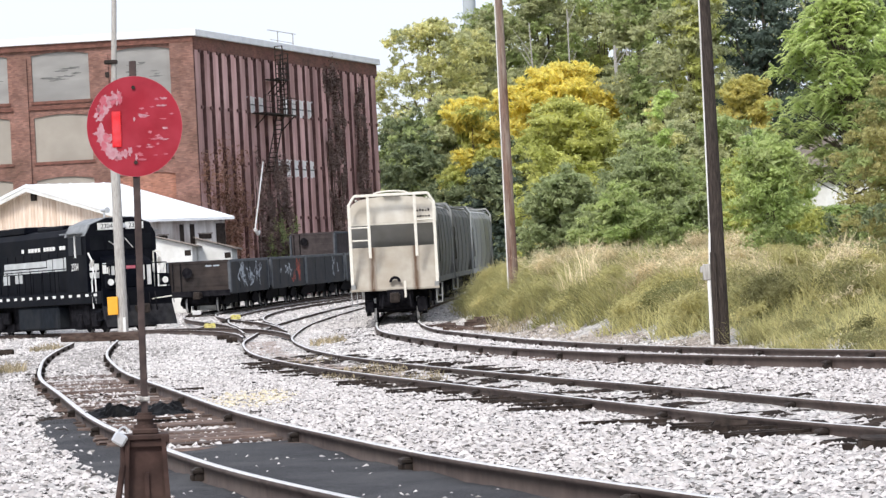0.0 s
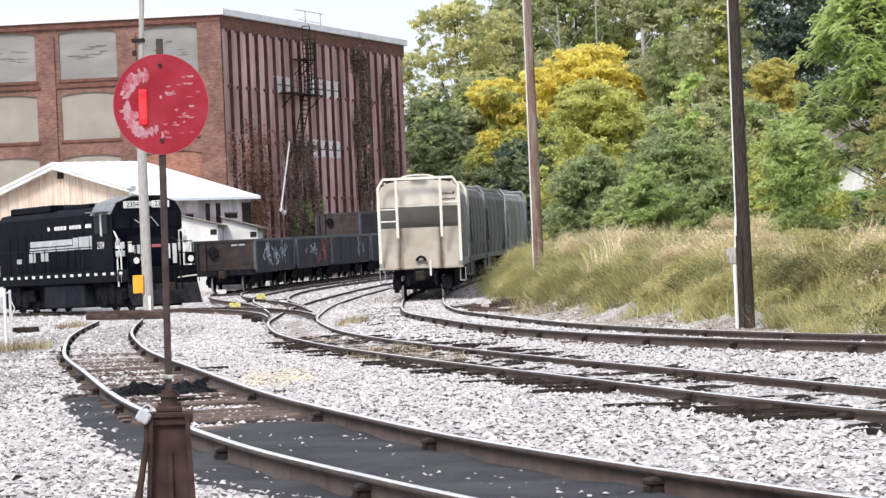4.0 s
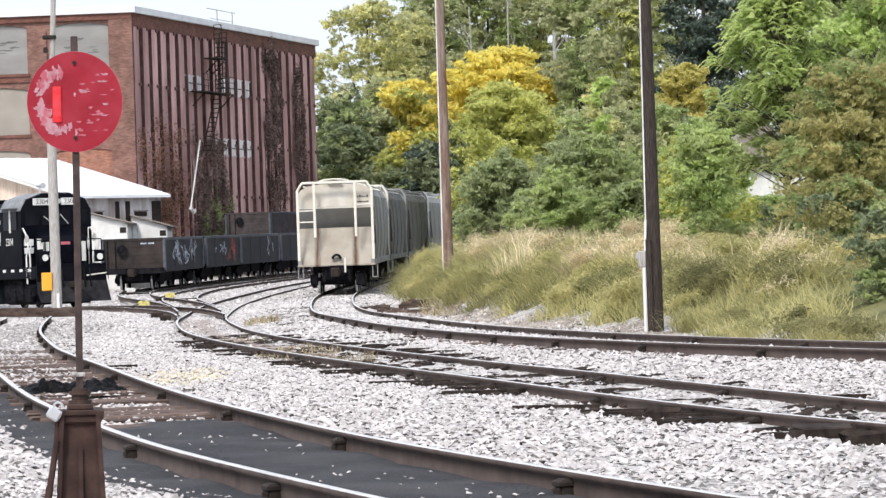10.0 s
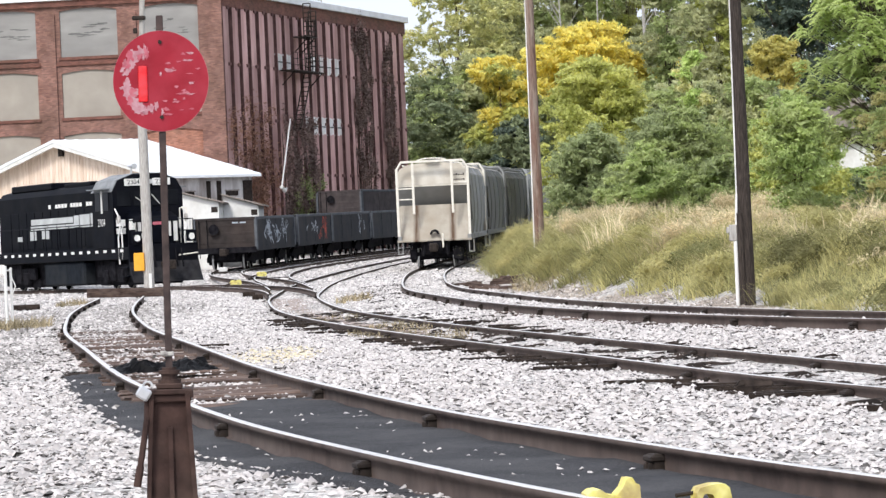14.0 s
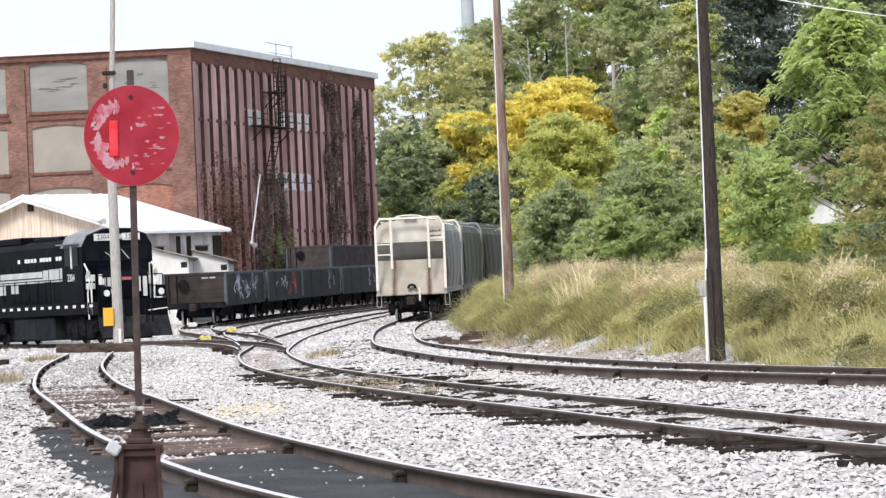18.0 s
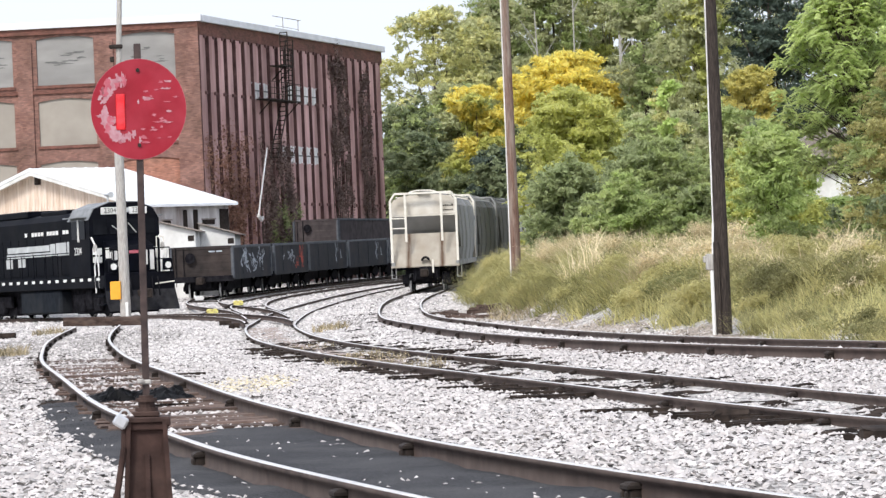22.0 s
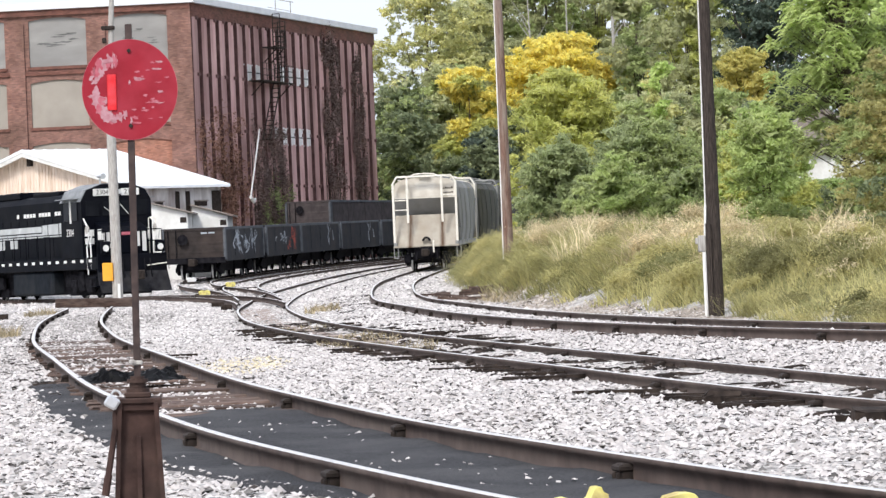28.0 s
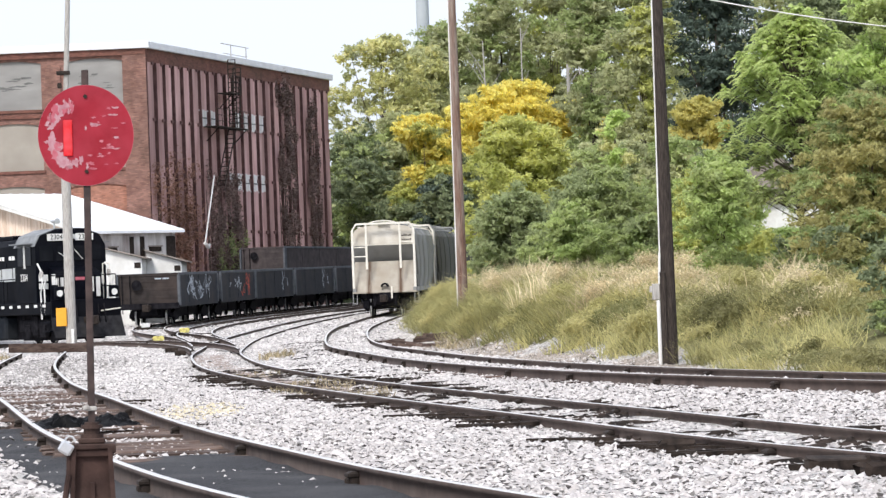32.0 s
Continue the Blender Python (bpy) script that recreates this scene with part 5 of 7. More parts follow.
def gondola(m, body_mat, label, marks=(), end_mat=None):
    end_mat = end_mat or body_mat
    gd = thing("gondola_car", m, label, "rail car", "standing gondola cars")
    L, hw, z0, z1 = 6.3, 1.5, 1.05, 2.55
    part("floor", boxes((-hw, hw, -L, L, z0, z0 + 0.12)), body_mat, gd)
    for s in (-1, 1):
        part("side", boxes((s * hw - 0.04, s * hw + 0.04, -L, L, z0, z1)), body_mat, gd)
        part("top_rim", boxes((s * hw - 0.08, s * hw + 0.08, -L - 0.05, L + 0.05, z1 - 0.12, z1 + 0.02), bevel=0.015), M_GONDRIM, gd)
        for k in range(5):
            y = -L + 2 * L * k / 4
            w, h = (0.03, 0.012) if k % 4 else (0.2, 0.06)
            part("stake", boxes((s * (hw + 0.04) - h, s * (hw + 0.04) + h, y - w, y + w, z0 - 0.1, z1 - 0.1), bevel=0.005), body_mat if k % 4 else M_GONDRIM, gd)
        part("sill", boxes((s * hw - 0.07, s * hw + 0.07, -L, L, z0 - 0.18, z0 + 0.04)), body_mat, gd)
    for e in (-1, 1):
        end = part("end", boxes((-hw, hw, e * L - 0.05, e * L + 0.05, z0, z1 - 0.02)), end_mat, gd)
        for z in (1.3, 1.72, 2.12):
            part("end_rib", boxes((-hw, hw, e * (L + 0.05) - 0.012, e * (L + 0.05) + 0.012, z, z + 0.12), bevel=0.006), end_mat, end)
        part("top_rim", boxes((-hw, hw, e * L - 0.08, e * L + 0.08, z1 - 0.13, z1 + 0.015), bevel=0.015), end_mat, gd)
        part("end_sill", boxes((-hw - 0.05, hw + 0.05, e * (L + 0.1) - 0.12, e * (L + 0.1) + 0.12, z0 - 0.25, z0 + 0.04), bevel=0.015), M_UNDER, gd)
        for x in (-1.3, -0.9):
            part("ladder_rail", tubes(((x, e * (L + 0.14), 0.6), (x, e * (L + 0.14), 2.5), 0.022), n=6), M_UNDER, gd)
        part("brake_wheel", tubes(((-0.55, e * (L + 0.2), 2.0), (-0.55, e * (L + 0.25), 2.0), 0.26), n=16), M_UNDER, gd)
        coupler(e * (L + 0.1), e, gd)
        truck(e * 4.6, gd)
    # oversize black sill, boxes and beams that fill the shade under the car
    part("centre_sill", boxes((-0.4, 0.4, -L, L, 0.5, 1.05)), M_UNDER, gd)
    part("rear_underfill", boxes((-0.95, 0.95, -3.2, -0.3, 0.36, 0.95), bevel=0.05), M_UNDER, gd)
    part("front_underfill", boxes((-0.9, 0.9, 0.3, 3.2, 0.36, 0.95), bevel=0.05), M_UNDER, gd)
    for e in (-1, 1):
        part("brake_beam", boxes((-0.95, 0.95, e * 5.6 - 0.15, e * 5.6 + 0.15, 0.4, 0.85), bevel=0.05), M_UNDER, gd)
    if end_mat is not body_mat:
        for x, w in ((0.36, 0.30), (0.74, 0.30)):
            part("marking", boxes((x, x + w, -L - 0.066, -L - 0.062, 2.27, 2.34)), M_GRAFW, gd, "small pale stencilled marks")
    rng = random.Random(len(marks) + 3)
    for mt, y, z, a, b in marks:
        bm = bmesh.new()
        p = Vector((rng.uniform(-0.5, 0.5) * a, 0, rng.uniform(-0.5, 0.5) * b))
        for i in range(5):
            o = Vector((rng.uniform(-0.5, 0.5) * a * 1.3, 0, max(0.1 - z + 1.05, min(2.4 - z, rng.uniform(-0.9, 0.9) * b))))
            tube(bm, p, o, rng.uniform(0.025, 0.06), 0.02, n=5)
            p = o
        bmesh.ops.scale(bm, vec=(1, 0.03, 1), verts=bm.verts[:])
        q = part("scrawl", bm, mt, gd, "faded painted scrawl")
        q.matrix_basis = pose(hw + 0.046, y, z, 0, 0, 90)
    return gd


def along(line, y, lift=0.0):
    c, t = centre(line, lift, np.array([float(y)]))
    up = math.degrees(math.atan2(float(rise(y + 5) - rise(y - 5)), 10))
    return pose(c[0, 0], c[0, 1], c[0, 2] - 0.005, up, 0, math.degrees(math.atan2(-t[0, 0], t[0, 1])))


rngm = random.Random(21)
scr1 = [(M_GRAFW, rngm.uniform(-3.5, 4.5), rngm.uniform(1.4, 2.3), rngm.uniform(0.4, 1.3), rngm.uniform(0.2, 0.8)) for _ in range(22)]
scr2 = [(M_GRAFR, rngm.uniform(1.6, 4.6), rngm.uniform(1.35, 2.2), rngm.uniform(0.6, 1.5), rngm.uniform(0.3, 0.9)) for _ in range(9)] + [(M_GRAFW, rngm.uniform(-3, 2), rngm.uniform(1.6, 2.1), 0.7, 0.3) for _ in range(8)]
scr3 = [(M_GRAFW, rngm.uniform(2.5, 4.5), rngm.uniform(1.5, 2.3), 0.5, 0.5) for _ in range(5)]
gondola(along(LINE_G, 174.4), M_GONDBLACK, "black open gondola car with a brown end and pale scrawls", scr1, M_GONDBROWN)
gondola(along(LINE_G, 187.6), M_GONDBLACK, "black open gondola car with red and pale scrawls", scr2)
gondola(along(LINE_G, 200.8), M_GONDBLACK, "black open gondola car with faint pale marks", scr3)
gondola(along(LINE_G, 214.0), M_GONDBLACK, "black open gondola car standing in a string", scr3)
gondola(along(LINE_G, 227.2), M_GONDBLACK, "black open gondola car at the far end of the string")
gondola(pose(-5.9, 228.6, 2.75, 0, 0, -20), M_GONDTALL, "tall dark brown open car behind the gondolas")


# ---- black locomotive ----
def lettering(name, text, size, material, parent, m):
    cu = bpy.data.curves.new(name, "FONT")
    cu.body, cu.size, cu.extrude = text, size, 0.002
    cu.align_x, cu.align_y = "CENTER", "CENTER"
    cu.materials.append(material)
    ob = new(name, cu)
    ob.parent, ob.matrix_basis = parent, m
    return ob


def locomotive():
    lo = thing("locomotive", pose(-15.8, 144.1, 0.16, 0, 0, 180 + 27) @ Matrix.Diagonal((1, 1, 1.025, 1)), "black diesel road switcher with white striping and handrails", "locomotive")
    # local: +y is the front
    F = 7.95
    part("frame", boxes((-1.5, 1.5, -9.2, F, 1.15, 1.62), bevel=0.02), M_LOCO, lo)
    bm = bmesh.new()
    prism(bm, [(-0.95, 1.62), (0.95, 1.62), (0.95, 3.95), (0.75, 4.18), (0.3, 4.28), (-0.3, 4.28), (-0.75, 4.18), (-0.95, 3.95)], 1, -9.0, 4.2)
    hood = part("long_hood", bm, M_LOCO, lo)
    part("roof_housing", boxes((-0.7, 0.7, -8.0, -2.8, 4.2, 4.5), (-0.5, 0.5, -1.8, 1.4, 4.2, 4.42), bevel=0.05), M_LOCO, lo)
    for k in range(12):
        y = -8.4 + k * 1.02
        for s in (-1, 1):
            part("hood_door", boxes((s * 0.955 - 0.015, s * 0.955 + 0.015, y, y + 0.94, 1.75, 3.3), bevel=0.006), M_LOCO, hood)
    bm = bmesh.new()
    prism(bm, [(-1.53, 1.62), (1.53, 1.62), (1.53, 3.85), (1.28, 4.28), (0.6, 4.52), (-0.6, 4.52), (-1.28, 4.28), (-1.53, 3.85)], 1, 4.2, 6.55)
    cab = part("cab", bm, M_LOCO, lo)
    bm = bmesh.new()
    for s in (-1, 1):
        prism(bm, [(s * 1.56, 3.84), (s * 1.30, 4.30), (s * 0.6, 4.545), (0, 4.56), (0, 4.53), (s * 0.6, 4.52), (s * 1.28, 4.27), (s * 1.50, 3.84)], 1, 4.15, 6.5)
    part("cab_roof", bm, M_LOCOGREY, cab)
    for x0 in (-1.0, 0.22):
        part("number_board", boxes((x0, x0 + 0.78, 6.55, 6.60, 4.05, 4.33), bevel=0.01), M_WHITE, cab, "white number board")
    for x0 in (-0.61, 0.61):
        lettering("number", "2304", 0.27, M_LOCO, cab, pose(x0, 6.604, 4.19, 90, 0, 180))
    for x0, x1 in ((-1.35, -0.75), (-0.62, -0.06), (0.06, 0.62), (0.75, 1.35)):
        part("windshield", boxes((x0, x1, 6.555, 6.575, 3.25, 3.85), bevel=0.01), M_GLASS, cab)
    for a, b in (((-0.5, 6.6, 3.3), (-0.15, 6.6, 3.7)), ((0.2, 6.6, 3.35), (0.55, 6.6, 3.6))):
        part("wiper", tubes((a, b, 0.015), n=6), M_WHITE, cab)
    for s in (-1, 1):
        part("side_window", boxes((s * 1.54 - 0.02, s * 1.54 + 0.02, 4.6, 5.25, 3.1, 3.85), (s * 1.54 - 0.02, s * 1.54 + 0.02, 5.45, 6.1, 3.1, 3.85), bevel=0.01), M_GLASS, cab)
        part("window_frame", boxes((s * 1.55 - 0.02, s * 1.55 + 0.02, 5.28, 5.42, 3.0, 3.9), bevel=0.005), M_WHITE, cab)
        part("awning", boxes((min(s * 1.5, s * 1.85), max(s * 1.5, s * 1.85), 4.4, 6.2, 3.95, 3.99)), M_LOCOGREY, cab)
        lettering("cab_number", "2304", 0.42, M_WHITE, cab, pose(s * 1.536, 5.2, 2.62, 90, 0, s * 90))
    bm = bmesh.new()
    prism(bm, [(6.55, 1.62), (7.45, 1.62), (7.45, 2.6), (7.32, 2.78), (6.55, 3.0)], 0, -0.95, 0.95)
    nose = part("short_hood", bm, M_LOCO, lo)
    for q in ((-0.94, -0.70, 7.45, 7.462, 1.8, 2.58), (-0.62, -0.40, 7.45, 7.462, 2.0, 2.58), (0.40, 0.64, 7.45, 7.462, 2.2, 2.58), (0.70, 0.94, 7.45, 7.462, 2.2, 2.58), (0.40, 0.94, 7.45, 7.462, 1.95, 2.12), (0.95, 0.96, 6.8, 7.2, 2.3, 2.72), (0.95, 0.96, 7.25, 7.42, 2.3, 2.55), (-0.96, -0.95, 6.7, 7.4, 2.2, 2.6)):
        part("nose_stripe", boxes(q), M_WHITE, nose, "white nose striping")
    for q in ((1.02, 1.42, 6.555, 6.565, 2.15, 2.38), (1.02, 1.42, 6.555, 6.565, 2.46, 2.72), (-1.42, -1.02, 6.555, 6.565, 2.3, 2.72)):
        part("cab_stripe", boxes(q), M_WHITE, cab, "white block striping on the cab front")
    part("nose_door", boxes((-0.28, 0.28, 7.463, 7.48, 1.75, 2.62), bevel=0.01), M_LOCO, nose)
    part("door_panel", boxes((-0.2, 0.2, 7.481, 7.486, 2.46, 2.58)), M_WORN, nose, "faded pink door panel")
    for x in (-0.9, -0.62, -0.4, 0.4, 0.66, 0.9):
        part("nose_bar", boxes((x - 0.03, x + 0.03, 7.49, 7.52, 1.65, 2.7), bevel=0.006), M_LOCO, nose)
    part("headlight", tubes(((-0.11, 6.55, 4.2), (-0.11, 6.66, 4.2), 0.1), ((0.11, 6.55, 4.2), (0.11, 6.66, 4.2), 0.1), n=12), M_STEEL, cab)
    # white striping and lettering bars along the hood, seen side only shows one
    for s in (-1, 1):
        xs = (s * 0.978 - 0.006, s * 0.978 + 0.006)
        part("hood_stripe", boxes((*xs, -4.8, 0.4, 2.76, 3.0), (*xs, 0.5, 1.1, 2.56, 3.04), (*xs, 1.2, 2.4, 2.54, 3.06), (*xs, 2.5, 3.95, 2.54, 3.08), *[(*xs, -4.9 + 1.1 * i, -3.88 + 1.1 * i, 2.54, 2.71) for i in range(5)], (*xs, -5.0, -4.2, 2.12, 2.50), (*xs, -3.5, -2.6, 2.15, 2.50), (*xs, -6.6, -6.0, 2.1, 2.3)), M_STRIPE, hood, "greyed white block striping on the hood side")
        for y, w in ((-2.6, 0.28), (-1.75, 0.3), (-1.38, 0.3), (-1.0, 0.3), (-0.62, 0.3), (0.1, 0.26), (0.42, 0.32), (0.8, 0.3), (1.16, 0.3), (2.0, 0.3), (2.36, 0.34), (2.76, 0.12), (2.94, 0.24), (3.24, 0.34)):
            part("lettering_bar", boxes((s * 0.958 - 0.004, s * 0.958 + 0.004, y, y + w, 3.40, 3.56)), M_WHITE, hood, "white lettering bar")
        for i in range(18):
            part("frame_stripe", boxes((s * 1.505 - 0.004, s * 1.505 + 0.004, -8.9 + 0.94 * i, -8.55 + 0.94 * i, 1.43, 1.54)), M_WHITE, lo, "white block on the frame edge")
        for y0, y1 in ((-9.0, 4.0),):
            n = 9
            part("handrail", tubes(((s * 1.44, y0, 2.6), (s * 1.44, y1, 2.6), 0.02), *[((s * 1.44, y0 + (y1 - y0) * i / n, 1.6), (s * 1.44, y0 + (y1 - y0) * i / n, 2.6), 0.018) for i in range(n + 1)], n=6), M_LOCO, lo)
        for pts in (((6.6, 3.15), (7.05, 2.78), (7.08, 2.35), (6.86, 2.0), (6.92, 0.95)), ((7.5, 2.62), (7.26, 2.2), (7.32, 1.15))):
            part("grab_rail", tubes(*[((s * 1.47, *a), (s * 1.47, *b), 0.034) for a, b in zip(pts, pts[1:])], n=8), M_WHITE, lo, "white curved stair handrail")
        part("sand_cap", tubes(((s * 1.44, 6.98, 2.72), (s * 1.50, 6.98, 2.72), 0.16), n=14), M_POST, lo, "pale round cap")
        part("stairs", boxes(*[(min(s * 1.05, s * 1.5), max(s * 1.05, s * 1.5), 7.0, 7.8, z, z + 0.05) for z in (0.45, 0.8, 1.12)]), M_LOCO, lo)
        part("fuel_tank", boxes((min(s * 0.2, s * 1.4), max(s * 0.2, s * 1.4), -2.2, 2.6, 0.16, 1.12), bevel=0.08), M_TANK, lo, "dusty blue-black fuel tank")
    # dark block added for the shade below the frame
    part("underbody", boxes((-0.9, 0.9, -8.8, 7.3, 0.2, 1.16)), M_UNDER, lo)
    for a, b in ((-1.4, -0.75), (0.75, 1.4)):
        part("front_rail", tubes(((a, 7.85, 1.6), (a, 7.85, 2.65), 0.022), ((b, 7.85, 1.6), (b, 7.85, 2.65), 0.022), ((a, 7.85, 2.65), (b, 7.85, 2.65), 0.022), ((a, 7.85, 2.2), (b, 7.85, 2.2), 0.022), n=6), M_LOCO, lo)
    part("rear_rail", tubes(*[((x, 7.0, 1.6), (x, 7.0, 3.1), 0.022) for x in (-1.5, -1.2)], ((-1.5, 7.0, 3.1), (-1.2, 7.0, 3.1), 0.022), n=6), M_CREAM, lo, "pale railing by the nose")
    for x in (-0.75, -0.5, 0.45, 0.62):
        part("air_hose", tubes(((x, F + 0.15, 1.5), (x + 0.03, F + 0.3, 1.1), 0.03), ((x + 0.03, F + 0.3, 1.1), (x - 0.04, F + 0.22, 0.7), 0.03), n=6), M_UNDER, lo)
    part("cut_lever", tubes(((-1.45, F + 0.2, 1.3), (-0.6, F + 0.2, 1.22), 0.025), n=6), M_CREAM, lo, "pale cut lever bar")
    part("pilot", boxes((-1.5, 1.5, F, F + 0.12, 0.75, 1.7), bevel=0.02), M_LOCO, lo)
    bm = bmesh.new()
    prism(bm, [(F + 0.1, 1.05), (F + 0.55, 0.2), (F + 0.45, 0.2), (F + 0.1, 0.6)], 0, -1.5, 1.5)
    part("plow", bm, M_PLOW, lo, "scuffed dark grey snow plow")
    coupler(F + 0.1, 1, lo)
    for x in (-1.38, 0.98):
        part("ditch_light", boxes((x, x + 0.4, F + 0.12, F + 0.25, 1.75, 2.2), bevel=0.03), M_LOCO, lo)
    for x in (-1.18, 1.18):
        part("light_lens", tubes(((x, F + 0.25, 1.95), (x, F + 0.28, 1.95), 0.13), n=12), M_WHITE, lo)
    part("air_horn", tubes(((0.3, 5.6, 4.55), (0.3, 5.6, 4.8), 0.04), ((0.3, 5.3, 4.85), (0.3, 6.0, 4.85), 0.04, 0.12), n=8), M_STEEL, lo)
    for y in (-5.9, 5.5):
        truck(y, lo)
        for s in (-1, 1):
            part("truck_casting", boxes((s * 1.12 - 0.08, s * 1.12 + 0.08, y - 1.9, y + 1.9, 0.45, 0.95), (s * 1.16 - 0.1, s * 1.16 + 0.1, y - 1.15, y - 0.55, 0.22, 0.75), (s * 1.16 - 0.1, s * 1.16 + 0.1, y + 0.55, y + 1.15, 0.22, 0.75), (s * 1.18 - 0.08, s * 1.18 + 0.08, y - 0.3, y + 0.3, 0.3, 1.1), bevel=0.03), M_UNDER, lo, "black cast truck side")
        # low black box added to fill the dark under each truck
        part("underside_fill", boxes((-1.0, 1.0, y - 2.0, y + 2.0, 0.12, 0.5)), M_UNDER, lo)
    return lo


locomotive()


# ---- poles and posts ----
def utility_poles():
    p1 = thing("utility_pole", pose(5.13, 62.0, -0.25), "dark creosoted wooden utility pole with a meter box", "utility pole")
    bm = tubes(((0, 0, 0), (0, 0, 9.8), 0.152, 0.085), n=16)
    part("shaft", bm, M_POLE1, p1)
    part("guard_board", boxes((-0.15, -0.05, -0.18, -0.11, 0.1, 1.85), bevel=0.01), M_POLE1, p1)
    part("conduit", tubes(((-0.185, -0.12, 0.0), (-0.185, -0.12, 1.4), 0.036), ((-0.16, -0.12, 1.62), (-0.13, -0.08, 2.2), 0.022), ((-0.13, -0.08, 2.2), (-0.075, -0.05, 9.6), 0.014), n=8), M_OLDWHITE, p1, "white conduit up the pole")
    part("meter_box", boxes((-0.29, -0.15, -0.17, -0.02, 1.34, 1.64), (-0.34, -0.27, -0.14, -0.05, 1.48, 1.6), bevel=0.015), M_POST, p1, "small grey meter box")
    p2 = thing("utility_pole", pose(2.48, 112.0, 0.2), "brown weathered wooden utility pole in tall grass", "utility pole")
    part("shaft", tubes(((0, 0, 0), (0, 0, 12.5), 0.185, 0.125), n=16), M_POLE2, p2)
    part("ground_wire", tubes(((-0.17, -0.07, 0.5), (-0.12, -0.05, 12), 0.026), n=6), M_OLDWHITE, p2)
    p3 = thing("utility_pole", pose(-11.86, 127.0, 0.0), "pale grey weathered wooden pole with a yellow box", "utility pole")
    part("shaft", tubes(((0, 0, 0), (0, 0, 8.1), 0.20, 0.17), n=14), M_POST, p3)
    part("top_pole", tubes(((0.02, 0, 7.6), (0.38, 0, 14.5), 0.11, 0.09), n=10), M_POST, p3)
    part("insulator_bracket", boxes((-0.2, 0.3, -0.2, 0.1, 10.25, 10.4), bevel=0.03), M_IRON, p3)
    part("insulator", boxes((-0.18, -0.02, -0.2, -0.05, 9.75, 9.95), bevel=0.03), M_IRON, p3)
    part("box", boxes((-0.52, -0.13, -0.25, 0.1, 0.86, 1.54), bevel=0.02), M_YBOX, p3, "amber yellow box on the pole")
    part("marker", boxes((0.02, 0.12, -0.215, -0.2, 0.1, 0.75)), M_WHITE, p3)
    cb = thing("overhead_wire", Matrix(), "thin pale overhead service wire from the pole", "wire")
    pts = [Vector((5.25 + 9 * i / 12, 62 - 3 * i / 12, 6.75 - 1.3 * i / 12 - 0.35 * math.sin(math.pi * i / 12))) for i in range(13)]
    cu = bpy.data.curves.new("wire", "CURVE")
    cu.dimensions, cu.bevel_depth = "3D", 0.011
    sp = cu.splines.new("POLY")
    sp.points.add(len(pts) - 1)
    for q, p in zip(sp.points, pts):
        q.co = (*p, 1)
    cu.materials.append(M_OLDWHITE)
    new("strand", cu).parent = cb
    wp = thing("marker_post", pose(-10.18, 75.0, -0.17), "slim white marker post beside the siding", "post")
    part("post", tubes(((0, 0, 0), (0.0, 0, 1.4), 0.035), n=10), M_WHITE, wp)
    part("second_post", tubes(((0.10, 0.15, 0), (0.10, 0.15, 1.36), 0.03), n=10), M_WHITE, wp)
    part("strap", tubes(((0, 0, 1.3), (0.10, 0.15, 1.3), 0.02), ((0.10, 0.1, 1.2), (0.2, 0.1, 0.95), 0.012), ((0.2, 0.1, 0.95), (0.12, 0.12, 0.75), 0.012), n=6), M_WHITE, wp)


utility_poles()


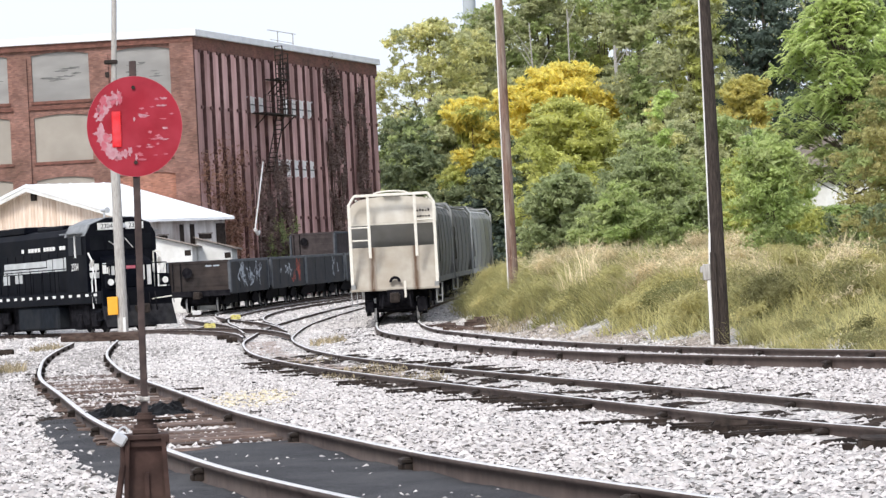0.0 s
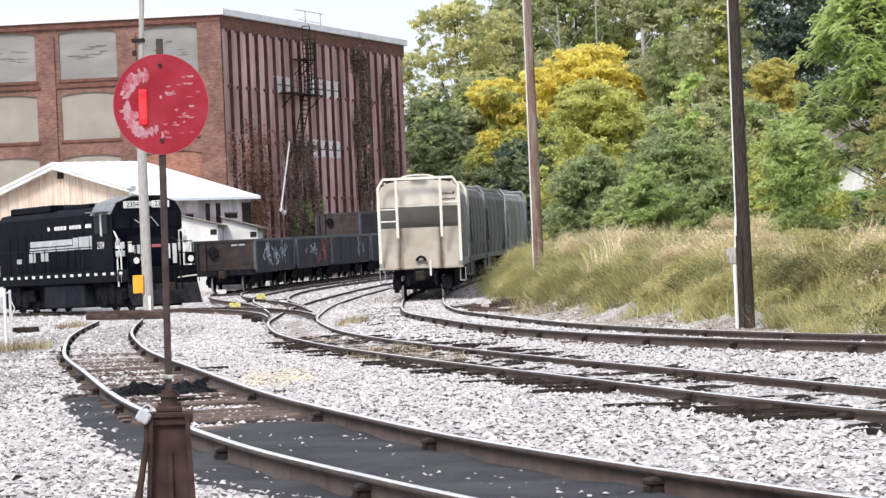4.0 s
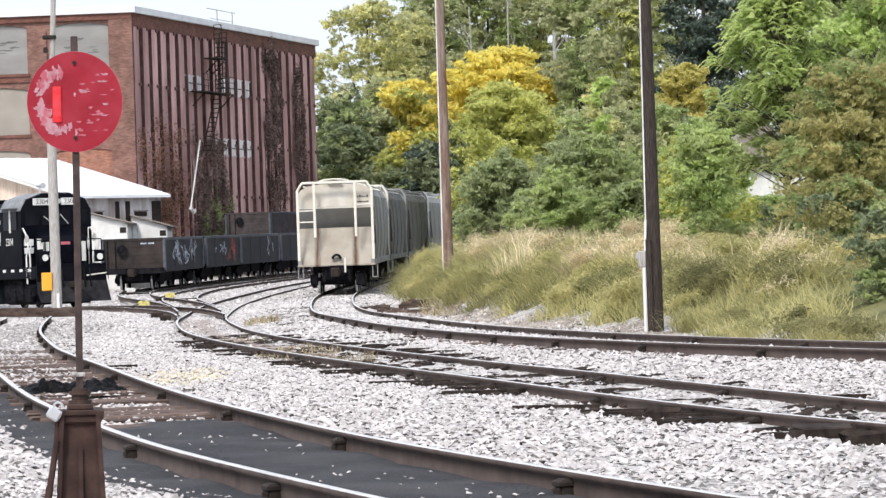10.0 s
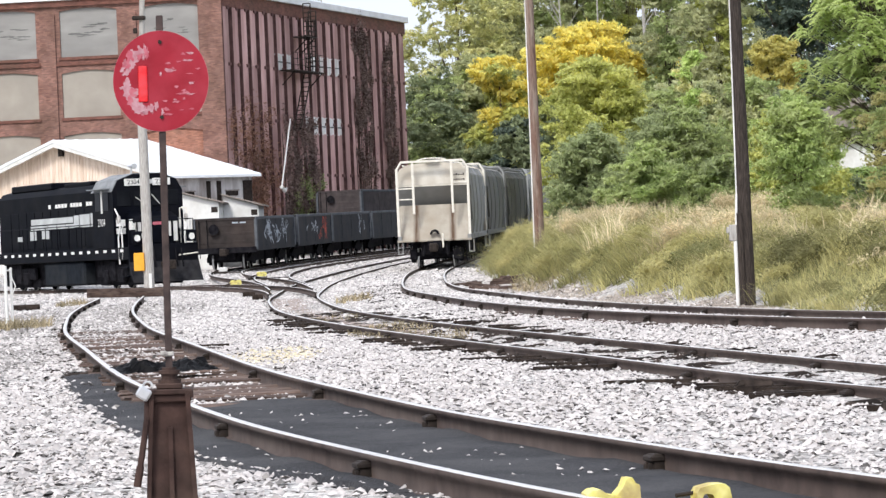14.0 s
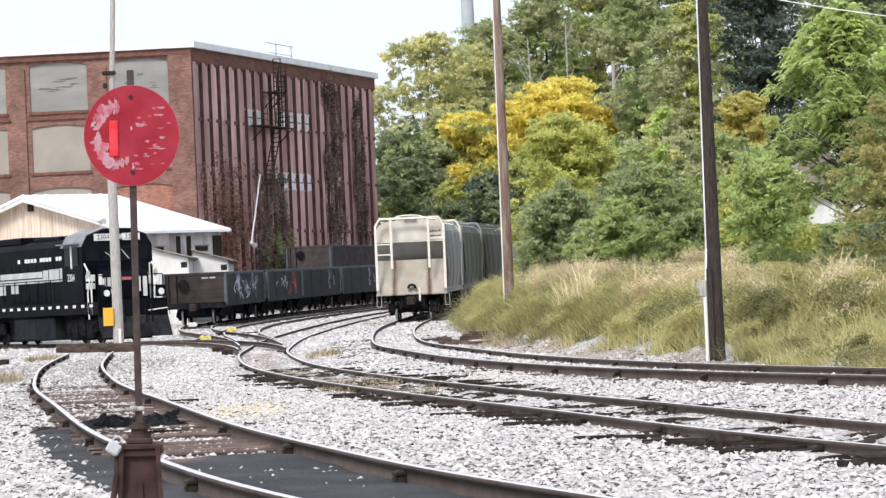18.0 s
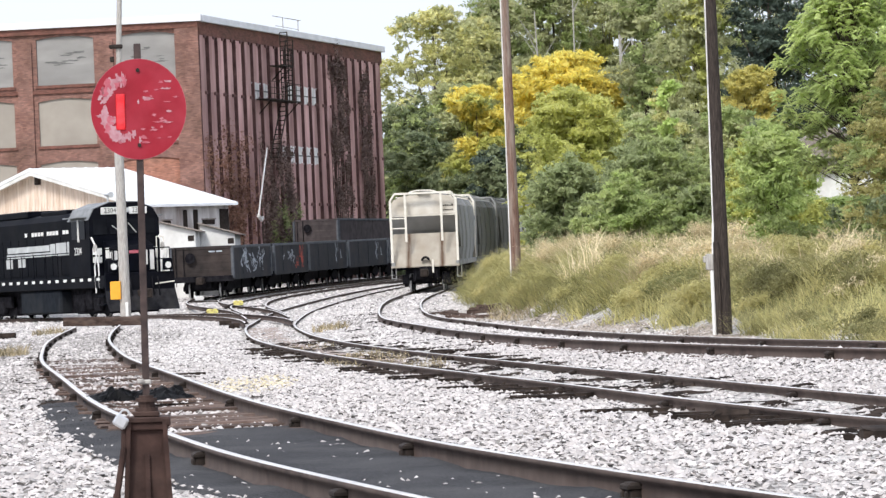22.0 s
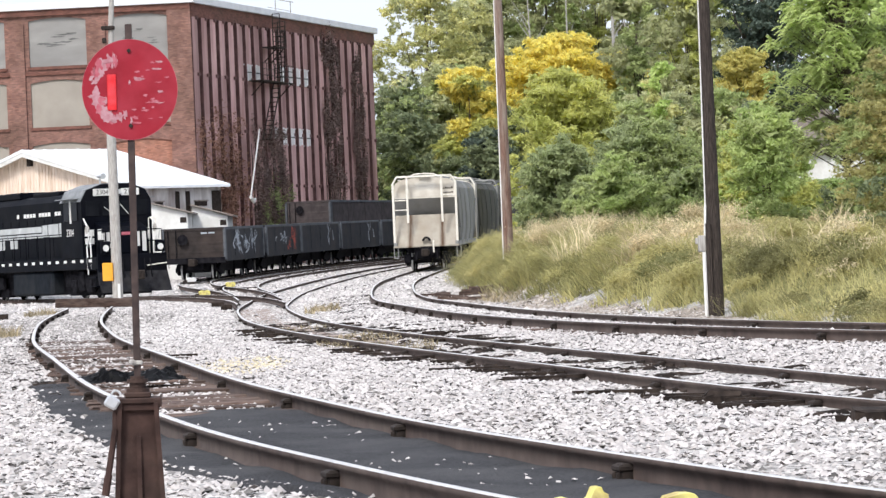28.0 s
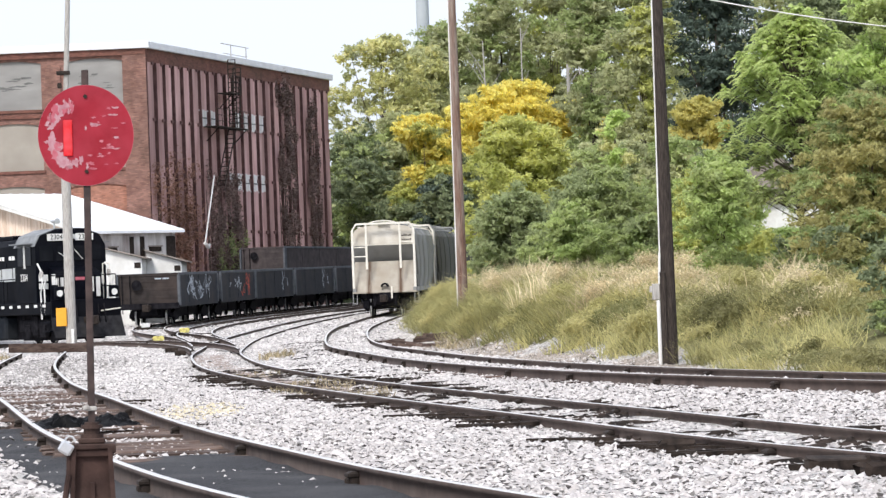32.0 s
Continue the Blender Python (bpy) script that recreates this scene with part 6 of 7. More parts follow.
# ---- small yard things ----
def yard_bits():
    bt = thing("cross_timber", pose(-11.78, 118, 0.20, 0, 1.5, -3), "weathered timber tie laid across the end of the siding", "timber")
    part("beam", boxes((-1.42, 1.42, -0.15, 0.15, -0.21, 0.10), bevel=0.02), M_TIE, bt)
    for x, y, s in ((-13.65, 105, 0.85), (-7.6, 118.5, 0.42), (-6.9, 112, 0.35), (-9.9, 66, 0.7)):
        t = thing("loose_tie", pose(x, y, float(ground(x, y)) + 0.07, 0, 0, 8), "short dark piece of old tie on the ballast", "timber", "loose tie pieces")
        part("timber", boxes((-0.5 * s, 0.5 * s, -0.13, 0.13, -0.08, 0.12), bevel=0.02), M_ROTTEN, t)
    rng = random.Random(9)
    for i in range(56):
        y = rng.uniform(20, 75)
        line = rng.choice((LINE_M,) * 12 + (LINE_N,))
        side = rng.choice((-1, -1, 1)) * rng.uniform(1.0, 1.5) if line is LINE_M else rng.uniform(1.0, 1.9)
        if line is LINE_N and y < 34:
            continue
        x = float(line(y)) + side
        t = thing("wood_splinter", pose(x, y, float(ground(x, y)) + 0.025, 0, 0, rng.uniform(-25, 25)), "dark broken splinter of old tie in the ballast", "debris", "tie splinters")
        a = rng.uniform(0.18, 0.55)
        bm = bmesh.new()
        prism(bm, [(-a, -0.03), (-a * 0.3, -0.06), (a, -0.02), (a * 0.8, 0.04), (-a * 0.6, 0.05)], 2, -0.03, 0.025)
        part("piece", bm, M_ROTTEN, t)
    for k in range(12):
        y = rng.uniform(98, 116)
        x = float(LINE_F(y)) + rng.uniform(1.2, 2.9)
        t = thing("wood_splinter", pose(x, y, float(ground(x, y)) + 0.06, 0, rng.uniform(-6, 6), rng.uniform(-70, 70)), "long broken piece of old tie beside the far rail", "debris", "tie splinters")
        a = rng.uniform(0.35, 0.8)
        bm = bmesh.new()
        prism(bm, [(-a, -0.06), (-a * 0.3, -0.09), (a, -0.04), (a * 0.8, 0.07), (-a * 0.6, 0.08)], 2, -0.06, 0.06)
        part("piece", bm, M_TIE, t)
    for y, off, a in ((25.2, -1.22, 0.26), (26.4, -1.18, 0.24), (30.5, -1.15, 0.16)):
        x = float(LINE_M(y)) + off
        t = thing("rotten_tie_end", pose(x, y, float(ground(x, y)) + 0.04, 0, 0, 12), "black rotten tie end sticking out of the ballast", "timber", "rotten tie ends")
        bm = bmesh.new()
        box(bm, -a, a, -0.12, 0.12, -0.08, 0.06, bevel=0.015)
        for v in bm.verts:
            v.co += Vector((rng.uniform(-1, 1) * 0.05, rng.uniform(-1, 1) * 0.03, rng.uniform(-1, 1) * 0.025))
        part("timber", bm, M_ROTTEN, t)
    # black plastic sheet and hose over the siding
    pl = thing("plastic_sheet", pose(-3.45, 38.2, -0.06, 0, 0, 6), "crumpled black plastic sheet lying across the siding", "sheet")
    bm = bmesh.new()
    n, m = 40, 13
    g = []
    for i in range(n):
        row = []
        for j in range(m):
            u, w = i / (n - 1) * 2 - 1, j / (m - 1) * 2 - 1
            h = 0.17 * (1 - w * w) * (1 - u ** 4) * (0.35 + 0.65 * abs(noise.noise(Vector((u * 3.1, w * 1.6, 0.4))) * 1.6 + 0.25)) + 0.04 * noise.noise(Vector((u * 9, w * 7, 2)))
            row.append(bm.verts.new((u * 0.62 + 0.05 * noise.noise(Vector((u * 4, w * 4, 5))), w * (0.34 + 0.12 * math.sin(u * 5)), max(0.0, h))))
        g.append(row)
    for i in range(n - 1):
        for j in range(m - 1):
            bm.faces.new((g[i][j], g[i + 1][j], g[i + 1][j + 1], g[i][j + 1]))
    bmesh.ops.solidify(bm, geom=bm.faces[:], thickness=0.015)
    part("sheet", bm, M_PLASTIC, pl)
    # yellow and white switch lamps far off
    for x, y, mt, lab in ((-9.1, 132, M_YELLOW, "small yellow painted switch weight"), (-9.1, 149, M_YELLOW, "small yellow painted switch weight"), (-11.9, 164.5, M_WHITE, "small white painted switch weight")):
        z = float(ground(x, y))
        sw = thing("ground_throw", pose(x, y, z, 0, 0, 20), lab + " on a ground throw", "switch", "ground throws")
        part("base", boxes((-0.45, 0.35, -0.16, 0.16, 0.0, 0.14), bevel=0.02), M_IRON, sw)
        part("arm", tubes(((-0.3, 0, 0.15), (0.25, 0, 0.30), 0.04), n=8), M_IRON, sw)
        part("weight", tubes(((0.05, -0.09, 0.22), (0.05, 0.09, 0.22), 0.14), ((0.25, -0.08, 0.25), (0.25, 0.08, 0.25), 0.11), n=14), mt, sw)
        for dx in (0.55, 0.85):
            part("rod", tubes(((dx - 0.4, 0.1, 0.06), (dx + 0.6, 0.2, 0.06), 0.03), n=6), M_IRON, sw)
    # yellow derail on the near rail
    d = thing("derail", pose(0.665, 15.85, -0.03, 0, 3.0, 10), "worn yellow painted derail clamped on the near rail", "derail")
    bm = bmesh.new()
    prism(bm, [(-0.15, -0.02), (-0.155, 0.03), (-0.135, 0.048), (-0.10, 0.055), (-0.06, 0.03), (0.0, 0.022), (0.02, -0.02)], 1, -0.09, 0.08)
    part("shoe", bm, M_YELLOW, d)
    bm = bmesh.new()
    prism(bm, [(-0.02, -0.01), (0.10, -0.01), (0.092, 0.075), (0.07, 0.085), (0.058, 0.108), (0.03, 0.105), (0.012, 0.06), (-0.015, 0.03)], 1, -0.07, 0.05)
    part("horn", bm, M_YELLOW, d)
    part("plate", boxes((0.08, 0.54, -0.10, 0.08, -0.06, -0.03), bevel=0.01), M_YELLOW, d)
    bm = bmesh.new()
    prism(bm, [(0.37, -0.05), (0.365, 0.035), (0.38, 0.06), (0.41, 0.068), (0.45, 0.078), (0.50, 0.078), (0.52, 0.062), (0.53, 0.02), (0.535, -0.06), (0.455, -0.05), (0.452, 0.01), (0.44, 0.028), (0.42, 0.034), (0.397, 0.028), (0.386, 0.0), (0.385, -0.05)], 1, -0.08, 0.06)
    part("hoop", bm, M_YELLOW, d)
    part("clamp", boxes((-0.02, 0.05, -0.13, -0.10, -0.14, 0.0), (0.12, 0.2, -0.14, -0.10, -0.08, -0.01), bevel=0.006), M_YBOX, d)
    part("link", boxes((0.54, 1.22, 0.05, 0.09, -0.13, -0.09), (1.12, 1.22, 0.04, 0.10, -0.10, -0.02), bevel=0.01), M_YELLOW, d)
    part("pin", tubes(((0.28, 0.0, 0.02), (0.40, 0.02, 0.035), 0.01), n=8), M_IRON, d)
    # distant stack and white house
    st = thing("smoke_stack", pose(4.45, 330, 0), "tall slim pale grey stack behind the trees", "stack")
    part("shaft", tubes(((0, 0, 0), (0, 0, 46), 0.75, 0.55), n=20), M_STACK, st)
    part("rim", tubes(((0, 0, 45.6), (0, 0, 46.2), 0.68), n=20), M_STACK, st)
    hs = thing("white_house", pose(24.5, 215, 1.0), "white clapboard house mostly hidden behind trees", "house")
    part("wall", boxes((-5, 5, -4, 4, 0, 5.8)), M_WHITE, hs)
    bm = bmesh.new()
    prism(bm, [(-5.4, 5.7), (5.4, 5.7), (0, 8.6)], 1, -4.4, 4.4)
    part("roof", bm, M_BROWNROOF, hs)
    for x in (-3.6, 3.6):
        w = part("window", boxes((x - 0.5, x + 0.5, -4.06, -4.0, 3.2, 4.9)), M_GLASS, hs)
        part("frame", boxes((x - 0.58, x + 0.58, -4.05, -4.0, 3.1, 3.2), (x - 0.58, x + 0.58, -4.05, -4.0, 4.9, 5.0)), M_WHITE, w)


def street_lamp():
    sl = thing("street_lamp", pose(16.6, 150, 0), "pale street lamp half hidden among the trees", "street lamp")
    part("pole", tubes(((0, 0, 0), (0, 0, 5.5), 0.07, 0.05), n=10), M_POST, sl)
    part("arm", tubes(((0, 0, 5.5), (-0.7, 0, 5.55), 0.05), n=8), M_WHITE, sl)
    part("lamp_head", boxes((-1.25, -0.65, -0.14, 0.14, 5.48, 5.62), bevel=0.04), M_WHITE, sl, "white lamp head")


def bare_trunks():
    rng = random.Random(17)
    for x, y, z, r in ((16.4, 296, 24, 0.11), (16.9, 297, 26, 0.13), (17.5, 296, 25, 0.10), (18.1, 298, 24, 0.09), (22.6, 296, 26, 0.12), (12.4, 296, 25, 0.10), (9.8, 296, 24, 0.1)):
        t = thing("bare_trunk", pose(x, y, 0), "slim pale bare trunk in front of the wood", "tree", "bare trunks")
        top = Vector((rng.uniform(-0.7, 0.7), 0, z))
        part("trunk", tubes(((0, 0, 0), top, r * 1.4, r * 0.5), n=7), M_POST, t)
        for k in range(6):
            h = rng.uniform(0.55, 0.95)
            a = top * h
            part("limb", tubes((a, a + Vector((rng.uniform(-1.6, 1.6), rng.uniform(-0.5, 0.5), rng.uniform(1.2, 2.6))), r * 0.5, r * 0.15), n=5), M_POST, t)


yard_bits()
street_lamp()
bare_trunks()


# ---- plants ----
def leaves(centres, radii, count, size, seed, droop=0.0, flat=1.0, shell=0.55, loose=0.16):
    """Folded leaf quads spread over a set of clumps. Returns verts and faces."""
    rng = np.random.RandomState(seed)
    centres, radii = np.asarray(centres, float), np.asarray(radii, float)
    vol = radii[:, 0] * radii[:, 1] + radii[:, 0] * radii[:, 2]
    pick = rng.choice(len(centres), count, p=vol / vol.sum())
    d = rng.normal(size=(count, 3))
    d /= np.linalg.norm(d, axis=1)[:, None]
    rad = (shell + (1 - shell) * rng.rand(count) ** 0.7) * (1 + loose * rng.normal(size=count))
    p = centres[pick] + d * rad[:, None] * radii[pick]
    sz = size * rng.uniform(0.6, 1.4, count)
    n = d * 0.6 + rng.normal(size=(count, 3)) * 0.7 + np.array([0, 0, 0.6])
    n /= np.linalg.norm(n, axis=1)[:, None]
    u = np.cross(n, rng.normal(size=(count, 3)) + np.array([0, 0, -droop]))
    u /= np.linalg.norm(u, axis=1)[:, None] + 1e-9
    w = np.cross(n, u)
    a = p - u * sz[:, None] - n * sz[:, None] * 0.1
    b = p + w * sz[:, None] * 0.7 * flat
    c = p + u * sz[:, None] - n * sz[:, None] * 0.1
    v = np.stack([a, b, c], 1).reshape(-1, 3)
    return v, np.arange(3 * count).reshape(-1, 3)


def dome(rng, n, rx, ry, z0, z1, size, belly=0.32, tip=1.0):
    """Clump centres and radii over the surface of a domed crown, some of them inside it."""
    cs, rs = [], []
    for i in range(n):
        h = rng.rand() ** 0.85
        e = (h - belly) / (1 - belly) if h > belly else (belly - h) / (belly * 2.2)
        k = max(0.0, 1 - abs(e) ** (2.0 * tip)) ** 0.55
        a = rng.uniform(0, 2 * math.pi)
        q = rng.rand() ** 0.28 if i % 4 else rng.rand() * 0.7
        w = rng.uniform(0.86, 1.12)
        s = size * rng.uniform(0.6, 1.4)
        cs.append((rx * k * q * w * math.cos(a), ry * k * q * w * math.sin(a), z0 + (z1 - z0) * h - 0.4 * s))
        rs.append((s, s, s * rng.uniform(0.5, 0.75)))
    return np.array(cs), np.array(rs)


def sprigs(rng, cs, rs, n):
    """Small leaf sprays over the outer and upper side of each clump."""
    k = len(cs)
    d = rng.normal(size=(k, n, 3)) + np.array([0, 0, 0.35])
    out = cs * np.array([1, 1, 0])
    out = out / (np.linalg.norm(out, axis=1)[:, None] + 1e-6)
    d += out[:, None] * 0.5
    d /= np.linalg.norm(d, axis=2)[:, :, None]
    c = cs[:, None] + d * rs[:, None] * rng.uniform(0.5, 1.15, (k, n, 1))
    r = rs[:, None] * rng.uniform(0.2, 0.48, (k, n, 1)) * np.array([1, 1, 0.75])
    return c.reshape(-1, 3), r.reshape(-1, 3)


def tree(name, label, x, y, rx, z0, z1, mats, nclump, size, count, leaf, seed, trunk=0.22, category="tree", top=None, belly=0.32, tip=1.0, core=0.5):
    rng = np.random.RandomState(seed)
    g = float(ground(x, min(y, 255)))
    z0, z1 = z0 - g, z1 - g
    t = thing(name, pose(x, y, g), label, category)
    cs, rs = dome(rng, nclump, rx, rx * 0.8, z0, z1, size, belly, tip)
    tr = bmesh.new()
    zm = z0 + (z1 - z0) * 0.45
    tube(tr, (0, 0, -0.2), (0, 0, zm), trunk, trunk * 0.55, n=9)
    tube(tr, (0, 0, zm - 0.02), (0, 0, z0 + (z1 - z0) * 0.85), trunk * 0.55, trunk * 0.12, n=8)
    for c in cs[::5]:
        zb = max(0.1, min(c[2] - 0.3, zm) * rng.uniform(0.6, 0.95))
        tube(tr, (0, 0, zb), c, trunk * 0.22, trunk * 0.05, n=5)
    part("trunk", tr, M_BARK, t)
    if top is not None:
        hi = cs[:, 2] + rng.normal(0, 0.18 * (z1 - z0), len(cs)) > z0 + (z1 - z0) * top
        groups = [(~hi, mats[0]), (hi, mats[1])]
    else:
        pick = rng.randint(0, len(mats), len(cs))
        groups = [(pick == k, m) for k, m in enumerate(mats)]
    for k, (sel, m) in enumerate(groups):
        if sel.sum() == 0:
            continue
        c, r = cs[sel], rs[sel]
        n = int(count * sel.sum() / len(cs))
        c2, r2 = sprigs(rng, c, r, 9)
        v, f = leaves(c2, r2, n, leaf, seed + 50 + k, shell=0.15, loose=0.4)
        if core:
            # larger leaves added inside the crown to stop light showing through
            ci = c * np.array([0.72, 0.72, 1]) - np.array([0, 0, 0.25 * size])
            v2, f2 = leaves(ci, r * 0.8, int(n * 0.22), leaf * 1.9, seed + 90 + k, shell=0.1)
            v, f = np.concatenate([v, v2]), np.concatenate([f, f2 + len(v)])
        ob = big_mesh("crown", v, f, m)
        ob.parent = t
    return t


def feather_tree(label, x, y, rx, z0, z1, mats, tiers, seed):
    """Tree with arching boughs and long hanging leaves of many leaflets."""
    rng = np.random.RandomState(seed)
    g = float(ground(x, y))
    z0, z1 = z0 - g, z1 - g
    t = thing("tree", pose(x, y, g), label, "tree")
    tr = bmesh.new()
    tube(tr, (0, 0, -0.2), (0, 0, z1 * 0.6), 0.07, 0.05, n=9)
    tube(tr, (0, 0, z1 * 0.6 - 0.02), (0.1, 0, z1 * 0.95), 0.05, 0.015, n=8)
    leaf = [[], []]
    cs, rs = dome(rng, tiers, rx, rx * 0.8, z0, z1, 0.55, 0.35, 1.1)
    for i, (c, r) in enumerate(zip(cs, rs)):
        tube(tr, (0, 0, max(0.5, c[2] * 0.85 - 0.3)), c, 0.022, 0.008, n=5)
        out = np.array([c[0], c[1], 0.0])
        out /= np.linalg.norm(out) + 1e-6
        for j in range(16):
            dr = rng.normal(size=3) * np.array([1, 1, 0.35]) + out * 0.7 + np.array([0, 0, 0.15])
            dr /= np.linalg.norm(dr)
            base = c + rng.normal(0, 0.10, 3)
            L = r[0] * rng.uniform(0.55, 1.05)
            acr = np.array([-dr[1], dr[0], 0])
            acr /= np.linalg.norm(acr) + 1e-6
            for q in range(8):
                w = (q + 0.5) / 8
                p = base + dr * L * w * (1 - 0.2 * w) + np.array([0, 0, 0.08 * w - 0.5 * L * w * w])
                for s in (-1, 1):
                    tip = p + acr * s * 0.115 * (1 - 0.5 * w) + np.array([0, 0, -0.05 + rng.normal(0, 0.015)]) + dr * 0.03
                    leaf[int(c[2] + rng.normal(0, 0.5) > z0 + 0.3 * (z1 - z0))].append((p - dr * 0.034, tip, p + dr * 0.034))
    part("trunk", tr, M_BARK, t)
    for m, tri in zip(mats, leaf):
        v = np.array(tri).reshape(-1, 3)
        ob = big_mesh("crown", v, np.arange(len(v)).reshape(-1, 3), m)
        ob.parent = t
    return t


# far wood behind everything
far = [
    (0.2, 290, 4.7, 11.5, 24.2, (L_PALE, L_PALE, L_OLIVE), 0.0, 120, 19000), (3.4, 296, 3.6, 4, 24.0, (L_OLIVE, L_PALE, L_OLIVE), 0.3, 130, 26000), (-2.0, 280, 2.7, 2, 16.2, (L_DEEP, L_OLIVE, L_GREEN), 0.4, 120, 24000),
    (1.9, 284, 3.2, 2, 17.5, (L_OLIVE, L_OLIVE, L_GREEN), 0.4, 130, 26000), (6.5, 312, 4.0, 3, 27.0, (L_OLIVE, L_OLIVE, L_GREEN), 0.4, 170, 38000), (11.5, 318, 4.6, 1, 32, (L_OLIVE, L_GREEN), 0.4, 190, 42000),
    (16.5, 325, 4.6, 1, 33, (L_OLIVE, L_OLIVE, L_YGREEN), 0.4, 190, 42000), (21.5, 320, 4.4, 1, 34, (L_OLIVE, L_OLIVE, L_GREEN), 0.4, 190, 42000), (26, 322, 4.6, 1, 33, (L_GREEN, L_OLIVE), 0.4, 180, 36000),
    (33, 318, 5, 1, 33, (L_OLIVE, L_GREEN), 0.4, 150, 22000), (39, 315, 5.5, 1, 32, (L_GREEN, L_OLIVE), 0.4, 150, 20000), (46, 312, 6, 1, 30, (L_GREEN, L_OLIVE), 0.4, 120, 15000),
    (53, 310, 6, 1, 28, (L_GREEN, L_OLIVE), 0.4, 120, 15000), (-9, 320, 7, 1, 15, (L_GREEN, L_DARK), 0.4, 120, 15000)]
for i, (x, y, r, z0, z1, ms, co, nc, cnt) in enumerate(far):
    tree("tree", "tall mixed olive green tree in the wood behind the yard" if i else "pale yellow-green tree with an open crown", x, y, r, z0, z1, ms, nc, 1.2, cnt, 0.2, 100 + i, 0.3, "tree", None, 0.4, 1.4, co)
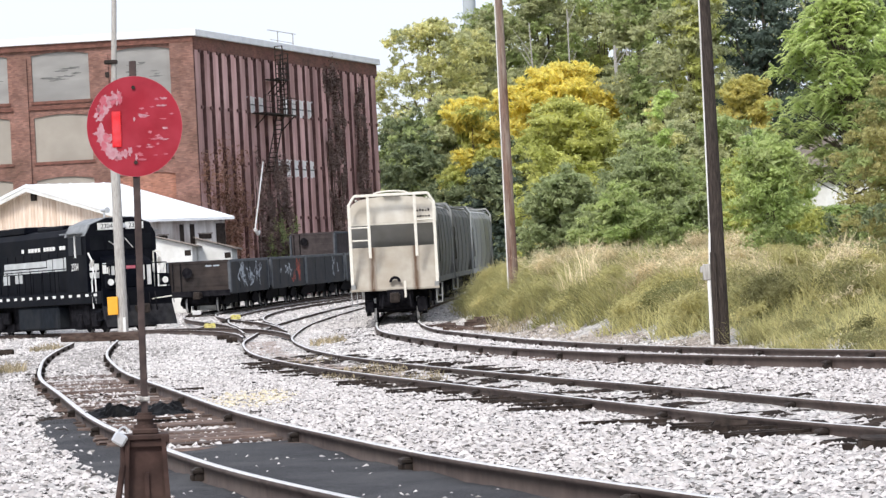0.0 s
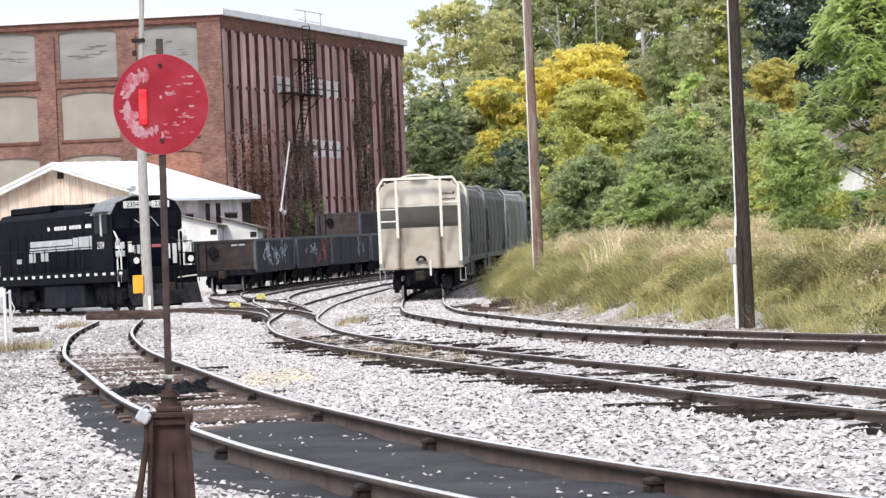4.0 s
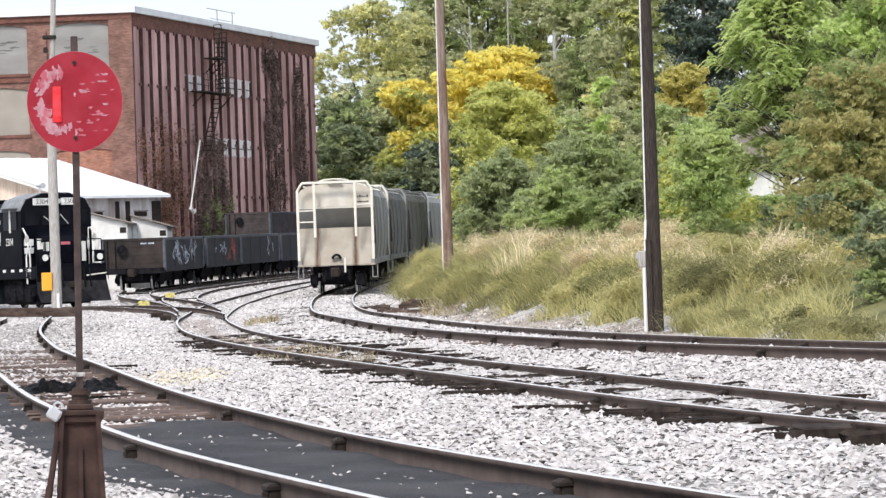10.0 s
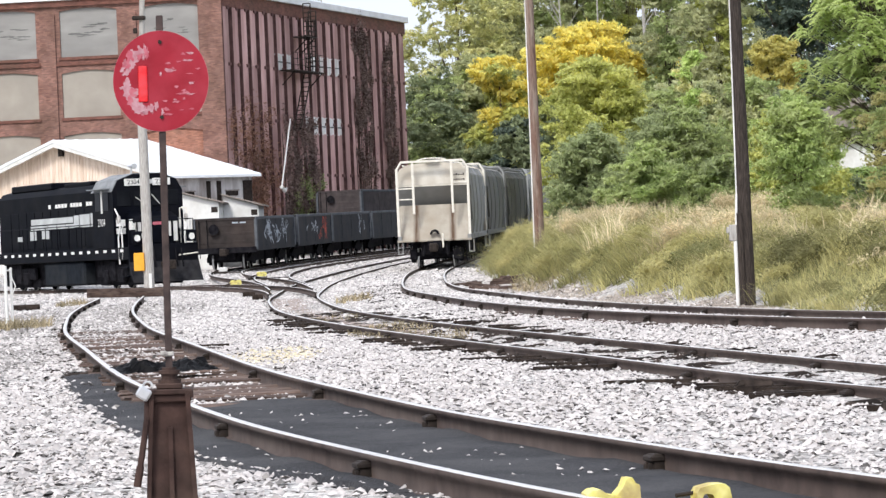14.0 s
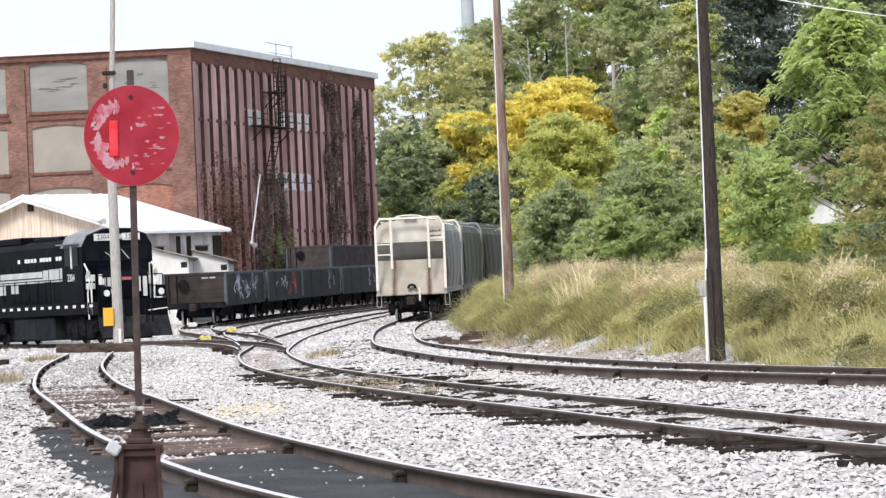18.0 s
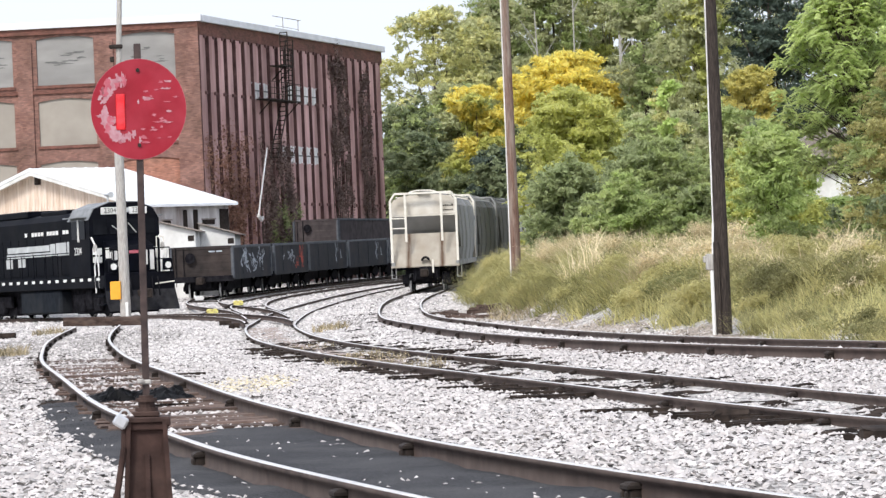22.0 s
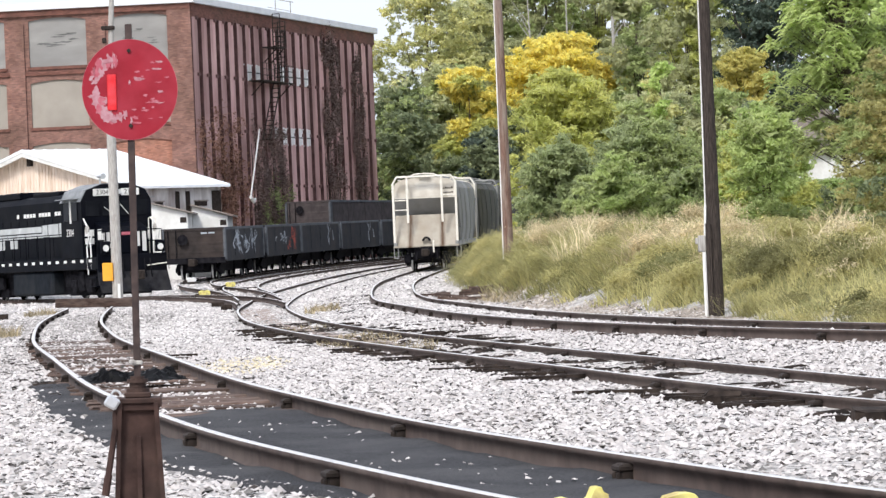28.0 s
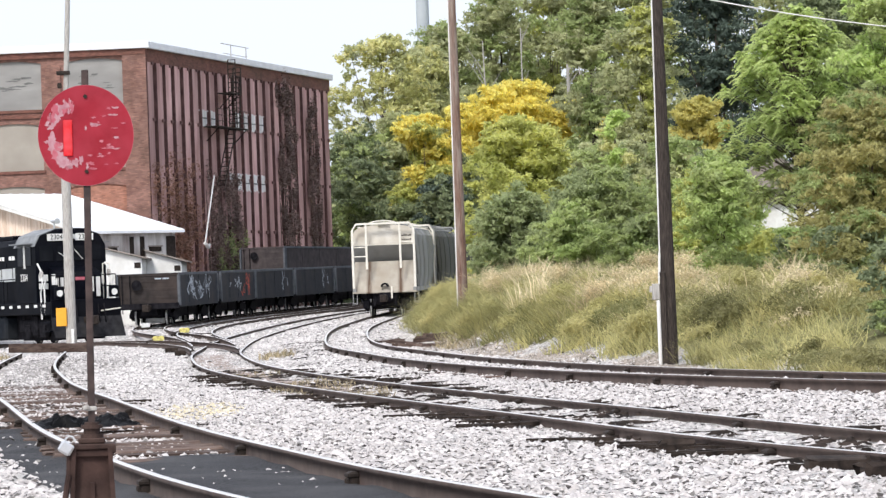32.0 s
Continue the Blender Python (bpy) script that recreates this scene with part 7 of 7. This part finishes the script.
mid = [
    ("tree", "tree with bright yellow autumn crown", 10.6, 262, 6.0, 7.5, 18.1, (L_YGREEN, L_YELLOW), 165, 1.1, 66000, 0.19, 0.35, 0.42, 1.4),
    ("tree", "smaller tree with golden yellow autumn crown", 3.2, 257, 2.6, 7.0, 15.8, (L_YGREEN, L_YELLOW), 60, 0.95, 20000, 0.18, 0.56, 0.4, 1.1),
    ("tree", "low tree with orange-tipped yellow crown", 15.4, 259, 2.1, 9.5, 16.4, (L_YGREEN, L_YELLOW), 44, 0.8, 13000, 0.17, 0.5, 0.4, 1.0),
    ("bush", "deep green thicket under the autumn trees", 4.6, 250, 2.0, 2.0, 10.6, (L_DEEP, L_DARK), 50, 1.0, 14000, 0.18, None, 0.4, 1.3),
    ("bush", "deep green thicket under the autumn trees", 7.0, 254, 2.2, 2.0, 12.4, (L_DEEP, L_DEEP, L_YGREEN), 56, 1.0, 15000, 0.18, None, 0.4, 1.3),
    ("bush", "deep green thicket behind the train", -1.6, 262, 2.9, 1.5, 12.6, (L_DEEP, L_GREEN, L_DEEP), 64, 1.1, 17000, 0.19, None, 0.4, 1.3),
    ("bush", "dark green thicket behind the train", 1.7, 256, 2.6, 1.5, 9.6, (L_DEEP, L_GREEN, L_OLIVE), 60, 1.0, 16000, 0.19, None, 0.4, 1.3),
    ("tree", "tree with yellow-green early autumn leaves", 7.5, 185, 3.0, 2.2, 11.2, (L_YGREEN,), 90, 0.95, 40000, 0.13, None, 0.4, 1.1),
    ("bush", "yellow-green thicket under the autumn trees", 10.6, 190, 2.3, 2.0, 9.4, (L_YGREEN, L_GREEN), 60, 0.85, 20000, 0.13, None, 0.4, 1.2),
    ("bush", "low green bush in front of the white house", 13.3, 112, 1.5, 0.6, 3.3, (L_GREEN, L_FRESH), 50, 0.45, 16000, 0.075, None, 0.4, 1.2),
    ("bush", "fresh green thicket behind the tall grass", 9.9, 101, 1.25, 0.8, 5.4, (L_FRESH, L_YGREEN, L_FRESH), 60, 0.5, 24000, 0.07, None, 0.4, 1.2),
    ("bush", "deep green bush under the feathery tree", 11.6, 92, 0.9, 0.5, 2.9, (L_DEEP, L_GREEN), 40, 0.38, 12000, 0.06, None, 0.4, 1.2),
    ("bush", "fresh green thicket beside the feathery tree", 9.0, 90, 0.85, 0.8, 4.9, (L_FRESH, L_FRESH, L_GREEN), 46, 0.42, 18000, 0.062, None, 0.4, 1.2),
    ("bush", "dark green shrub overhanging the bank", 8.75, 55, 0.85, 0.1, 2.25, (L_DEEP, L_GREEN, L_DEEP), 60, 0.3, 24000, 0.042, None, 0.45, 1.2),
    ("bush", "green shrub under the bronze tree", 9.9, 71, 0.9, 0.7, 2.8, (L_GREEN, L_DEEP, L_BRONZE), 50, 0.32, 16000, 0.05, None, 0.45, 1.2),
    ("tree", "tree with rusty yellow autumn leaves", 18.7, 200, 2.0, 7.4, 12.8, (L_OLIVE, L_RUST), 60, 0.65, 16000, 0.13, 0.35, 0.4, 1.1),
    # dark leaves stand for the shade in the gap below the rusty crown
    ("bush", "dark-leaved bush filling the shaded hollow under the rusty tree", 18.2, 197, 1.2, 3.0, 9.6, (L_DEEP, L_DARK), 36, 0.6, 8000, 0.13, None, 0.4, 1.2),
    ("tree", "slim light green tree with open crown", 14.1, 225, 2.4, 5, 22, (L_OLIVE, L_GREEN), 80, 0.95, 18000, 0.16, None, 0.4, 1.4),
    ("tree", "tall olive green tree behind the bank", 16.3, 210, 2.4, 4, 19.2, (L_OLIVE, L_YGREEN), 90, 0.9, 20000, 0.15, None, 0.4, 1.3),
    ("tree", "dark blue-green conifer behind the trees", 23.0, 230, 4.0, 4.5, 27, (L_DARK,), 170, 1.0, 36000, 0.15, None, 0.3, 1.2),
    ("tree", "bright green tree at the edge of the yard", 16.4, 118, 2.5, 5.2, 13.0, (L_GREEN, L_DEEP), 90, 0.7, 26000, 0.10, None, 0.35, 1.1),
    ("tree", "green tree at the edge of the yard", 12.9, 85, 1.35, 4.4, 9.0, (L_GREEN, L_BRIGHT), 60, 0.45, 17000, 0.07, None, 0.35, 1.1),
    ("tree", "small bronze-leaved tree at the edge of the yard", 10.85, 75, 1.75, 0.4, 5.55, (L_BRONZE, L_GREEN, L_BRONZE), 160, 0.4, 52000, 0.05, None, 0.35, 1.1),
    ("bush", "olive green thicket at the edge of the yard", 12.3, 80, 1.5, 0.5, 5.2, (L_GREEN, L_BRONZE, L_OLIVE), 90, 0.45, 22000, 0.06, None, 0.4, 1.2),
    ("bush", "grey-green bush behind the grass", 4.8, 130, 1.7, 0.8, 5.5, (L_GREY,), 60, 0.62, 26000, 0.085, None, 0.4, 1.2),
    ("bush", "big grey-green bush behind the tall grass", 7.9, 127, 2.4, 0.8, 6.0, (L_GREY, L_GREY, L_GREEN), 90, 0.68, 36000, 0.085, None, 0.4, 1.2),
    ("bush", "dense rounded green bush behind the tall grass", 6.35, 114, 1.3, 0.8, 4.3, (L_GREEN, L_FRESH), 60, 0.48, 26000, 0.075, None, 0.4, 1.2),
    ("bush", "low green bush behind the tall grass", 8.6, 113, 1.2, 0.8, 3.9, (L_GREEN, L_GREY), 50, 0.45, 17000, 0.075, None, 0.4, 1.2),
    ("bush", "grey-green thicket behind the tall grass", 10.4, 150, 2.5, 1.2, 8.2, (L_GREEN, L_GREY, L_OLIVE), 90, 0.75, 30000, 0.10, None, 0.4, 1.2),
    ("tree", "bright green sapling behind the tall grass", 9.5, 138, 0.75, 4.2, 8.8, (L_BRIGHT, L_PALE), 26, 0.36, 5600, 0.085, None, 0.35, 0.9),
    ("bush", "dense olive green thicket behind the tall grass", 10.7, 108, 1.6, 0.8, 5.2, (L_YGREEN, L_FRESH, L_FRESH), 80, 0.5, 32000, 0.07, None, 0.4, 1.2),
    ("bush", "green thicket behind the tall grass", 5.5, 150, 1.3, 0.8, 4.6, (L_OLIVE, L_DEEP), 46, 0.55, 12000, 0.10, None, 0.4, 1.2),
    ("bush", "olive thicket behind the tall grass", 12.6, 145, 2.2, 0.8, 8.0, (L_OLIVE, L_GREEN), 80, 0.75, 28000, 0.11, None, 0.4, 1.2),
    ("bush", "dark green thicket in the wood edge", 15.0, 160, 2.0, 0.8, 8.0, (L_GREEN, L_DEEP), 60, 0.8, 16000, 0.13, None, 0.4, 1.2),
]
for i, (nm, lab, x, y, r, z0, z1, ms, nc, sz, cnt, lf, tp, be, ti) in enumerate(mid):
    tree(nm, lab, x, y, r, z0, z1, ms, nc, sz, cnt, lf, 200 + i, (0.2 if y > 130 else 0.07) if nm == "tree" else 0.05, nm, tp, be, ti)
feather_tree("bright green tree with feathery hanging leaves", 11.7, 95, 1.9, 3.7, 9.2, (L_GREEN, L_FRESH), 260, 260)


def grass(name, label, n, place, length, width, material, seed, lean=0.6, spread=3.14):
    """Arching blades, each two quads long; the blades of one tuft lean one way within the spread."""
    rng = np.random.RandomState(seed)
    x, y, k = place(rng, n)
    n = len(x)
    z = ground(x, y) - 0.03
    L = length * rng.uniform(0.55, 1.2, n) * k
    way = 2.6 + 1.1 * np.sin(x * 1.7 + y * 0.31) + 0.9 * np.sin(y * 0.83 - x * 0.6)
    a = way + spread * rng.uniform(-1, 1, n)
    bend = lean * rng.uniform(0.4, 1.4, n)
    d = np.stack([np.cos(a), np.sin(a) * 0.6, np.zeros(n)], -1)
    s = np.stack([-np.sin(a), np.cos(a), np.zeros(n)], -1)
    s[:, 0] = np.where(np.abs(s[:, 0]) < 0.35, 0.35, s[:, 0])
    s *= (width * rng.uniform(0.6, 1.4, n) * np.clip(y / 85, 0.55, 1))[:, None]
    pts = []
    for t in (0.0, 0.55, 1.0):
        c = np.stack([x, y, z], -1) + d * (L * bend * t * t)[:, None] + np.array([0, 0, 1.0]) * (L * t * (1 - 0.35 * t * bend))[:, None]
        w = s * (1.0, 0.8, 0.12)[len(pts) // 2]
        pts += [c - w, c + w]
    v = np.stack(pts, 1).reshape(-1, 3)
    f = np.array([(0, 1, 3, 2), (2, 3, 5, 4)])[None] + 6 * np.arange(n)[:, None, None]
    ob = big_mesh(name, v, f.reshape(-1, 4), material)
    return tagged(ob, label, "grass", kind="stuff")


def bank(rng, n):
    """Blades gathered in tufts on the slope and on its crown."""
    k = n // 30
    y = rng.uniform(46, 165, k)
    toe = np.interp(y, [46, 57, 62, 85, 105, 135], [1.9, 2.7, 3.5, 3.4, 3.3, 2.7]) + 0.35 * np.sin(y * 0.9) + 0.2 * np.sin(y * 2.3)
    d = toe + 8.0 * rng.rand(k) ** 1.3
    size = np.interp(y, [48, 62, 95], [0.6, 0.72, 1.0]) * np.clip(0.75 + (d - toe) * 0.3, 0.5, 1.0) * rng.uniform(0.75, 1.2, k) * (0.92 + 0.14 * np.sin(y * 0.5 + d * 1.3))
    keep = (LINE_F(y) + d < 0.15 * y + 1.0) & (np.hypot(LINE_F(y) + d - 5.0, y - 61.5) > 0.7) & ((LINE_F(y) + d < 7.5) | (y > 56))
    y, d, size = y[keep], d[keep], size[keep]
    pick = rng.randint(0, len(y), n)
    return LINE_F(y[pick]) + d[pick] + rng.normal(0, 0.16, n), y[pick] + rng.normal(0, 0.25, n), size[pick]


def bank_top(rng, n):
    x, y, k = bank(rng, n)
    sel = (LINE_F(y) + 4.4 + 0.5 * np.sin(y * 0.6) < x) & (rng.rand(len(y)) < np.interp(y, [60, 74, 108, 124], [0.2, 1.0, 1.0, 0.25]))
    return x[sel], y[sel], k[sel]


def bank_near(rng, n):
    """The near end of the slope, past the dark pole."""
    x, y, k = bank(rng, n * 4)
    sel = (x > 5.9) & (y < 70) & (np.sin(x * 1.9 + y * 0.4) + np.sin(y * 0.7 - x) > -0.5)
    return x[sel][:n], y[sel][:n], k[sel][:n]


grass("tall_grass", "tall arching yellow-green grass in tufts on the bank", 52000, bank, 1.12, 0.011, L_GRASS, 31, 1.5, 1.3)
grass("green_grass", "lower green grass and weeds on the bank", 36000, bank, 0.85, 0.013, L_GRASSDARK, 33, 1.5, 1.5)
grass("grass_heads", "pale straw grass heads on the bank", 12000, bank_top, 1.3, 0.013, L_STRAW, 32, 0.8, 1.0)


def plumes(name, label, n, material, seed, place, height, size):
    """Feathery seed heads and leaflets in soft tufts over the grass."""
    rng = np.random.RandomState(seed)
    x, y, k = place(rng, 2600)
    z = ground(x, y) + height * k
    cs = np.stack([x, y, z], -1)
    rs = np.stack([0.30 * k, 0.30 * k, 0.26 * k], -1)
    v, f = leaves(cs, rs, n, size, seed + 1, flat=0.45, shell=0.1, loose=0.35)
    return tagged(big_mesh(name, v, f, material), label, "grass", kind="stuff")


plumes("goldenrod", "soft yellow-green goldenrod tufts on the bank", 190000, L_GRASS, 71, bank, 0.72, 0.055)
plumes("goldenrod", "olive green goldenrod leaves on the bank", 100000, L_GRASSDARK, 72, bank, 0.5, 0.055)
plumes("goldenrod", "olive green weeds at the near end of the bank", 40000, L_BANKOLIVE, 74, bank_near, 0.6, 0.05)
plumes("goldenrod", "pale faded goldenrod heads on the bank", 38000, L_STRAW, 73, bank_top, 0.95, 0.045)


def patch(cx, cy, rx, ry):
    def place(rng, n):
        a, q = rng.uniform(0, 2 * math.pi, n), np.sqrt(rng.rand(n))
        return cx + rx * q * np.cos(a), cy + ry * q * np.sin(a), np.ones(n)
    return place


for i, (cx, cy, rx, ry, L, n) in enumerate(((-1.35, 60, 0.75, 5.5, 0.16, 620), (-0.3, 54.5, 0.4, 3, 0.17, 160), (-10.0, 74, 0.9, 2.6, 0.35, 800), (-2.9, 74, 0.6, 4, 0.14, 160), (-13.0, 112, 0.5, 3, 0.35, 220), (-3.2, 96, 0.5, 4, 0.3, 300), (2.2, 98, 0.9, 8, 0.3, 900))):
    grass("weeds", "dry yellow-green weeds growing in the ballast", n, patch(cx, cy, rx, ry), L, 0.012, L_WEED, 60 + i, 0.9)


def vines():
    S = FLANK
    for i, (x0, x1, z0, z1, m, n, lab) in enumerate(((0.3, 6.5, 0, 10.0, L_VINERED, 2100, "brown autumn creeper on the mill flank"), (2.6, 5.5, 0, 8.3, L_VINERED, 1500, "reddish creeper on the mill flank"), (7.5, 12.0, 0, 9.4, L_VINE, 5500, "dark creeper under the fire escape"), (8.5, 12.8, 0, 5.5, L_GREEN, 2200, "green bush against the mill flank"), (18.6, 21.3, 0, 14.8, L_VINE, 7000, "dark creeper climbing the whole mill flank"), (23.2, 25.0, 2, 14.0, L_VINE, 3000, "narrow dark creeper on the mill flank"))):
        rng = np.random.RandomState(400 + i)
        k = 130
        cs = np.stack([rng.uniform(x0, x1, k), rng.uniform(-0.35, -0.05, k), z0 + (z1 - z0) * rng.rand(k) ** 1.15], -1)
        rs = np.stack([np.full(k, 0.12 * (x1 - x0)) * rng.uniform(0.5, 1.3, k), np.full(k, 0.09), rng.uniform(0.4, 1.3, k)], -1)
        v, f = leaves(cs, rs, int(n * 2.4), 0.09, 410 + i, shell=0.0, loose=0.3)
        ob = big_mesh("creeper", v, f, m)
        ob.matrix_basis = MILL @ S
        tagged(ob, lab, "creeper")
        for j in range(7):
            x = rng.uniform(x0 + 0.1, x1 - 0.1)
            bm = tubes(((x, -0.06, z0 - 0.3 if z0 == 0 else z0), (x + rng.uniform(-0.3, 0.3), -0.04, z0 + (z1 - z0) * rng.uniform(0.5, 0.9)), 0.04, 0.015), n=5)
            part("stem", bm, M_BARK, ob)


vines()


# ---- what moves: the hopper train rolls away along the far track ----
def motions():
    times = [i * 1.0 for i in range(33)]
    for k, car in enumerate(TRAIN):
        rows = []
        for t in times:
            y = float(REAR(t))
            s = float(np.interp(y, F_Y, F_S)) + 17.5 * k
            rows.append((t, on_track(s, 16.4, 6.4)))
        walk(car, rows)


motions()
